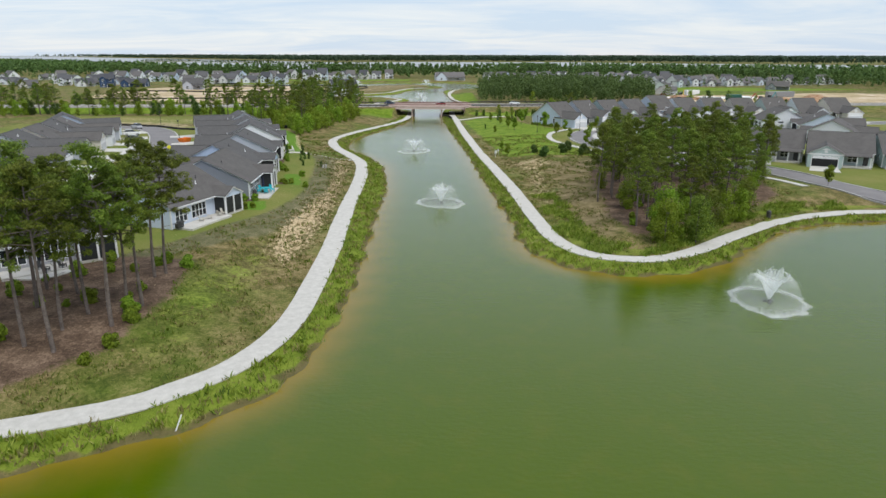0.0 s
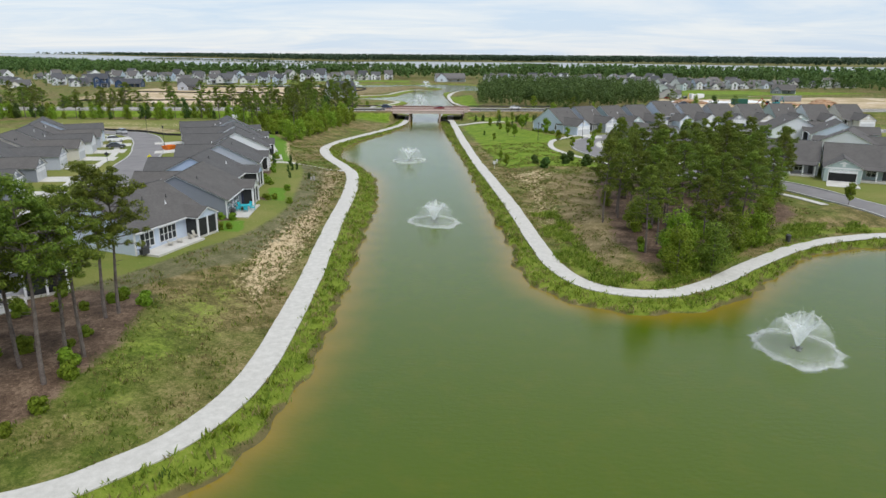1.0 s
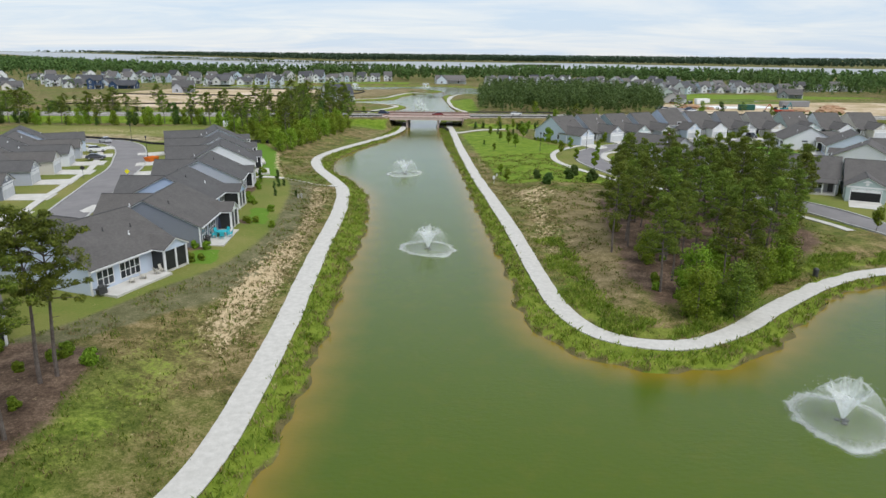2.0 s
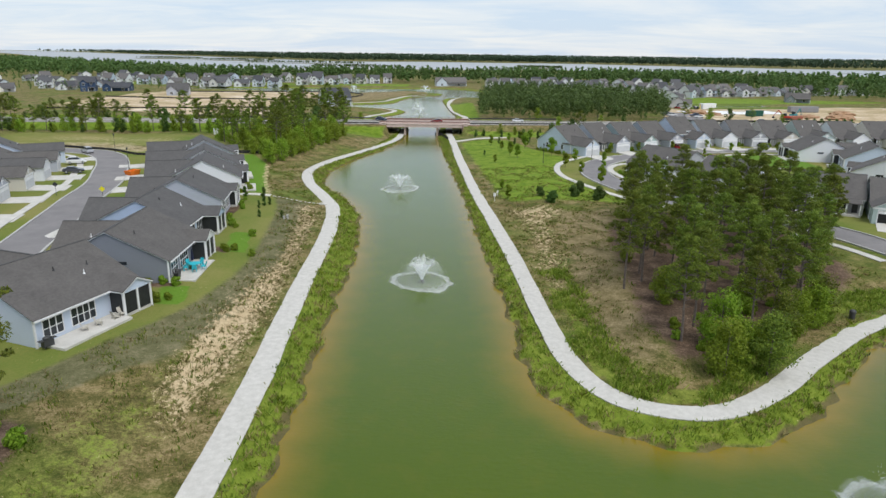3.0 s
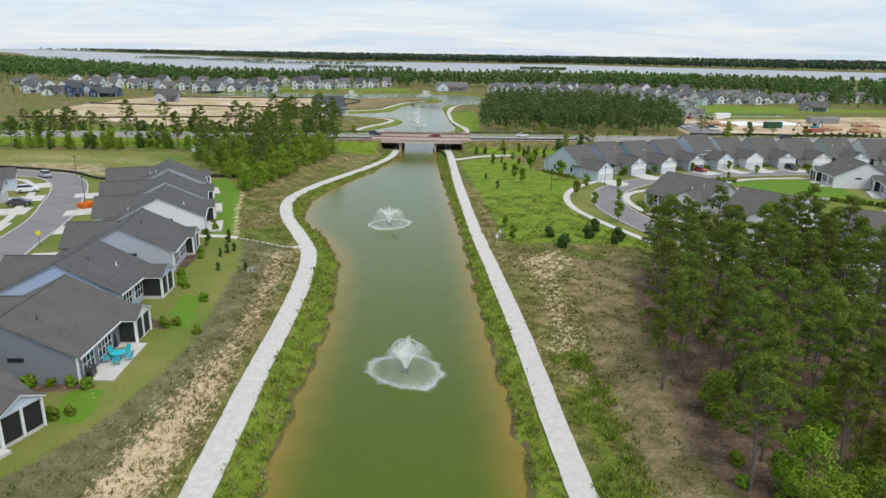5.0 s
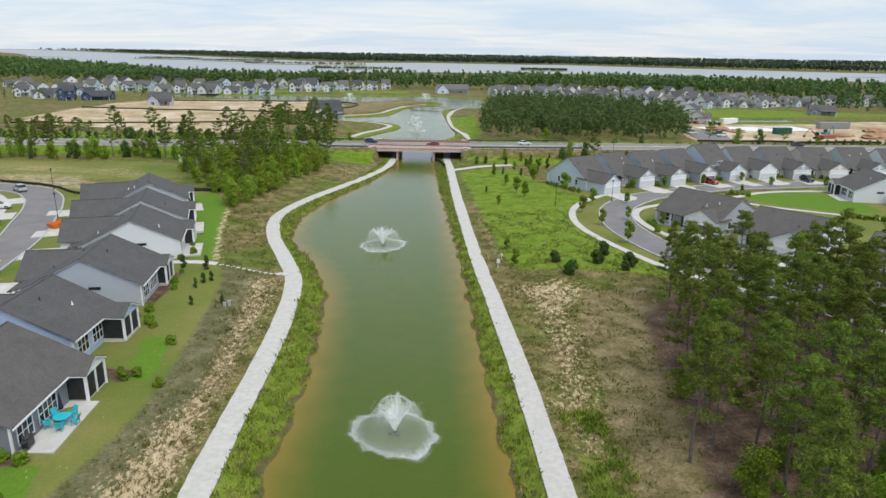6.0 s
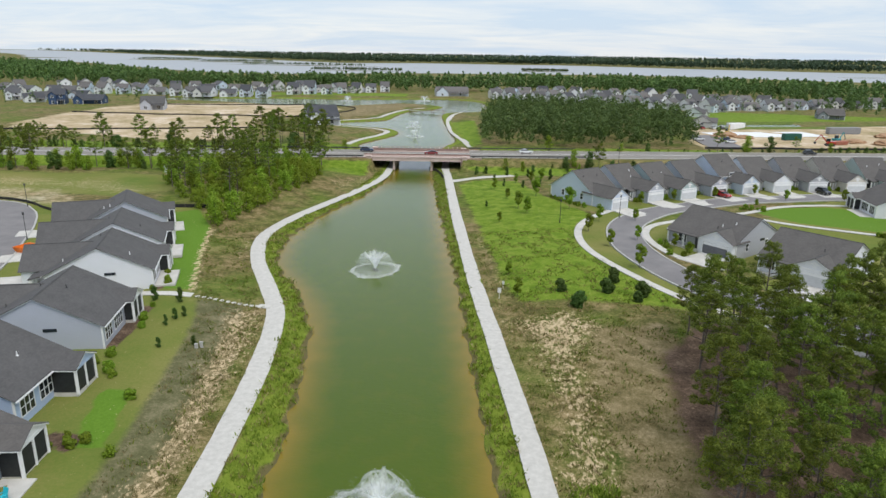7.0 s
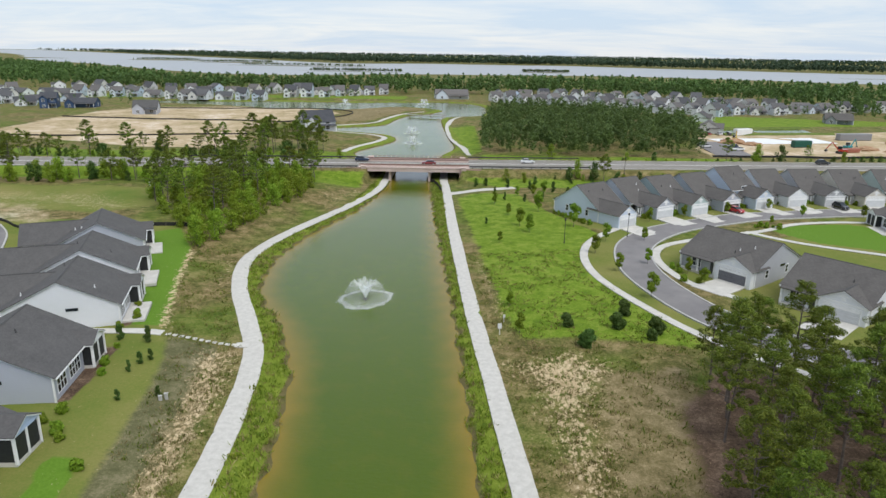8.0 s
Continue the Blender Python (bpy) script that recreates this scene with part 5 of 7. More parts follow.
far_house("long white house with grey roofs on the far lake shore", 26, 12, 3.6, 9, 0.6, two=False, m=pose(6, 622, 1.6, 0, 0, 8))
far_house("navy blue two-storey house with a grey roof", 9, 11, 6.0, 4.4, 0.6, wall=WALLS["navy"], roof=M_ROOFD, m=pose(-239, 488, 1.6, 0, 0, 20))
far_house("long navy blue house with a dark roof", 17, 10, 3.2, 5.5, 0.5, wall=WALLS["navy"], roof=M_ROOFD, two=False, m=pose(-222, 494, 1.6, 0, 0, 10))
far_house("grey unfinished-looking house beside bare sandy lots", 13, 11, 3.6, 6, 0.7, wall=WALLS["lilac"], roof=M_ROOFA, two=False, m=pose(-168, 461, 1.6, 0, 0, 15))
far_house("dark-roofed white clubhouse behind roadside pines", 15, 12, 4.2, 6, 0.8, wall=WALLS["white"], roof=M_ROOFD, m=pose(-58, 396, 1.6, 0, 0, 25))
far_house("dark-roofed open pavilion house by the woods", 14, 10, 2.8, 5, 0.6, wall=WALLS["slate"], roof=M_ROOFB, two=False, m=pose(228, 466, 1.6, 0, 0, -20))


# ---- plants ----
def quad_leaves(C, Nrm, length, width, rs):
    """One small pointed leaf plate for each centre, facing roughly along its normal."""
    n = len(C)
    a = rs.normal(size=(n, 3))
    Nrm = Nrm / (np.linalg.norm(Nrm, axis=1)[:, None] + 1e-9)
    t = np.cross(Nrm, a); t /= np.linalg.norm(t, axis=1)[:, None] + 1e-9
    b = np.cross(Nrm, t)
    L_ = (np.asarray(length) * rs.uniform(0.7, 1.3, n))[:, None] / 2
    W_ = (np.asarray(width) * rs.uniform(0.7, 1.3, n))[:, None] / 2
    V = np.stack([C - t * L_, C - b * W_ + t * L_ * 0.15, C + t * L_, C + b * W_ + t * L_ * 0.15], 1).reshape(-1, 3)
    return V


def plate_mesh(name, V, material):
    n = len(V) // 4
    me = bpy.data.meshes.new(name)
    me.vertices.add(len(V)); me.vertices.foreach_set("co", np.ascontiguousarray(V, dtype=np.float32).ravel())
    me.loops.add(n * 4); me.loops.foreach_set("vertex_index", np.arange(n * 4))
    me.polygons.add(n); me.polygons.foreach_set("loop_start", np.arange(0, n * 4, 4))
    me.update(calc_edges=True)
    me.materials.append(material)
    return me


def clump_points(rs, centre, r, n, up=0.35):
    d = rs.normal(size=(n, 3)); d /= np.linalg.norm(d, axis=1)[:, None]
    k = rs.uniform(0.35, 1.0, n) ** 0.6
    C = np.asarray(centre) + d * k[:, None] * np.asarray(r)
    N = d + np.array([0, 0, up]) + rs.normal(size=(n, 3)) * 0.45
    return C, N


def make_pine(seed, H, crown_from=0.52, spread=2.5, per=70, leaf=0.42, clumps_mul=1.0):
    rs = np.random.RandomState(seed)
    tree = thing("pine_tree", pose(0, 0, 0), "tall slender pine with a bare grey-brown trunk and loose crown", "pine tree", "pines")
    bm = bmesh.new()
    lean = rs.normal(size=2) * 0.025
    pts = [np.array([lean[0] * z + 0.12 * math.sin(z * 0.4 + seed), lean[1] * z + 0.10 * math.cos(z * 0.5 + seed), z]) for z in np.linspace(0, H * 0.97, 9)]
    r0 = 0.011 * H + 0.03
    for i in range(8):
        tube(bm, pts[i] - (np.array([0, 0, 0.5]) if i == 0 else 0), pts[i + 1], r0 * (1 - 0.86 * i / 8), r0 * (1 - 0.86 * (i + 1) / 8), 8)
    Cs, Ns = [], []
    nw = int(11 * clumps_mul)
    for k in range(nw):
        f = k / (nw - 1)
        z = H * (crown_from + (0.98 - crown_from) * f)
        p = pts[min(7, int(z / (H * 0.97) * 8))] * 1.0; p[2] = z
        reach = spread * (0.55 + 0.75 * math.sin(math.pi * min(1, 0.18 + f * 0.80))) * rs.uniform(0.75, 1.15) * (1 - 0.45 * f)
        for _ in range(4 if f < 0.85 else 3):
            a = rs.uniform(0, 6.283)
            rr = reach * rs.uniform(0.55, 1.1)
            e = p + np.array([math.cos(a) * rr, math.sin(a) * rr, rr * rs.uniform(0.05, 0.5)])
            tube(bm, p, e, 0.06 * (1 - 0.5 * f), 0.02, 5)
            cr = rs.uniform(0.42, 0.78) * (0.8 + 0.12 * spread / 2.5)
            for c_, q in ((e, 1.0), (p + (e - p) * 0.62 + np.array([0, 0, 0.15]), 0.7)):
                C, N = clump_points(rs, c_ + rs.normal(size=3) * 0.12, np.array([cr, cr, cr * 0.62]) * (0.75 + 0.25 * q), int(per * q))
                Cs.append(C); Ns.append(N)
    top = pts[-1]
    C, N = clump_points(rs, top + np.array([0, 0, 0.1]), np.array([0.7, 0.7, 0.6]), per); Cs.append(C); Ns.append(N)
    # dead stubs under the crown
    for _ in range(5):
        z = H * rs.uniform(0.3, crown_from); a = rs.uniform(0, 6.283)
        p = pts[min(7, int(z / (H * 0.97) * 8))] * 1.0; p[2] = z
        tube(bm, p, p + np.array([math.cos(a), math.sin(a), 0.2]) * rs.uniform(0.4, 1.1), 0.03, 0.012, 4)
    part("trunk", bm, M_BARK, tree)
    V = quad_leaves(np.concatenate(Cs), np.concatenate(Ns), leaf, leaf * 0.26, rs)
    o = new("crown", plate_mesh("crown", V, M_PINE)); o.parent = tree
    return tree


def make_broad(name, label, cat, seed, H, R, per=190, leaf=0.27, mat=None, n_cl=16, base=0.2, group="", trunk_r=0.12):
    rs = np.random.RandomState(seed)
    tree = thing(name, pose(0, 0, 0), label, cat, group)
    bm = bmesh.new()
    tube(bm, (0, 0, -0.4), (0.05, 0.03, H * 0.45), trunk_r, trunk_r * 0.6, 7)
    tube(bm, (0.05, 0.03, H * 0.45), (0, 0.05, H * 0.85), trunk_r * 0.6, trunk_r * 0.2, 6)
    Cs, Ns = [], []
    for k in range(n_cl):
        a = rs.uniform(0, 6.283); f = (k + 0.5) / n_cl
        z = H * (base + (0.95 - base) * f)
        prof = math.sin(math.pi * (0.12 + 0.80 * f)) ** 0.8
        rr = R * prof * rs.uniform(0.15, 0.68)
        c = np.array([math.cos(a) * rr, math.sin(a) * rr, z])
        if k % 2 == 0:
            tube(bm, (0.03, 0.03, z * 0.72), c, trunk_r * 0.3, 0.015, 5)
        cr = R * rs.uniform(0.36, 0.56)
        C, N = clump_points(rs, c, np.array([cr, cr, cr * 0.8]), per)
        Cs.append(C); Ns.append(N)
    part("trunk", bm, M_BARK, tree)
    V = quad_leaves(np.concatenate(Cs), np.concatenate(Ns), leaf, leaf * 0.55, rs)
    o = new("crown", plate_mesh("crown", V, mat or M_LEAF)); o.parent = tree
    return tree


def plant(src, x, y, s=1.0, rz=None, r_=random.Random(5), zs=None):
    ob = copy_thing(src, pose(0, 0, 0))
    ob.matrix_basis = Matrix.Translation((x, y, ground_z(x, y) - 0.05)) @ pose(0, 0, 0, 0, 0, r_.uniform(0, 360) if rz is None else rz) @ Matrix.Diagonal((s, s, s * (zs or 1), 1))
    return ob


def move_first(ob, x, y, s=1.0):
    ob.matrix_basis = Matrix.Translation((x, y, ground_z(x, y) - 0.05)) @ Matrix.Diagonal((s, s, s, 1))


rnd = random.Random(21)
# tall pines by the west bank
PINES = [make_pine(1, 14.5, 0.52, 3.1, 100, 0.33, 1.15), make_pine(2, 15.5, 0.55, 2.9, 100, 0.33, 1.15), make_pine(3, 13.2, 0.50, 3.1, 100, 0.33, 1.15), make_pine(4, 14.0, 0.42, 2.6, 92, 0.33), make_pine(8, 12.5, 0.40, 2.5, 92, 0.33)]
WEST_PINES = [(-34.2, 49.7), (-31.5, 49.2), (-32.5, 52.6), (-31.8, 55.8), (-28.7, 53.6), (-28.9, 57.2), (-28.1, 57.9), (-29.9, 65.6), (-29.3, 66.9), (-38.5, 52), (-37.5, 57.5), (-41, 47), (-35.5, 61), (-44, 56), (-39.5, 62.5), (-46.5, 51), (-42, 52.5)]
for k, (x, y) in enumerate(WEST_PINES):
    if k < 3:
        move_first(PINES[k], x, y, 0.98)
    else:
        plant(PINES[k % 3], x, y, rnd.uniform(0.88, 1.06))
# the east grove
spots = [(25.5, 106.7), (27.3, 91.2), (32.5, 99.5), (40.2, 98.3), (43.5, 99.9), (30.0, 95.0), (66.7, 137.0), (36.0, 94.5), (31.5, 108), (34.5, 112), (30, 115.5), (36, 117), (33.5, 121), (38.5, 110.5), (32, 103.5)]
GROVE = [(27.5, 97), (33, 91), (44.5, 99), (52, 111), (66, 134), (60, 146), (46, 151), (36, 147), (31, 130), (28, 112)]
ga = np.array(GROVE, float)
tries = 0
while len(spots) < 70 and tries < 8000:
    tries += 1
    x, y = rnd.uniform(26, 68), rnd.uniform(92, 152)
    if inside(np.array([x]), np.array([y]), ga)[0] and all((x - a) ** 2 + (y - b) ** 2 > 8.6 for a, b in spots):
        spots.append((x, y))
for k, (x, y) in enumerate(spots):
    if k < 2:
        move_first(PINES[3 + k], x, y, 0.9)
    else:
        plant(PINES[(3, 4, 3, 4, 3, 4)[k % 6]], x, y, rnd.uniform(0.72, 0.95))
# understorey of the grove
BROAD = [make_broad("broadleaf_tree", "bushy light green broadleaf tree reaching to the ground", "tree", 31, 6.0, 2.6, group="understorey trees", base=0.08),
         make_broad("broadleaf_tree", "rounded light green young tree in the grove", "tree", 32, 5.0, 2.3, group="understorey trees", base=0.10),
         make_broad("broadleaf_tree", "dark green bushy tree in the grove", "tree", 33, 6.5, 2.4, group="understorey trees", base=0.12, mat=M_PINE)]
under = [(29.3, 84.6), (31.5, 87.0), (33.8, 85.5), (31.0, 90.5), (35.5, 89.5), (38.5, 93.0), (41.5, 95.5), (44.5, 97.5), (46, 99.5), (36.0, 98.5), (29.0, 102), (33, 106), (40, 104), (46, 108), (49, 106), (52, 112), (56, 118), (60, 125), (64, 132), (28.5, 118), (33, 125)]
for k, (x, y) in enumerate(under):
    if k < 3:
        move_first(BROAD[k], x, y)
    else:
        plant(BROAD[k % 3], x, y, rnd.uniform(0.6, 1.05))

# woods by the bridge and along the main road
M_FRESH = leafy("fresh_leaves", (0.110, 0.172, 0.012), (0.210, 0.300, 0.022), (0.340, 0.425, 0.048))
MID = [make_broad("broadleaf_tree", "dense green broadleaf tree in roadside woods", "tree", 41, 8.0, 3.0, per=62, leaf=0.54, n_cl=16, base=0.06, group="roadside woods", mat=M_FRESH),
       make_broad("broadleaf_tree", "fresh green roadside tree with rounded crown", "tree", 42, 6.5, 2.8, per=60, leaf=0.6, n_cl=14, base=0.06, group="roadside woods", mat=M_FRESH),
       make_broad("broadleaf_tree", "dark green roadside tree", "tree", 43, 7.0, 2.6, per=60, leaf=0.6, n_cl=14, base=0.08, group="roadside woods", mat=M_DKLEAF)]
MPINE = [make_pine(51, 13.0, 0.46, 2.9, per=40, leaf=0.56, clumps_mul=0.9), make_pine(52, 11.5, 0.42, 2.7, per=40, leaf=0.56, clumps_mul=0.9)]
WOOD_W = np.array([(-42, 197), (-52, 211), (-66, 232), (-72, 246), (-60, 262), (-32, 268), (-31, 246), (-36, 226)], float)
pts_ = []
tries = 0
while len(pts_) < 125 and tries < 9000:
    tries += 1
    x, y = rnd.uniform(-75, -30), rnd.uniform(196, 270)
    if inside(np.array([x]), np.array([y]), WOOD_W)[0] and all((x - a) ** 2 + (y - b) ** 2 > 8.0 for a, b in pts_):
        pts_.append((x, y))
first = {}
def mid_put(src, x, y, s):
    if src.name not in first:
        first[src.name] = 1
        move_first(src, x, y, s)
    else:
        plant(src, x, y, s)
for k, (x, y) in enumerate(pts_):
    if k % 7 == 0:
        mid_put(MPINE[k % 2], x, y, rnd.uniform(0.7, 1.0))
    else:
        mid_put(MID[(0, 1, 1, 0, 1)[k % 5]], x, y, rnd.uniform(0.45, 0.85))
for x in np.arange(-190, -34, 3.6):
    mid_put(rnd.choice((MPINE[0], MPINE[1], MID[1])), x + rnd.uniform(-2, 2), road_y(x) - 16 + rnd.uniform(-7, 1.5), rnd.uniform(0.5, 1.0))
for x in np.arange(-200, -60, 2.6):
    mid_put(rnd.choice((MID[0], MID[1], MID[2])), x + rnd.uniform(-2, 2), road_y(x) - 21 + rnd.uniform(-5, 4), rnd.uniform(0.4, 0.8))
for x in np.arange(-220, -40, 2.6):
    mid_put(rnd.choice((MPINE[0], MPINE[1], MID[2])), x + rnd.uniform(-2, 2), road_y(x) + 17 + rnd.uniform(-2, 16), rnd.uniform(0.5, 1.0))
for x in np.arange(-220, -60, 3.4):
    mid_put(rnd.choice((MID[0], MID[1], MID[2])), x + rnd.uniform(-2, 2), road_y(x) + 22 + rnd.uniform(-3, 8), rnd.uniform(0.3, 0.5))
for x in np.arange(-66, -40, 1.9):
    mid_put(rnd.choice((MPINE[0], MPINE[1])), x, 322 + rnd.uniform(-9, 16), rnd.uniform(0.8, 1.1))
for x, y in ((-58.9, 276), (-53.9, 276.5), (-45.5, 272), (-40, 303), (-48, 303), (-32, 304), (-56, 304), (-70, 303)):
    mid_put(MID[1], x, y, rnd.uniform(0.5, 0.7))
for x, y, s in ((41, 273, .55), (39.7, 300, .7), (48.3, 273, .8), (44, 274, .7), (51, 271, .75), (55, 270, .55), (61.8, 272, .5), (88.5, 272, .5), (99.7, 303, .7), (110, 303, .75), (118, 303, .8), (112, 308, .7), (75, 303, .5), (128, 305, .5), (140, 304, .45), (66, 304, .45)):
    mid_put(rnd.choice((MPINE[1], MID[2], MID[0])), x, y, s)
for x in np.arange(141, 175, 3.3):
    mid_put(MID[2], x, road_y(x) + 17, 0.48)
for x in np.arange(12, 150, 4.0):
    if rnd.random() < 0.75:
        mid_put(rnd.choice((MID[0], MID[1], MID[2])), x + rnd.uniform(-2, 2), road_y(x) - 17 + rnd.uniform(-7, 2), rnd.uniform(0.18, 0.5))
for x in np.arange(55, 150, 4.0):
    mid_put(rnd.choice((MID[1], MID[2])), x + rnd.uniform(-2, 2), road_y(x) + 13.5, rnd.uniform(0.18, 0.3))

# meadow shrubs and young trees
SHRUB = make_broad("shrub", "dense rounded dark green shrub on the meadow", "shrub", 61, 2.3, 1.3, per=260, leaf=0.34, n_cl=14, base=0.10, mat=M_DKLEAF, group="meadow shrubs", trunk_r=0.05)
move_first(SHRUB, 23.8, 156.3)
for x, y, s in ((22.4, 163.1, .8), (29.3, 162.4, .95), (31.5, 167.6, .95), (34.3, 161, 1.0), (33, 158.5, .7)):
    plant(SHRUB, x, y, s)
YOUNG = make_broad("young_tree", "slim young planted tree with light foliage", "tree", 62, 4.2, 1.2, per=110, leaf=0.34, n_cl=12, base=0.32, group="young planted trees", trunk_r=0.05)
move_first(YOUNG, 15.7, 162.1, 0.75)
for x, y, s in ((15.2, 172.3, .6), (21.3, 219.1, 1.0), (22.8, 213.5, 1.0), (27.1, 233, 1.2), (33.1, 218.5, 1.25), (37.5, 174.6, 1.0), (33.6, 198.2, .9), (37.7, 207.5, .9), (61.1, 230, .7), (51.4, 224.5, .8), (72.4, 233, .7), (85.1, 239, .7), (35.7, 188.2, .8), (48.5, 182, .7),
                (17, 240, .8), (19.5, 228, .7), (16, 206, .6), (27.7, 249, .8), (23.5, 249, .7), (31, 252, .9), (47.6, 187.5, .7), (90, 232, .7), (104, 231, .8), (46, 209, .7), (42, 192.5, .7), (79, 224, .5), (60, 142, .8), (70.5, 120, .9)):
    plant(YOUNG, x, y, s)
FIR = make_broad("small_evergreen", "small dark conical evergreen in the meadow", "evergreen tree", 63, 3.0, 0.8, per=170, leaf=0.30, n_cl=13, base=0.06, mat=M_DKLEAF, group="small evergreens", trunk_r=0.05)
move_first(FIR, -36.2, 154.2, 0.75)
for x, y, s in ((-32.5, 154, .75), (-30.9, 148, .55), (-31.3, 146, .5), (-30.2, 149.3, .5), (20, 246, .7), (25, 244, .7), (22, 262, .9), (28, 260, .8), (34, 256, 1.0), (16, 264, .8), (14, 222, .5), (-26, 141.5, .45), (-29.5, 139.5, .45), (30, 247, .6), (18, 254, .6), (37, 250, .9), (41, 252, .8)):
    plant(FIR, x, y, s)
BED = make_broad("garden_shrub", "low rounded garden shrub in a mulch bed", "shrub", 64, 0.95, 0.7, per=110, leaf=0.24, n_cl=9, base=0.12, group="garden shrubs", trunk_r=0.03)
move_first(BED, -31.6, 104.0)
beds = [(-33.4, 103.9), (-35.5, 103.7), (-29.8, 103.6), (-28.4, 118.3), (-27.6, 119.3), (-29.5, 119.8), (-30.3, 117.9), (-28.9, 99.0), (-30.0, 98.2), (-33.6, 136.5), (-34.6, 134.4), (-31.2, 131.5), (-32.2, 132.8), (-35.5, 152), (-36.6, 149.3), (-34.8, 147.6), (-33.9, 145), (-38, 157.8), (-37.2, 161), (-38, 163), (-39, 165.5), (-40.2, 168), (-24.8, 118), (-27.2, 127.5)]
for hx, hy, th in ((49.2, 238.2, 31), (58.4, 242.6, 29), (68.0, 247.4, 26), (78.6, 251.8, 22), (89.4, 254.6, 15), (100.8, 256.2, 9), (112.2, 256.9, 5), (124, 257, 2)):
    for k in range(5):
        lx, ly = rnd.uniform(-5, -0.8), -9.8 + rnd.uniform(-0.6, 0.4)
        c_, s_2 = math.cos(radians(th)), math.sin(radians(th))
        beds.append((hx + lx * c_ - ly * s_2, hy + lx * s_2 + ly * c_))
for k in range(34):
    t_ = k / 33
    beds.append((92 + 16 * t_ + rnd.uniform(-1, 1), 197.5 - 9 * t_ + rnd.uniform(-.8, .8)))
for k in range(10):
    beds.append((44.5 + rnd.uniform(-4, 4) * .6 + 3, 187 + rnd.uniform(-5, 5)))
for k in range(8):
    beds.append((74 + k * 0.8, 221 + rnd.uniform(-1, 1.5)))
for k in range(9):
    beds.append((31.5 + 6.0 * k / 8 + rnd.uniform(-.3, .3) - 0.8, 231.8 - 11 * k / 8 - 0.6))
for x, y in beds:
    plant(BED, x, y, rnd.uniform(0.7, 1.25))
# loose undergrowth under the west pines
for k in range(26):
    plant(BED, rnd.uniform(-42, -27), rnd.uniform(46, 72), rnd.uniform(0.6, 1.6))
for k in range(30):
    x, y = rnd.uniform(27, 60), 84 + rnd.uniform(0, 8) + 18 * rnd.random()
    if on_grid(D2, x, y) > 10:
        plant(BED, x, y, rnd.uniform(0.7, 1.5))


# ---- far woods, uncountable ----
def woods(name, label, xy, hmin, hmax, plates, size, material, seed):
    rs = np.random.RandomState(seed)
    xy = np.asarray(xy, float)
    n = len(xy)
    z = on_grid(H2, xy[:, 0], xy[:, 1])
    Ht = rs.uniform(hmin, hmax, n)
    R = Ht * rs.uniform(0.16, 0.26, n)
    ncl = 7 if plates >= 40 else 4
    q = rs.normal(size=(n, ncl, 3)); q /= np.linalg.norm(q, axis=2)[:, :, None]
    q *= rs.uniform(0.35, 0.8, (n, ncl, 1))
    q[:, 0] = (0, 0, 0.75)
    d = rs.normal(size=(n, plates, 3)); d /= np.linalg.norm(d, axis=2)[:, :, None]
    k = rs.uniform(0.6, 1.0, (n, plates, 1))
    C = q[:, np.arange(plates) % ncl] + d * k * np.array([0.46, 0.46, 0.30])
    C = C * np.stack([R, R, Ht * 0.40], 1)[:, None, :]
    C[:, :, 0] += xy[:, None, 0]; C[:, :, 1] += xy[:, None, 1]; C[:, :, 2] += (z + Ht * 0.56)[:, None]
    N = d + np.array([0, 0, 0.4]) + rs.normal(size=d.shape) * 0.3
    s = np.repeat(size * Ht / 10, plates)
    V = quad_leaves(C.reshape(-1, 3), N.reshape(-1, 3), s, s * 0.62, rs)
    me = plate_mesh(name, V, material)
    return tagged(new(name, me), label, "woods", kind="stuff")


# Greyer, bluer leaf colours: mild distance haze painted into the far shore foliage.
M_SHORE = leafy("hazed_shore_foliage", (0.040, 0.066, 0.036), (0.064, 0.098, 0.056), (0.095, 0.130, 0.075))


def scatter(poly, n, seed):
    rs = np.random.RandomState(seed)
    P_ = np.array(poly, float)
    lo, hi = P_.min(0), P_.max(0)
    out = np.zeros((0, 2))
    while len(out) < n:
        q = rs.uniform(lo, hi, (n * 2, 2))
        q = q[inside(q[:, 0], q[:, 1], P_)]
        out = np.concatenate([out, q])
    return out[:n]


EAST_BLOCK = [(18, 320), (40, 316), (70, 320), (100, 324), (108, 350), (122, 392), (128, 430), (108, 470), (60, 492), (36, 488), (26, 440), (20, 380)]
woods("woods_east", "dense pine and broadleaf woods beyond the main road", scatter(EAST_BLOCK, 1000, 71), 5.0, 12.5, 112, 0.85, M_WOODS, 72)
BELT = [(-700, 640), (-420, 690), (-300, 690), (-240, 668), (-60, 690), (-40, 660), (40, 665), (130, 690), (300, 600), (330, 480), (420, 430), (800, 430), (900, 700), (443, 755), (319, 828), (207, 879), (71, 855), (-57, 834), (-178, 762), (-316, 848), (-550, 1100), (-960, 1480), (-1300, 1200)]
bx = scatter(BELT, 8200, 73)
bx = bx[~inside(bx[:, 0], bx[:, 1], np.array([(-50, 700), (60, 700), (80, 770), (30, 800), (-50, 780)], float))]
woods("woods_belt", "broad belt of distant mixed woods before the river", bx, 8, 14.5, 24, 2.3, M_WOODS, 74)
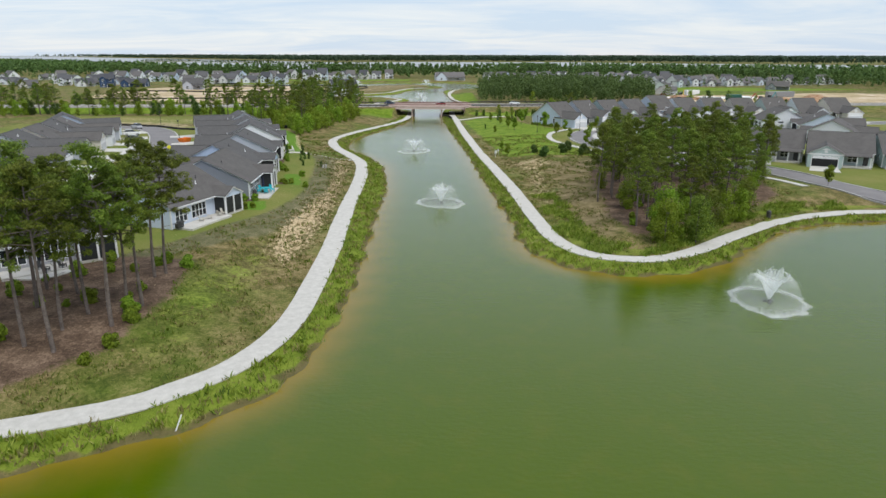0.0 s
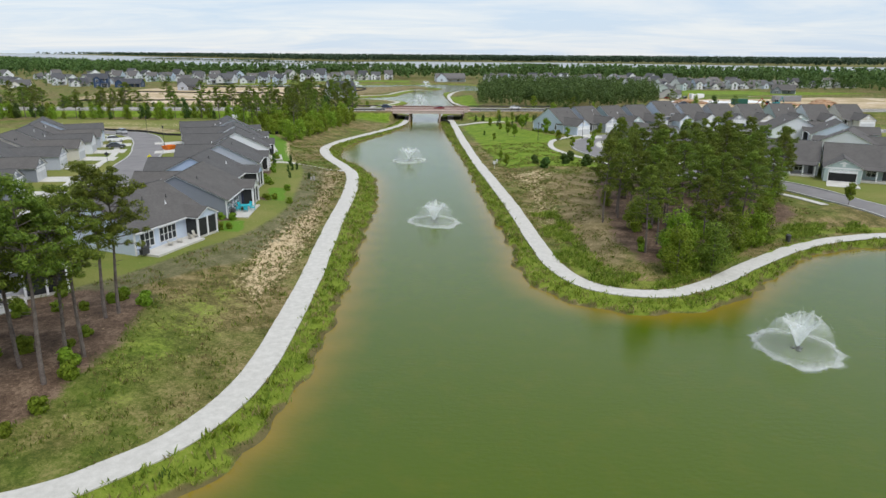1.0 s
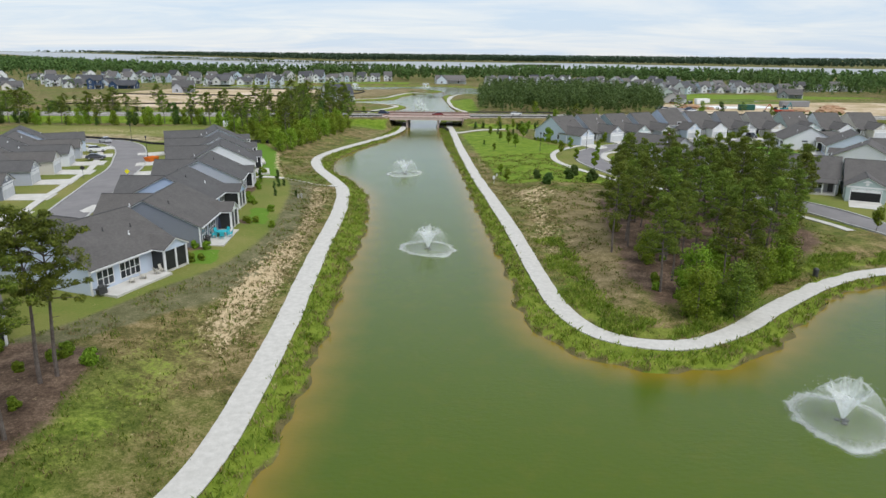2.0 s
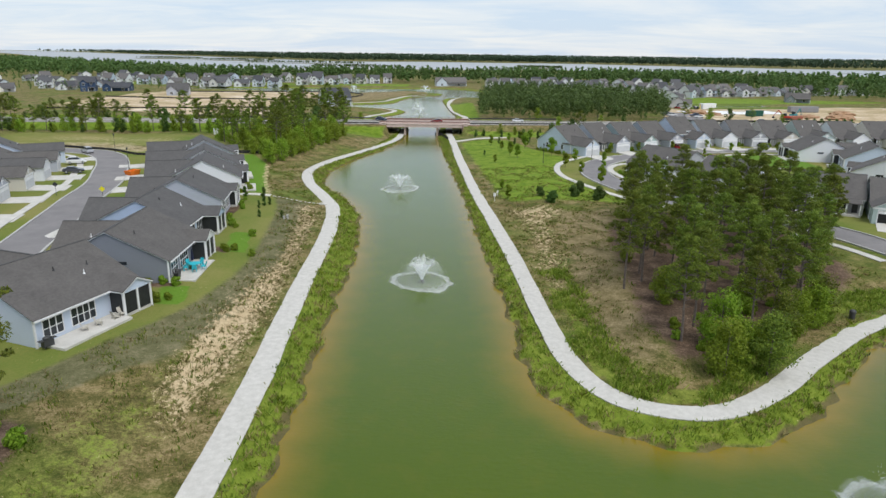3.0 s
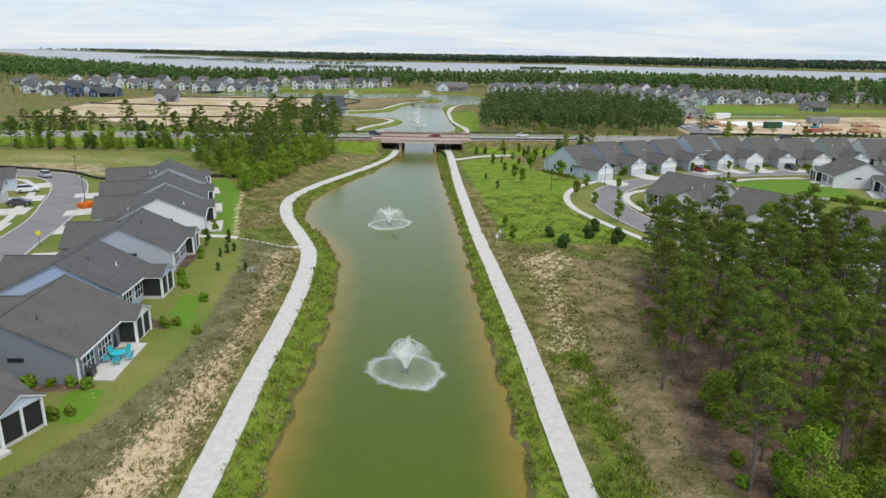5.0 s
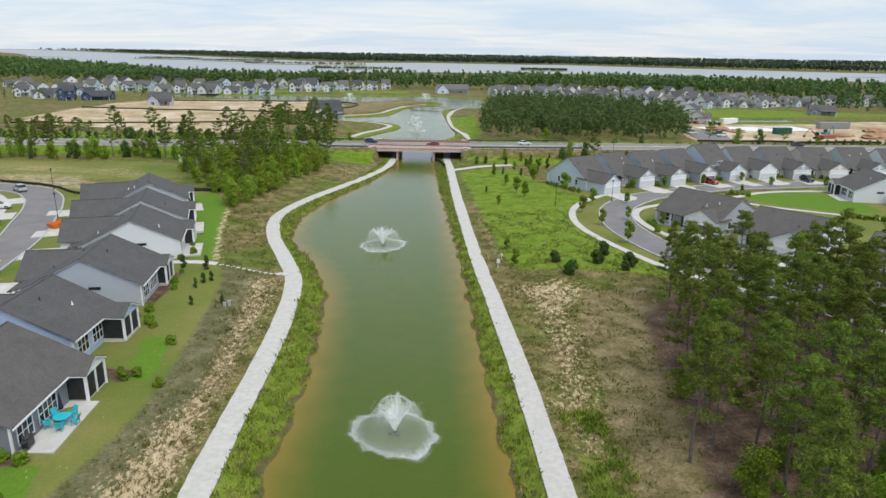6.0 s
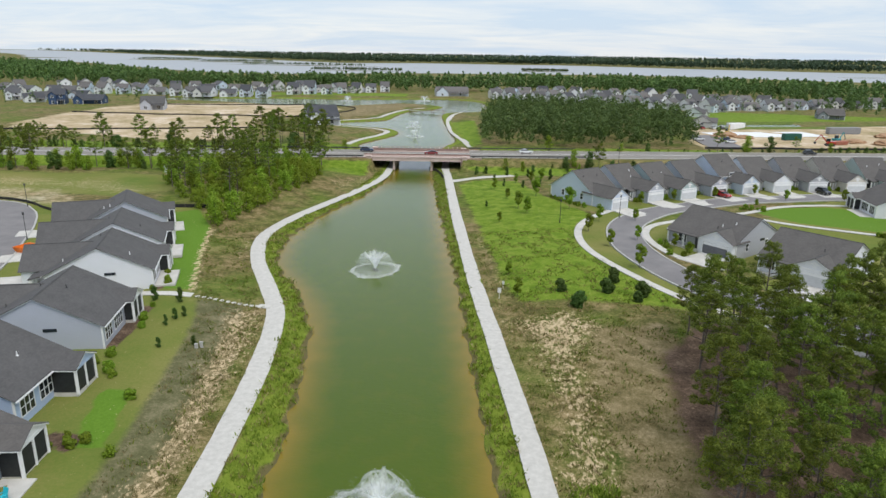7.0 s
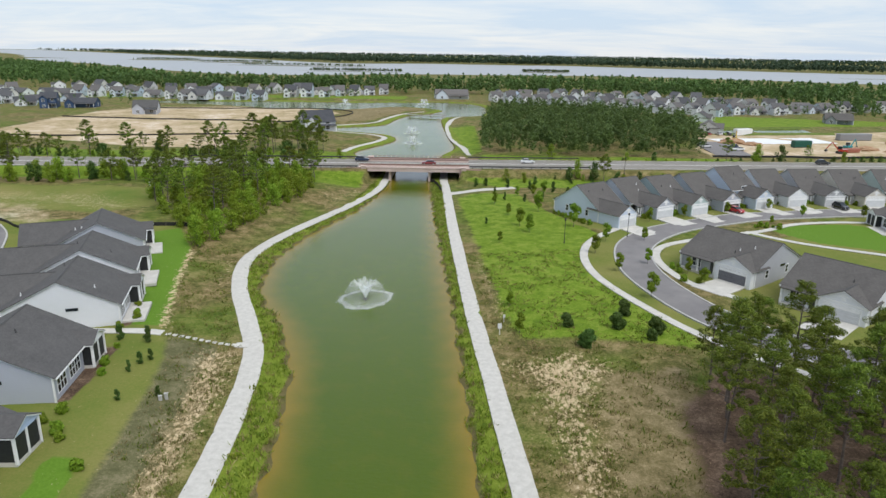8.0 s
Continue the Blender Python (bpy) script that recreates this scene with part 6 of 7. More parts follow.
near_belt = np.concatenate([scatter([(-330, 668), (-240, 672), (-60, 700), (-40, 672), (40, 676), (130, 700), (300, 616), (330, 640), (130, 740), (-60, 740), (-330, 712)], 520, 75),
                            scatter([(262, 470), (330, 400), (420, 420), (420, 620), (300, 610), (240, 600)], 240, 76), scatter([(-430, 380), (-330, 330), (-240, 330), (-220, 300), (-430, 300)], 130, 77)])
woods("woods_edge", "edge of distant woods behind the houses", near_belt, 8, 14.5, 60, 1.5, M_WOODS, 78)
lots = np.concatenate([scatter([(-420, 440), (-240, 470), (-120, 575), (-60, 610), (-60, 680), (-430, 680)], 240, 79), scatter([(30, 640), (60, 560), (170, 480), (320, 500), (320, 620), (130, 690)], 280, 80)])
woods("yard_trees", "small yard trees among distant houses", lots, 3, 8, 48, 1.3, M_WOODS, 81)
rs_ = np.random.RandomState(9)
FARSIDE = [(-3000, 4950), (-1800, 3760), (-1255, 3170), (-676, 2480), (-330, 2090), (-76, 2190), (171, 2150), (343, 2180), (605, 1960), (1000, 1720), (1800, 1520), (4000, 1800), (4300, 4900)]
fx_ = scatter(FARSIDE, 6500, 82)
edge_ = np.concatenate([scatter([(a[0], a[1]), (b[0], b[1]), (b[0] + 30, b[1] + 110), (a[0] + 30, a[1] + 110)], 330, 90 + i) for i, (a, b) in enumerate(zip(FARSIDE[1:-3], FARSIDE[2:-2]))])
woods("woods_far_shore", "dark distant forest on the far river shore", np.concatenate([fx_, edge_]), 11, 17, 14, 5.2, M_SHORE, 83)
isl = np.concatenate([scatter([(cx - rx * .75, cy - ry * .5), (cx + rx * .75, cy - ry * .5), (cx + rx * .75, cy + ry * .5), (cx - rx * .75, cy + ry * .5)], 260, 100 + i) for i, (cx, cy, rx, ry) in enumerate(ISLANDS[:5])])
woods("woods_islands", "low trees on river islands", isl, 3.5, 6.5, 18, 3.6, M_WOODS, 84)


# ---- grass ----
def grass(name, label, xy, hmin, hmax, blades, material, seed, spread=0.22):
    rs = np.random.RandomState(seed)
    n = len(xy)
    z = on_grid(HZ.reshape(XX.shape), xy[:, 0], xy[:, 1])
    base = np.repeat(np.column_stack([xy, z - 0.04]), blades, 0)
    m = n * blades
    base[:, :2] += rs.normal(size=(m, 2)) * spread
    Hb = np.repeat(rs.uniform(hmin, hmax, n), blades) * rs.uniform(0.6, 1.15, m)
    tip = rs.normal(size=(m, 2)) * 0.45
    T = np.column_stack([tip * Hb[:, None], Hb])
    a = rs.uniform(0, 6.283, m)
    side = np.column_stack([np.cos(a), np.sin(a), np.zeros(m)]) * (Hb * rs.uniform(0.10, 0.24, m))[:, None]
    V = np.stack([base - side * 0.5, base + side * 0.5, base + T * 0.6 + side, base + T], 1).reshape(-1, 3)
    return tagged(new(name, plate_mesh(name, V, material)), label, "grass", kind="stuff")


M_TUFT = leafy("olive_tufts", (0.105, 0.105, 0.028), (0.20, 0.175, 0.058), (0.32, 0.265, 0.115))


def cover_points(n, x0, x1, y0, y1, test, seed):
    rs = np.random.RandomState(seed)
    q = rs.uniform((x0, y0), (x1, y1), (n, 2))
    return q[test(q[:, 0], q[:, 1])]


DW2, DE2 = DW.reshape(XX.shape), DE.reshape(XX.shape)
G_ = {k: v.reshape(XX.shape) for k, v in COVER.items()}


def off_path(x, y):
    return (on_grid(DW2, x, y) > 1.40) & (on_grid(DE2, x, y) > 1.28)


def bank_ok(x, y):
    d = on_grid(D2, x, y)
    return (d > 0.25) & (d < 4.2) & off_path(x, y) & ~((np.abs(y - road_y(x)) < 12))


bank = cover_points(150000, -60, 80, 30, 300, bank_ok, 201)
cut_ = int(len(bank) * 0.76)
grass("bank_grass", "lush uneven green grass on the water's edge", bank[:cut_], 0.22, 0.55, 7, M_GRASSB, 202)
grass("bank_straw", "yellowed grass among the green on the water's edge", bank[cut_:], 0.25, 0.6, 7, M_GRASSD, 206)

weeds = cover_points(6500, -60, 80, 30, 290, bank_ok, 211)
cut_ = int(len(weeds) * 0.78)
grass("bank_weeds", "taller bright green weed clumps on the water's edge", weeds[:cut_], 0.3, 0.65, 16, M_LEAF, 212, 0.30)
grass("bank_rushes", "dark green rush clumps on the water's edge", weeds[cut_:], 0.25, 0.55, 14, M_DKLEAF, 213, 0.26)

verge = cover_points(9000, 12, 66, 74, 116, lambda x, y: (on_grid(D2, x, y) > 5.6) & (on_grid(D2, x, y) < 10.0) & off_path(x, y) & (np.sin(x * 0.7 + 1.3 * np.sin(y * 0.5)) > -0.4), 214)
grass("verge_grass", "tall fresh green grass along the inner side of the path", verge, 0.30, 0.70, 14, M_GRASSB, 215, 0.30)


def rough_ok(x, y):
    d = on_grid(D2, x, y)
    keep = (d > 4) & (d < 34) & off_path(x, y)
    for k in ("lawn", "sod"):
        keep &= on_grid(G_[k], x, y) < 0.4
    keep &= on_grid(G_["straw"], x, y) < 0.55
    keep &= ((np.sin(x * 0.9 + 2 * np.sin(y * 0.31)) + np.sin(y * 0.77 + 1.7 * np.sin(x * 0.43))) > -0.5)
    return keep


sandy = cover_points(6500, -25, 27, 70, 156, lambda x, y: (on_grid(G_["sand"], x, y) > 0.25) & off_path(x, y), 207)
grass("sand_tufts", "olive grass tufts standing in bare sand", sandy, 0.16, 0.36, 10, M_TUFT, 208, 0.16)
rough = cover_points(60000, -45, 62, 34, 200, rough_ok, 203)
half = len(rough) // 2
grass("dry_grass", "dry straw-coloured grass tufts on the slopes", rough[:half], 0.14, 0.34, 6, M_GRASSD, 204, 0.16)
grass("rough_grass", "short rough green grass tufts on the slopes", rough[half:], 0.16, 0.44, 6, M_ROUGH, 205, 0.18)


# ---- fountains ----
def spray_material(name, lo, hi, rings):
    m, N, Lk, B = mat_base(name)
    at = N.new("ShaderNodeAttribute"); at.attribute_name = "dens"
    f1 = noise_fac(N, Lk, 1.6, 5, 0.7, (1, 1, rings))
    f2 = noise_fac(N, Lk, 14.0, 3, 0.6, (1, 1, 0.35))
    f = mathn(N, Lk, "MULTIPLY_ADD", f1, 0.6, mathn(N, Lk, "MULTIPLY", f2, 0.4))
    al = mathn(N, Lk, "MULTIPLY", at.outputs["Fac"], mathn(N, Lk, "MULTIPLY_ADD", mathn(N, Lk, "SUBTRACT", f, lo), hi, 0.15), clamp=True)
    B.inputs["Base Color"].default_value = (0.93, 0.95, 0.95, 1)
    B.inputs["Roughness"].default_value = 0.7
    tr = N.new("ShaderNodeBsdfTransparent")
    tl = N.new("ShaderNodeBsdfTranslucent"); tl.inputs["Color"].default_value = (0.93, 0.95, 0.95, 1)
    mx0 = N.new("ShaderNodeMixShader"); mx0.inputs[0].default_value = 0.45
    Lk.new(B.outputs[0], mx0.inputs[1]); Lk.new(tl.outputs[0], mx0.inputs[2])
    mx = N.new("ShaderNodeMixShader")
    Lk.new(al, mx.inputs[0]); Lk.new(tr.outputs[0], mx.inputs[1]); Lk.new(mx0.outputs[0], mx.inputs[2])
    Lk.new(mx.outputs[0], N["Material Output"].inputs[0])
    return m


M_SPRAY = spray_material("water_spray", 0.25, 2.2, 0.4)
M_MIST = spray_material("water_mist", 0.05, 1.7, 0.4)


def revolve(name, prof, material, parent, seg=72, wob=0.0, jag=0.0, seed=1, label=""):
    """A sheet of water: radius, height and density along the profile, turned round the nozzle, with a torn end."""
    rs = np.random.RandomState(seed)
    ph = rs.uniform(0, 6.28, 4)
    ang = np.linspace(0, 2 * math.pi, seg, endpoint=False)
    w = 1 + wob * (np.sin(2 * ang + ph[0]) * 0.5 + np.sin(3 * ang + ph[1]) * 0.3 + np.sin(7 * ang + ph[2]) * 0.12)
    tear = jag * (0.5 * np.sin(5 * ang + ph[3]) + 0.5 * np.sin(9 * ang + ph[1]) + rs.uniform(-0.7, 0.7, seg))
    V, F, Dn = [], [], []
    for i, (r, z, dn) in enumerate(prof):
        e = (i / (len(prof) - 1)) ** 2
        for a, q, tq in zip(ang, w, tear):
            k = 1 + (q - 1) * min(1, r / 2) + 0.5 * tq * e
            V.append((r * k * math.cos(a), r * k * math.sin(a), max(0.02, z * (1 + (q - 1) * 0.6 + (tq * e if z > 1 else 0)))))
            Dn.append(dn * (1 + (q - 1) * 1.2))
    for i in range(len(prof) - 1):
        for j in range(seg):
            F.append((i * seg + j, i * seg + (j + 1) % seg, (i + 1) * seg + (j + 1) % seg, (i + 1) * seg + j))
    me = bpy.data.meshes.new(name)
    me.from_pydata(V, [], F)
    put_attr(me, "dens", Dn)
    me.materials.append(material)
    me.polygons.foreach_set("use_smooth", [True] * len(F))
    ob = new(name, me)
    ob.parent = parent
    if label:
        tagged(ob, label)
    return ob


def build_fountain(seed):
    f = thing("fountain", pose(0, 0, 0), "floating pond fountain throwing a white V-shaped spray", "fountain", "pond fountains")
    bm = bmesh.new()
    for k in range(3):
        a = k * 2.094
        blob(bm, (0.42 * math.cos(a), 0.42 * math.sin(a), 0.03), (0.30, 0.30, 0.12), k, 2, 0.03)
    part("float", bm, M_DARKTRIM, f, "dark floats", smooth=True)
    bm = bmesh.new(); tube(bm, (0, 0, -0.1), (0, 0, 0.28), 0.13, 0.08, 10); tube(bm, (0, 0, 0.28), (0, 0, 0.34), 0.16, 0.16, 10); part("nozzle", bm, M_DARKTRIM, f)
    steps_ = [i / 15 for i in range(16)]
    revolve("jet_cone", [(0.10 + 1.75 * t, 0.30 + 3.0 * (1 - (1 - t) ** 1.4), 1.3 * (1 - t) ** 0.8 + 0.28) for t in steps_], M_SPRAY, f, wob=0.14, jag=0.16, seed=seed, label="dense white rising water cone")
    revolve("inner_jet", [(0.05 + 0.75 * t, 0.30 + 3.2 * (1 - (1 - t) ** 1.3), 0.45 * (1 - t) + 0.10) for t in steps_], M_SPRAY, f, wob=0.2, jag=0.22, seed=seed + 3, label="white middle jet with a torn top")
    revolve("falling_veil", [(1.7 + 2.0 * t ** 0.8, 3.25 * (1 - t ** 1.9) + 0.05, 0.26 * (1 - t) ** 1.1 + 0.07) for t in steps_], M_MIST, f, wob=0.16, jag=0.05, seed=seed, label="thin veil of falling water")
    revolve("low_skirt", [(0.25 + 4.35 * t, 0.34 + 3.9 * t * (1 - t) ** 1.15 * 0.95 - 0.30 * t, 0.03 + 0.36 * t ** 3) for t in steps_], M_MIST, f, wob=0.16, jag=0.16, seed=seed + 1, label="low wide skirt of white water")
    revolve("foam_ring", [(3.3, 0.03, 0.0), (3.9, 0.05, 0.22), (4.3, 0.10, 0.62), (4.6, 0.05, 0.25), (5.1, 0.03, 0.0)], M_MIST, f, wob=0.18, jag=0.18, seed=seed + 1, label="white foam where the water lands")
    # splashing drops
    rs = np.random.RandomState(seed)
    n = 160
    a = rs.uniform(0, 6.283, n); t = rs.uniform(0, 1, n)
    r = 2.05 + 2.2 * t ** 0.85 + rs.normal(size=n) * 0.16
    C = np.column_stack([np.cos(a) * r, np.sin(a) * r, np.maximum(0.04, 3.4 * (1 - t ** 1.75) + rs.normal(size=n) * 0.12)])
    V = quad_leaves(C, rs.normal(size=(n, 3)), 0.09, 0.05, rs)
    o = new("fine_spray", plate_mesh("fine_spray", V, M_TRIM)); o.parent = f
    tagged(o, kind="stuff")
    return f


F_ = build_fountain(5)
F_.matrix_basis = pose(34.3, 65.5, 0.0, 0, 0, 20) @ Matrix.Diagonal((0.88, 0.88, 0.9, 1))
for k, (x, y, s) in enumerate(((-0.3, 113.1, 0.88), (-7.6, 176.5, 0.9), (-10.5, 364, 0.85), (-13, 401, 0.85), (-71, 569, 1.0), (-14.4, 581, 1.0))):
    c_ = copy_thing(F_, pose(0, 0, 0))
    c_.matrix_basis = Matrix.Translation((x, y, 0)) @ pose(0, 0, 0, 0, 0, 70 + 95 * k) @ Matrix.Diagonal((s, s, s, 1))


# ---- vehicles ----
def car_paint(name, col):
    m, N, Lk, B = mat_base(name)
    f = noise_fac(N, Lk, 3, 3)
    Lk.new(mixc(N, Lk, mathn(N, Lk, "MULTIPLY", f, 0.2), col, tuple(v * 0.7 for v in col)), B.inputs["Base Color"])
    B.inputs["Roughness"].default_value = 0.25
    B.inputs["Coat Weight"].default_value = 0.6
    return m


M_TYRE = simple("tyre_rubber", (0.012, 0.012, 0.012), (0.03, 0.03, 0.03), 6, 0.85)
M_RIM = simple("wheel_alloy", (0.35, 0.35, 0.36), (0.5, 0.5, 0.5), 6, 0.35, metal=0.8)


def build_car(label, x, y, z, rz, col, suv=False):
    c = thing("car", pose(x, y, z, 0, 0, rz), label, "car", "cars")
    pm = car_paint("car_paint", col)
    h = 0.25 if suv else 0.0
    sec = [(-2.25, 0.45, 0.70, .72), (-2.15, 0.35, 0.95 + h * .6, .84), (-1.2, 0.30, 1.0 + h * .6, .88), (0.9, 0.30, 0.98 + h * .4, .88), (1.9, 0.33, 0.86 + h * .3, .84), (2.25, 0.42, 0.66, .70)]
    def loft(bm, rows):
        rings = []
        for X, z0, z1, w in rows:
            rings.append([bm.verts.new((X, yy, zz)) for yy, zz in ((-w, z0), (w, z0), (w * 1.02, (z0 + z1) / 2), (w * 0.93, z1), (-w * 0.93, z1), (-w * 1.02, (z0 + z1) / 2))])
        for a, b in zip(rings[:-1], rings[1:]):
            for i in range(6):
                bm.faces.new((a[i], a[(i + 1) % 6], b[(i + 1) % 6], b[i]))
        bm.faces.new(rings[0][::-1]); bm.faces.new(rings[-1])
        bmesh.ops.recalc_face_normals(bm, faces=bm.faces)
    bm = bmesh.new(); loft(bm, sec); part("body", bm, pm, c)
    bm = bmesh.new(); loft(bm, [(-1.95 if suv else -1.75, 0.9 + h * .5, 1.0 + h * .6, .80), (-1.55 if suv else -1.1, 0.9 + h * .5, 1.42 + h, .70), (0.1, 0.9 + h * .4, 1.44 + h, .70), (1.0, 0.9 + h * .3, 1.0 + h * .4, .78)]); part("cabin_glass", bm, M_PANE, c)
    bm = bmesh.new(); loft(bm, [(-1.6 if suv else -1.15, 1.40 + h, 1.45 + h, .68), (0.15, 1.42 + h, 1.48 + h, .68)]); part("roof_panel", bm, pm, c)
    for X in (-1.4, 1.4):
        for s in (-1, 1):
            bm = bmesh.new(); tube(bm, (X, s * 0.70, 0.33), (X, s * 0.90, 0.33), 0.33, 0.33, 16); w = part("wheel", bm, M_TYRE, c)
            bm = bmesh.new(); tube(bm, (X, s * 0.89, 0.33), (X, s * 0.915, 0.33), 0.2, 0.2, 12); part("rim", bm, M_RIM, w)
    for s in (-1, 1):
        bm = bmesh.new(); box(bm, 2.12, 2.24, s * 0.52 - 0.14, s * 0.52 + 0.14, 0.60, 0.72); part("headlight", bm, M_TRIM, c)
    return c


build_car("dark navy car on the main road", -22.5, road_y(-22.5) + 3.6, 4.19, 3, (0.01, 0.02, 0.05), True)
build_car("dark red car crossing the bridge", -1.0, road_y(-1) - 2.2, 4.19, 183, (0.20, 0.02, 0.02))
build_car("white car on the main road", 30.6, road_y(30) + 1.9, 4.19, 3, (0.7, 0.7, 0.7))
build_car("black car on the main road", 129, road_y(129) + 3.4, 4.19, 3, (0.015, 0.015, 0.015), True)
build_car("red car parked in a driveway", 75.2, 234.6, ground_z(75.2, 234.6) + 0.12, -66, (0.35, 0.02, 0.02))
build_car("black car parked in a driveway", 103.8, 240.4, ground_z(103.8, 240.4) + 0.12, -80, (0.012, 0.012, 0.014), True)
build_car("dark car parked in a driveway", -81.6, 176.6, ground_z(-81.6, 176.6) + 0.15, 22, (0.03, 0.03, 0.035))
build_car("silver van parked on the west street", -94.5, 207.2, ground_z(-94.5, 207.2) + 0.02, 140, (0.4, 0.4, 0.42), True)
build_car("white pickup parked in a driveway", -88.2, 190.0, ground_z(-88.2, 190.0) + 0.15, 28, (0.7, 0.7, 0.7), True)


# ---- posts, signs, patio things ----
def post_sign(name, label, cat, x, y, h, col, w, hh, rz=0, diamond=False):
    t = thing(name, pose(x, y, ground_z(x, y), 0, 0, rz), label, cat)
    bm = bmesh.new(); tube(bm, (0, 0, -0.3), (0, 0, h), 0.045, 0.04, 7); part("post", bm, M_DARKTRIM if diamond else M_TRIM, t)
    bm = bmesh.new()
    box(bm, -w / 2, w / 2, -0.05, -0.02, -hh / 2, hh / 2)
    if diamond:
        bmesh.ops.rotate(bm, cent=(0, 0, 0), matrix=Matrix.Rotation(radians(45), 3, "Y"), verts=bm.verts)
    bmesh.ops.translate(bm, vec=(0, 0, h), verts=bm.verts)
    part("panel", bm, simple(name + "_paint", tuple(v * 0.85 for v in col), col, 2, 0.5), t)
    return t


post_sign("warning_sign", "small yellow diamond road sign on a post", "road sign", -61.3, 149.2, 2.2, (0.75, 0.68, 0.02), 0.75, 0.75, 10, True)
post_sign("notice_sign", "small white notice box on a post beside the path", "sign", 12.9, 162, 1.3, (0.75, 0.75, 0.75), 0.55, 0.75, 0)
post_sign("notice_sign", "small white notice board beside the sandy bank", "sign", 13.8, 166, 1.1, (0.7, 0.7, 0.7), 0.35, 0.5, 0)

post_sign("warning_sign", "dark back of a diamond road sign on a post", "road sign", -72.6, 153.6, 2.2, (0.03, 0.03, 0.03), 0.75, 0.75, 10, True)


def street_lamp(x, y, h=4.6):
    t = thing("street_lamp", pose(x, y, ground_z(x, y)), "slim black street lamp post", "street lamp", "street lamps")
    bm = bmesh.new(); tube(bm, (0, 0, -0.3), (0, 0, h), 0.07, 0.05, 8); tube(bm, (0, 0, 0), (0, 0, 0.5), 0.14, 0.10, 8); part("pole", bm, M_DARKTRIM, t)
    bm = bmesh.new(); blob(bm, (0, 0, h + 0.25), (0.20, 0.20, 0.28), 2, 2, 0.02); box(bm, -0.25, 0.25, -0.05, 0.05, h + 0.48, h + 0.54); part("lantern", bm, M_DARKTRIM, t)


for x, y in ((43.1, 211.5), (-72.2, 183.4), (-87.5, 208.6), (58.6, 277), (28.8, 205)):
    street_lamp(x, y)

bin_ = thing("litter_bin", pose(50.5, 100.2, ground_z(50.5, 100.2)), "dark litter bin beside the gravel path", "litter bin")
bm = bmesh.new(); tube(bm, (0, 0, -0.1), (0, 0, 0.95), 0.32, 0.36, 12); part("body", bm, M_DARKTRIM, bin_)
bm = bmesh.new(); tube(bm, (0, 0, 0.95), (0, 0, 1.12), 0.38, 0.2, 12); part("lid", bm, M_DARKTRIM, bin_)
steps = thing("stepping_path", pose(0, 0, 0), "row of pale stepping slabs across rough grass", "stepping stones", kind="structure")
for k in range(11):
    x = -31.2 + k * 0.86
    z = ground_z(x, 156.9)
    bm = bmesh.new(); box(bm, x - 0.30, x + 0.30, 156.55, 157.2, z - 0.1, z + 0.06); part("stepping_slab", bm, M_CONC, steps)
pad = tagged(finish("path_pad", (lambda b: (box(b, -22.4, -20.6, 156.2, 157.6, 0.4, ground_z(-21, 157) + 0.10), b)[1])(bmesh.new()), M_CONC), "small white concrete pad at the path", "concrete pad", kind="structure")
pipe = thing("marker_pipe", pose(-18.3, 40.2, 0.1, 0, 25, 40), "thin white plastic pipe leaning in the shallows", "pipe")
bm = bmesh.new(); tube(bm, (0, 0, -0.3), (0, 0, 1.2), 0.05, 0.05, 8); part("tube", bm, M_TRIM, pipe)

M_TURQ = simple("turquoise_paint", (0.02, 0.38, 0.46), (0.04, 0.50, 0.58), 2, 0.5)
M_BEIGE = simple("pale_plastic", (0.45, 0.42, 0.36), (0.58, 0.55, 0.48), 2, 0.6)
M_NAVYC = simple("navy_cloth", (0.008, 0.010, 0.03), (0.016, 0.02, 0.05), 2, 0.8)


def patio_chair(x, y, z, rz, mat, label, group):
    c = thing("patio_chair", pose(x, y, z, 0, 0, rz), label, "chair", group)
    bm = bmesh.new(); box(bm, -0.28, 0.28, -0.28, 0.28, 0.36, 0.42); part("seat", bm, mat, c)
    bm = bmesh.new(); slab(bm, [(-0.28, 0.26, 0.42), (0.28, 0.26, 0.42), (0.26, 0.46, 1.0), (-0.26, 0.46, 1.0)], 0.05); part("backrest", bm, mat, c)
    for sx in (-0.26, 0.26):
        for sy in (-0.24, 0.24):
            bm = bmesh.new(); box(bm, sx - 0.03, sx + 0.03, sy - 0.03, sy + 0.03, 0, 0.6 if sy < 0 else 0.4); part("leg", bm, mat, c)
        bm = bmesh.new(); box(bm, sx - 0.05, sx + 0.05, -0.3, 0.3, 0.58, 0.62); part("armrest", bm, mat, c)


PZ = ground_z(-30, 109) + 0.13
tb = thing("patio_table", pose(-29.6, 109.3, PZ), "turquoise round patio table", "table")
bm = bmesh.new(); tube(bm, (0, 0, 0.70), (0, 0, 0.74), 0.75, 0.75, 20); part("tabletop", bm, M_TURQ, tb)
bm = bmesh.new(); tube(bm, (0, 0, 0), (0, 0, 0.70), 0.25, 0.07, 10); part("pedestal", bm, M_TURQ, tb)
for k in range(5):
    a = k * 1.2566
    patio_chair(-29.6 + 1.15 * math.cos(a), 109.3 + 1.15 * math.sin(a), PZ, math.degrees(a) - 90, M_TURQ, "turquoise patio chair at the round table", "turquoise chairs")
um = thing("patio_umbrella", pose(-30.2, 110.3, PZ), "closed navy patio umbrella on a pole", "umbrella")
bm = bmesh.new(); tube(bm, (0, 0, 0), (0, 0, 2.5), 0.03, 0.03, 8); part("pole", bm, M_DARKTRIM, um)
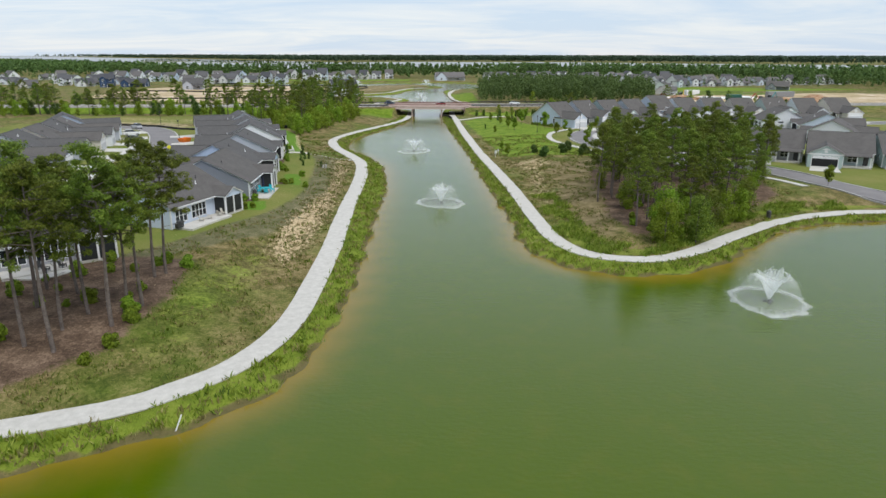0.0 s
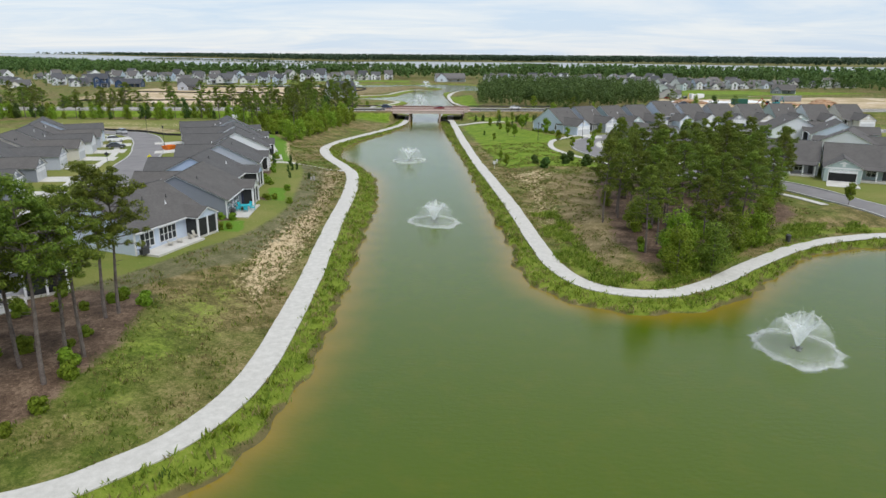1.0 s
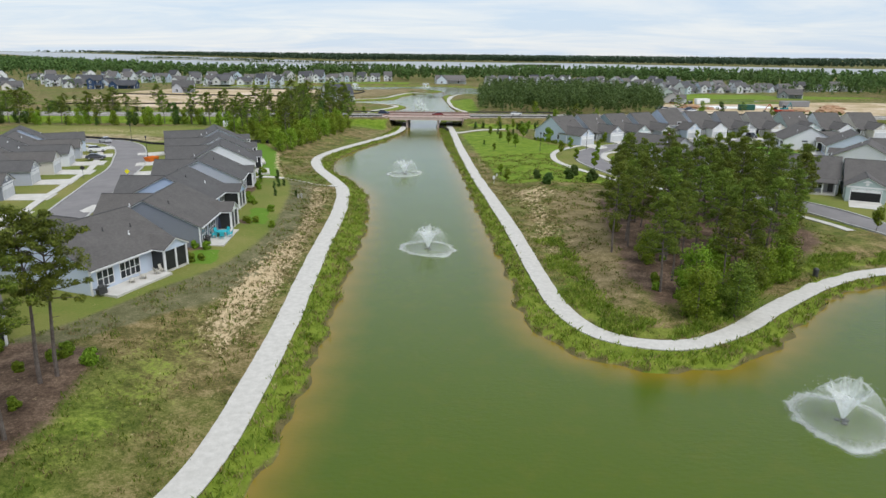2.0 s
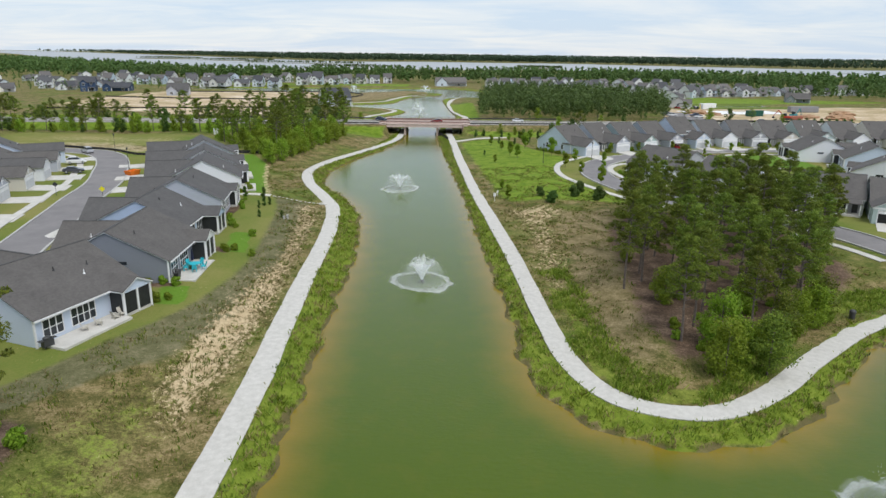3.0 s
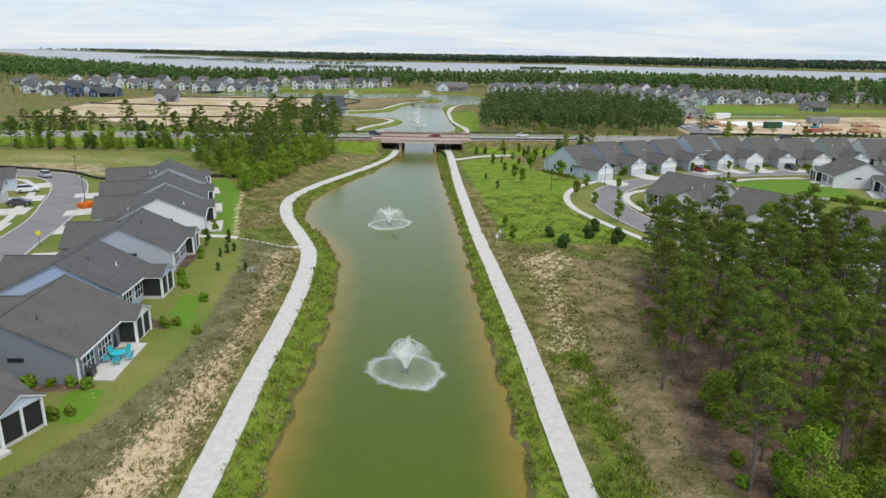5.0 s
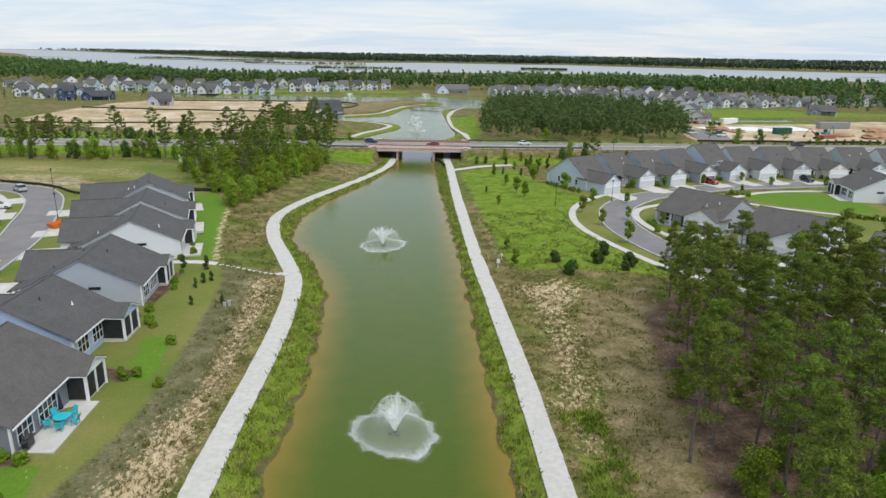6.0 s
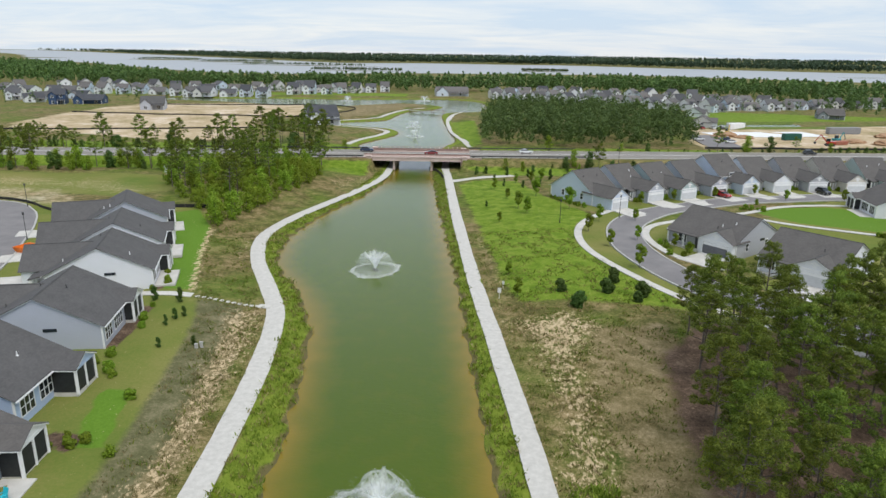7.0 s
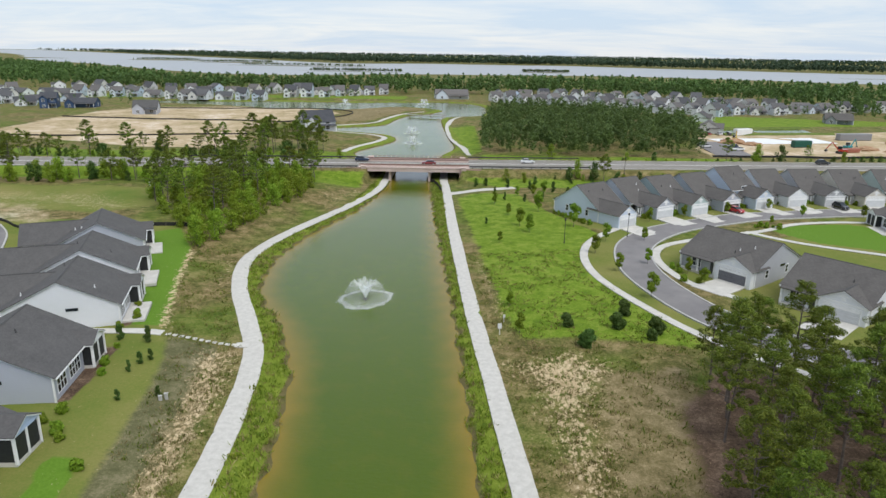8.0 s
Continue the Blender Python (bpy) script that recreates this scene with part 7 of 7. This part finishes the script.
bm = bmesh.new(); tube(bm, (0, 0, 0.9), (0, 0, 2.4), 0.22, 0.06, 10); part("canopy", bm, M_NAVYC, um)
bm = bmesh.new(); tube(bm, (0, 0, 0), (0, 0, 0.08), 0.3, 0.28, 12); part("base", bm, M_DARKTRIM, um)


def grill(x, y, z, rz):
    g = thing("grill", pose(x, y, z, 0, 0, rz), "black barbecue grill on a patio", "grill", "patio grills")
    bm = bmesh.new(); box(bm, -0.5, 0.5, -0.28, 0.28, 0.15, 0.8); part("cart", bm, M_DARKTRIM, g)
    bm = bmesh.new(); blob(bm, (0, 0, 0.9), (0.42, 0.3, 0.28), 4, 2, 0.02); part("hood", bm, M_DARKTRIM, g)
    for s in (-1, 1):
        bm = bmesh.new(); box(bm, min(s * 0.45, s * 0.85), max(s * 0.45, s * 0.85), -0.25, 0.25, 0.78, 0.83); part("side_shelf", bm, M_DARKTRIM, g)
        for sy in (-0.22, 0.22):
            bm = bmesh.new(); box(bm, s * 0.42 - 0.03, s * 0.42 + 0.03, sy - 0.03, sy + 0.03, 0, 0.2); part("leg", bm, M_DARKTRIM, g)


grill(-30.4, 105.6, PZ, 95)
Z1 = ground_z(-33, 89) + 0.13
grill(-35.0, 85.6, Z1, 64)
for x, y, rz_ in ((-33.4, 89.4, 120), (-32.7, 90.8, 110), (-31.9, 92.6, 150), (-31.6, 93.4, 60)):
    patio_chair(x, y, Z1, rz_, M_BEIGE, "pale plastic patio chair on the slab", "pale patio chairs")
Z0 = ground_z(-42, 69) + 0.13
tp = finish("round_patio", (lambda b: (tube(b, (-43, 68.2, Z0 - 0.4), (-43, 68.2, Z0 - 0.04), 3.2, 3.2, 28), b)[1])(bmesh.new()), M_CONC)
tagged(tp, "rounded pale concrete patio behind pines", "patio", kind="structure")
for x, y, rz_ in ((-43.5, 67.8, 10), (-42.2, 67.2, 80), (-41.2, 68.6, 160)):
    patio_chair(x, y, Z0 - 0.04, rz_, M_DARKTRIM, "dark patio chair on a rounded patio", "dark patio chairs")


# ---- silt fences and site things ----
def fence_line(pts, label, h=0.75):
    ln = spline(pts, 4.0)
    f = thing("silt_fence", pose(0, 0, 0), label, "fence", "silt fences")
    bm = bmesh.new()
    hz = on_grid(H2, ln[:, 0], ln[:, 1])
    rows = [(bm.verts.new((x, y, z - 0.1)), bm.verts.new((x, y, z + h)), bm.verts.new((x + 0.05, y + 0.05, z + h)), bm.verts.new((x + 0.05, y + 0.05, z - 0.1))) for (x, y), z in zip(ln, hz)]
    for a, b in zip(rows[:-1], rows[1:]):
        for i in range(3):
            bm.faces.new((a[i], b[i], b[i + 1], a[i + 1]))
    bmesh.ops.recalc_face_normals(bm, faces=bm.faces)
    part("fabric", bm, M_SILT, f)
    me = None
    for (x, y), z in zip(ln[::2], hz[::2]):
        if me is None:
            bm = bmesh.new(); box(bm, -0.05, 0.05, -0.05, 0.05, -0.2, h + 0.15); ob = part("stake", bm, M_BARK, f); me = ob.data
        else:
            ob = new("stake", me); ob.parent = f
        ob.location = (x, y, z)


BLACK = "low black silt fence along bare ground"
fence_line([(-125, 220), (-106, 218), (-95, 215.5), (-87, 210.5), (-80.5, 205.5), (-72, 206)], BLACK, 0.6)
fence_line([(-62, 209.5), (-50, 210.5), (-45, 209)], BLACK, 0.8)
fence_line([(-190, 353), (-150, 358), (-84, 372)], BLACK, 0.6)
fence_line([(-201, 433), (-142, 428), (-88, 427)], BLACK, 0.65)
fence_line([(-175, 492), (-120, 500), (-80, 506), (-58, 492), (-53, 472), (-66, 437), (-88, 420)], BLACK, 0.65)
fence_line([(104, 326), (150, 328), (180, 330)], BLACK, 0.8)


def site_box(name, label, cat, x, y, rz, lx, ly, lz, mat):
    t = thing(name, pose(x, y, ground_z(x, y), 0, 0, rz), label, cat)
    bm = bmesh.new(); box(bm, -lx / 2, lx / 2, -ly / 2, ly / 2, 0.1, lz)
    bmesh.ops.bevel(bm, geom=bm.edges[:], offset=0.08, segments=1, affect="EDGES")
    part("body", bm, mat, t)
    bm = bmesh.new()
    for k in range(int(lx / 0.6)):
        xx = -lx / 2 + 0.3 + k * 0.6
        box(bm, xx - 0.08, xx + 0.08, -ly / 2 - 0.04, -ly / 2 + 0.02, 0.3, lz - 0.2)
    part("ribs", bm, mat, t)
    bm = bmesh.new(); box(bm, -lx / 2 + 0.3, lx / 2 - 0.3, -ly / 2 + 0.2, ly / 2 - 0.2, -0.2, 0.12); part("skid", bm, M_DARKTRIM, t)


site_box("container", "dark green storage container on the building site", "container", 153, 358, 10, 8, 2.6, 2.8, simple("green_steel", (0.01, 0.07, 0.05), (0.02, 0.11, 0.08), 2, 0.5))
site_box("site_trailer", "long grey site trailer", "trailer", 191, 386, 8, 16, 3, 3.0, simple("grey_steel", (0.2, 0.2, 0.21), (0.3, 0.3, 0.31), 2, 0.5))
site_box("site_trailer", "white site trailer on bare ground", "trailer", 146, 400, 20, 9, 3, 3.0, M_TRIM)
site_box("container", "red-brown stacked material on the site", "material stack", 166, 346, 15, 9, 2.5, 1.6, simple("rust_steel", (0.25, 0.08, 0.05), (0.38, 0.15, 0.10), 2, 0.7))
slab_ = thing("site_slab", pose(150, 378, ground_z(150, 378), 0, 0, 10), "pale new concrete building slab", "slab", kind="structure")
bm = bmesh.new(); box(bm, -26, 26, -9, 9, -0.2, 0.25); part("slab", bm, M_TRIM, slab_)

# bare lot beyond the woods: basin, asphalt, spoil heaps, machines
basin = thing("site_basin", pose(163, 415, ground_z(163, 415), 0, 0, 9), "shallow grey retention pond behind a low grassy bank", "pond", kind="structure")
bm = bmesh.new(); box(bm, -26, 26, -11, 11, -0.4, 0.10); part("pond_water", bm, M_WATER, basin)
for ya, yb in ((-14.0, -11), (11, 13.5)):
    bm = bmesh.new()
    slab(bm, [(-29, ya, 0.1), (29, ya, 0.1), (29, (ya + yb) / 2, 1.1), (-29, (ya + yb) / 2, 1.1)], 0.6)
    slab(bm, [(-29, (ya + yb) / 2, 1.1), (29, (ya + yb) / 2, 1.1), (29, yb, 0.1), (-29, yb, 0.1)], 0.6)
    part("grass_bank", bm, M_BERM, basin)
lot_ = thing("site_lot", pose(116, 348, ground_z(116, 348), 0, 0, -6), "new dark asphalt car park on the building site", "car park", kind="structure")
bm = bmesh.new(); box(bm, -7, 7, -20, 24, -0.3, 0.12); part("asphalt_slab", bm, M_ASPH, lot_)
M_SPOIL = simple("spoil_earth", (0.26, 0.15, 0.08), (0.44, 0.28, 0.17), 0.5, 0.95, 5, 0.1)
for k, (x, y, r, h) in enumerate(((128, 368, 5.5, 2.0), (135, 363, 4.0, 1.4), (176, 352, 5.0, 1.6), (188, 346, 7.0, 2.2), (204, 372, 6.0, 2.0))):
    hp = thing("spoil_heap", pose(x, y, ground_z(x, y)), "loose orange-brown heap of dug earth", "earth heap", "spoil heaps")
    bm = bmesh.new(); blob(bm, (0, 0, 0), (r, r * 0.7, h), 60 + k, 3, 0.22); part("earth", bm, M_SPOIL, hp)


def excavator(x, y, rz, col, label):
    e = thing("excavator", pose(x, y, ground_z(x, y), 0, 0, rz), label, "excavator", "site machines")
    pm = car_paint("machine_paint", col)
    for sy in (-1.1, 1.1):
        bm = bmesh.new(); box(bm, -1.9, 1.9, sy - 0.28, sy + 0.28, 0.0, 0.85); bmesh.ops.bevel(bm, geom=bm.edges[:], offset=0.2, segments=2, affect="EDGES"); part("track", bm, M_DARKTRIM, e)
    bm = bmesh.new(); box(bm, -2.0, 1.4, -1.2, 1.2, 0.95, 1.9); bmesh.ops.bevel(bm, geom=bm.edges[:], offset=0.12, segments=1, affect="EDGES"); part("body", bm, pm, e)
    bm = bmesh.new(); box(bm, 0.1, 1.6, 0.2, 1.2, 1.9, 3.0); part("cab", bm, M_PANE, e)
    bm = bmesh.new(); tube(bm, (1.2, -0.4, 1.6), (3.6, -0.4, 4.3), 0.28, 0.22, 6); part("boom", bm, pm, e)
    bm = bmesh.new(); tube(bm, (3.6, -0.4, 4.3), (5.4, -0.4, 1.6), 0.2, 0.16, 6); part("arm", bm, pm, e)
    bm = bmesh.new(); blob(bm, (5.4, -0.4, 1.0), (0.6, 0.6, 0.55), 7, 2, 0.08); part("bucket", bm, M_DARKTRIM, e)


excavator(169.4, 352.5, 30, (0.02, 0.22, 0.24), "teal tracked excavator on bare ground")
excavator(160, 340.5, 160, (0.42, 0.05, 0.03), "red tracked excavator on bare ground")
excavator(131, 372, 70, (0.50, 0.32, 0.03), "yellow tracked excavator beside an earth heap")
for k, (x, y) in enumerate(((111, 352), (111, 357), (111.5, 362), (121, 344), (121, 350), (134, 398), (138.5, 398.6), (128, 396))):
    build_car("car parked at the building site", x, y, ground_z(x, y) + 0.14, (4, 4, 4, 184, 184, 95, 95, 95)[k], ((0.6, 0.6, 0.6), (0.03, 0.03, 0.035), (0.25, 0.26, 0.28), (0.7, 0.7, 0.7), (0.02, 0.03, 0.06), (0.7, 0.7, 0.7), (0.05, 0.05, 0.05), (0.3, 0.03, 0.03))[k], k % 2 == 0)

# small things by the canal row
ob_ = thing("refuse_skip", pose(-68.2, 176.4, ground_z(-68.2, 176.4) + 0.02, 0, 0, 70), "bright orange builder's skip beside a driveway", "skip")
bm = bmesh.new()
lo_, hi_ = [(-1.2, -0.75), (1.2, -0.75), (1.2, 0.75), (-1.2, 0.75)], [(-1.6, -0.95), (1.6, -0.95), (1.6, 0.95), (-1.6, 0.95)]
v0 = [bm.verts.new((x, y, 0.0)) for x, y in lo_]; v1 = [bm.verts.new((x, y, 1.0)) for x, y in hi_]
v2 = [bm.verts.new((x * 0.94, y * 0.92, 1.0)) for x, y in hi_]; v3 = [bm.verts.new((x * 0.9, y * 0.9, 0.15)) for x, y in lo_]
bm.faces.new(v0[::-1]); bm.faces.new(v3)
for i in range(4):
    j = (i + 1) % 4
    bm.faces.new((v0[i], v0[j], v1[j], v1[i])); bm.faces.new((v1[i], v1[j], v2[j], v2[i])); bm.faces.new((v2[i], v2[j], v3[j], v3[i]))
part("tub", bm, simple("orange_steel", (0.62, 0.13, 0.01), (0.75, 0.20, 0.02), 2, 0.5), ob_)
cab_ = thing("site_cabinet", pose(-74.5, 254, ground_z(-74.5, 254), 0, 0, 12), "white equipment cabinet beside the roadside woods", "cabinet")
bm = bmesh.new(); box(bm, -1.3, 1.3, -0.9, 0.9, 0, 1.9); bmesh.ops.bevel(bm, geom=bm.edges[:], offset=0.08, segments=1, affect="EDGES"); part("body", bm, M_TRIM, cab_)
bm = bmesh.new(); box(bm, -1.4, 1.4, -1.0, 1.0, 1.88, 2.0); part("lid", bm, M_TRIM, cab_)
for x, y, hh in ((-25.0, 141.2, 0.7), (-25.5, 140.8, 0.5)):
    ub = thing("utility_box", pose(x, y, ground_z(x, y), 0, 0, 15), "small pale utility pedestal in rough grass", "utility box", "utility boxes")
    bm = bmesh.new(); box(bm, -0.18, 0.18, -0.13, 0.13, -0.1, hh); bmesh.ops.bevel(bm, geom=bm.edges[:], offset=0.04, segments=1, affect="EDGES"); part("body", bm, M_KERB, ub)
    bm = bmesh.new(); box(bm, -0.21, 0.21, -0.16, 0.16, hh - 0.02, hh + 0.05); part("lid", bm, M_KERB, ub)
fence_line([(-1.4, 281), (1.0, 273), (2.6, 265), (3.4, 259)], "black fabric fence down the bank under the bridge", 1.0)

# foot bridge between the upper ponds
fb = thing("foot_bridge", pose(-9, 480, 0, 0, 0, -24), "low wooden foot bridge over the upper pond", "foot bridge")
bm = bmesh.new(); box(bm, -12, 12, -1.5, 1.5, 0.95, 1.2); part("deck", bm, M_DARKC, fb)
for s in (-1.45, 1.45):
    bm = bmesh.new(); box(bm, -12, 12, s - 0.06, s + 0.06, 1.95, 2.05); part("handrail", bm, M_RAIL, fb)
    for k in range(4):
        bm = bmesh.new(); x = -11.5 + k * 23 / 3; box(bm, x - 0.12, x + 0.12, s - 0.12, s + 0.12, -1.2, 2.0); part("post", bm, M_RAIL, fb)
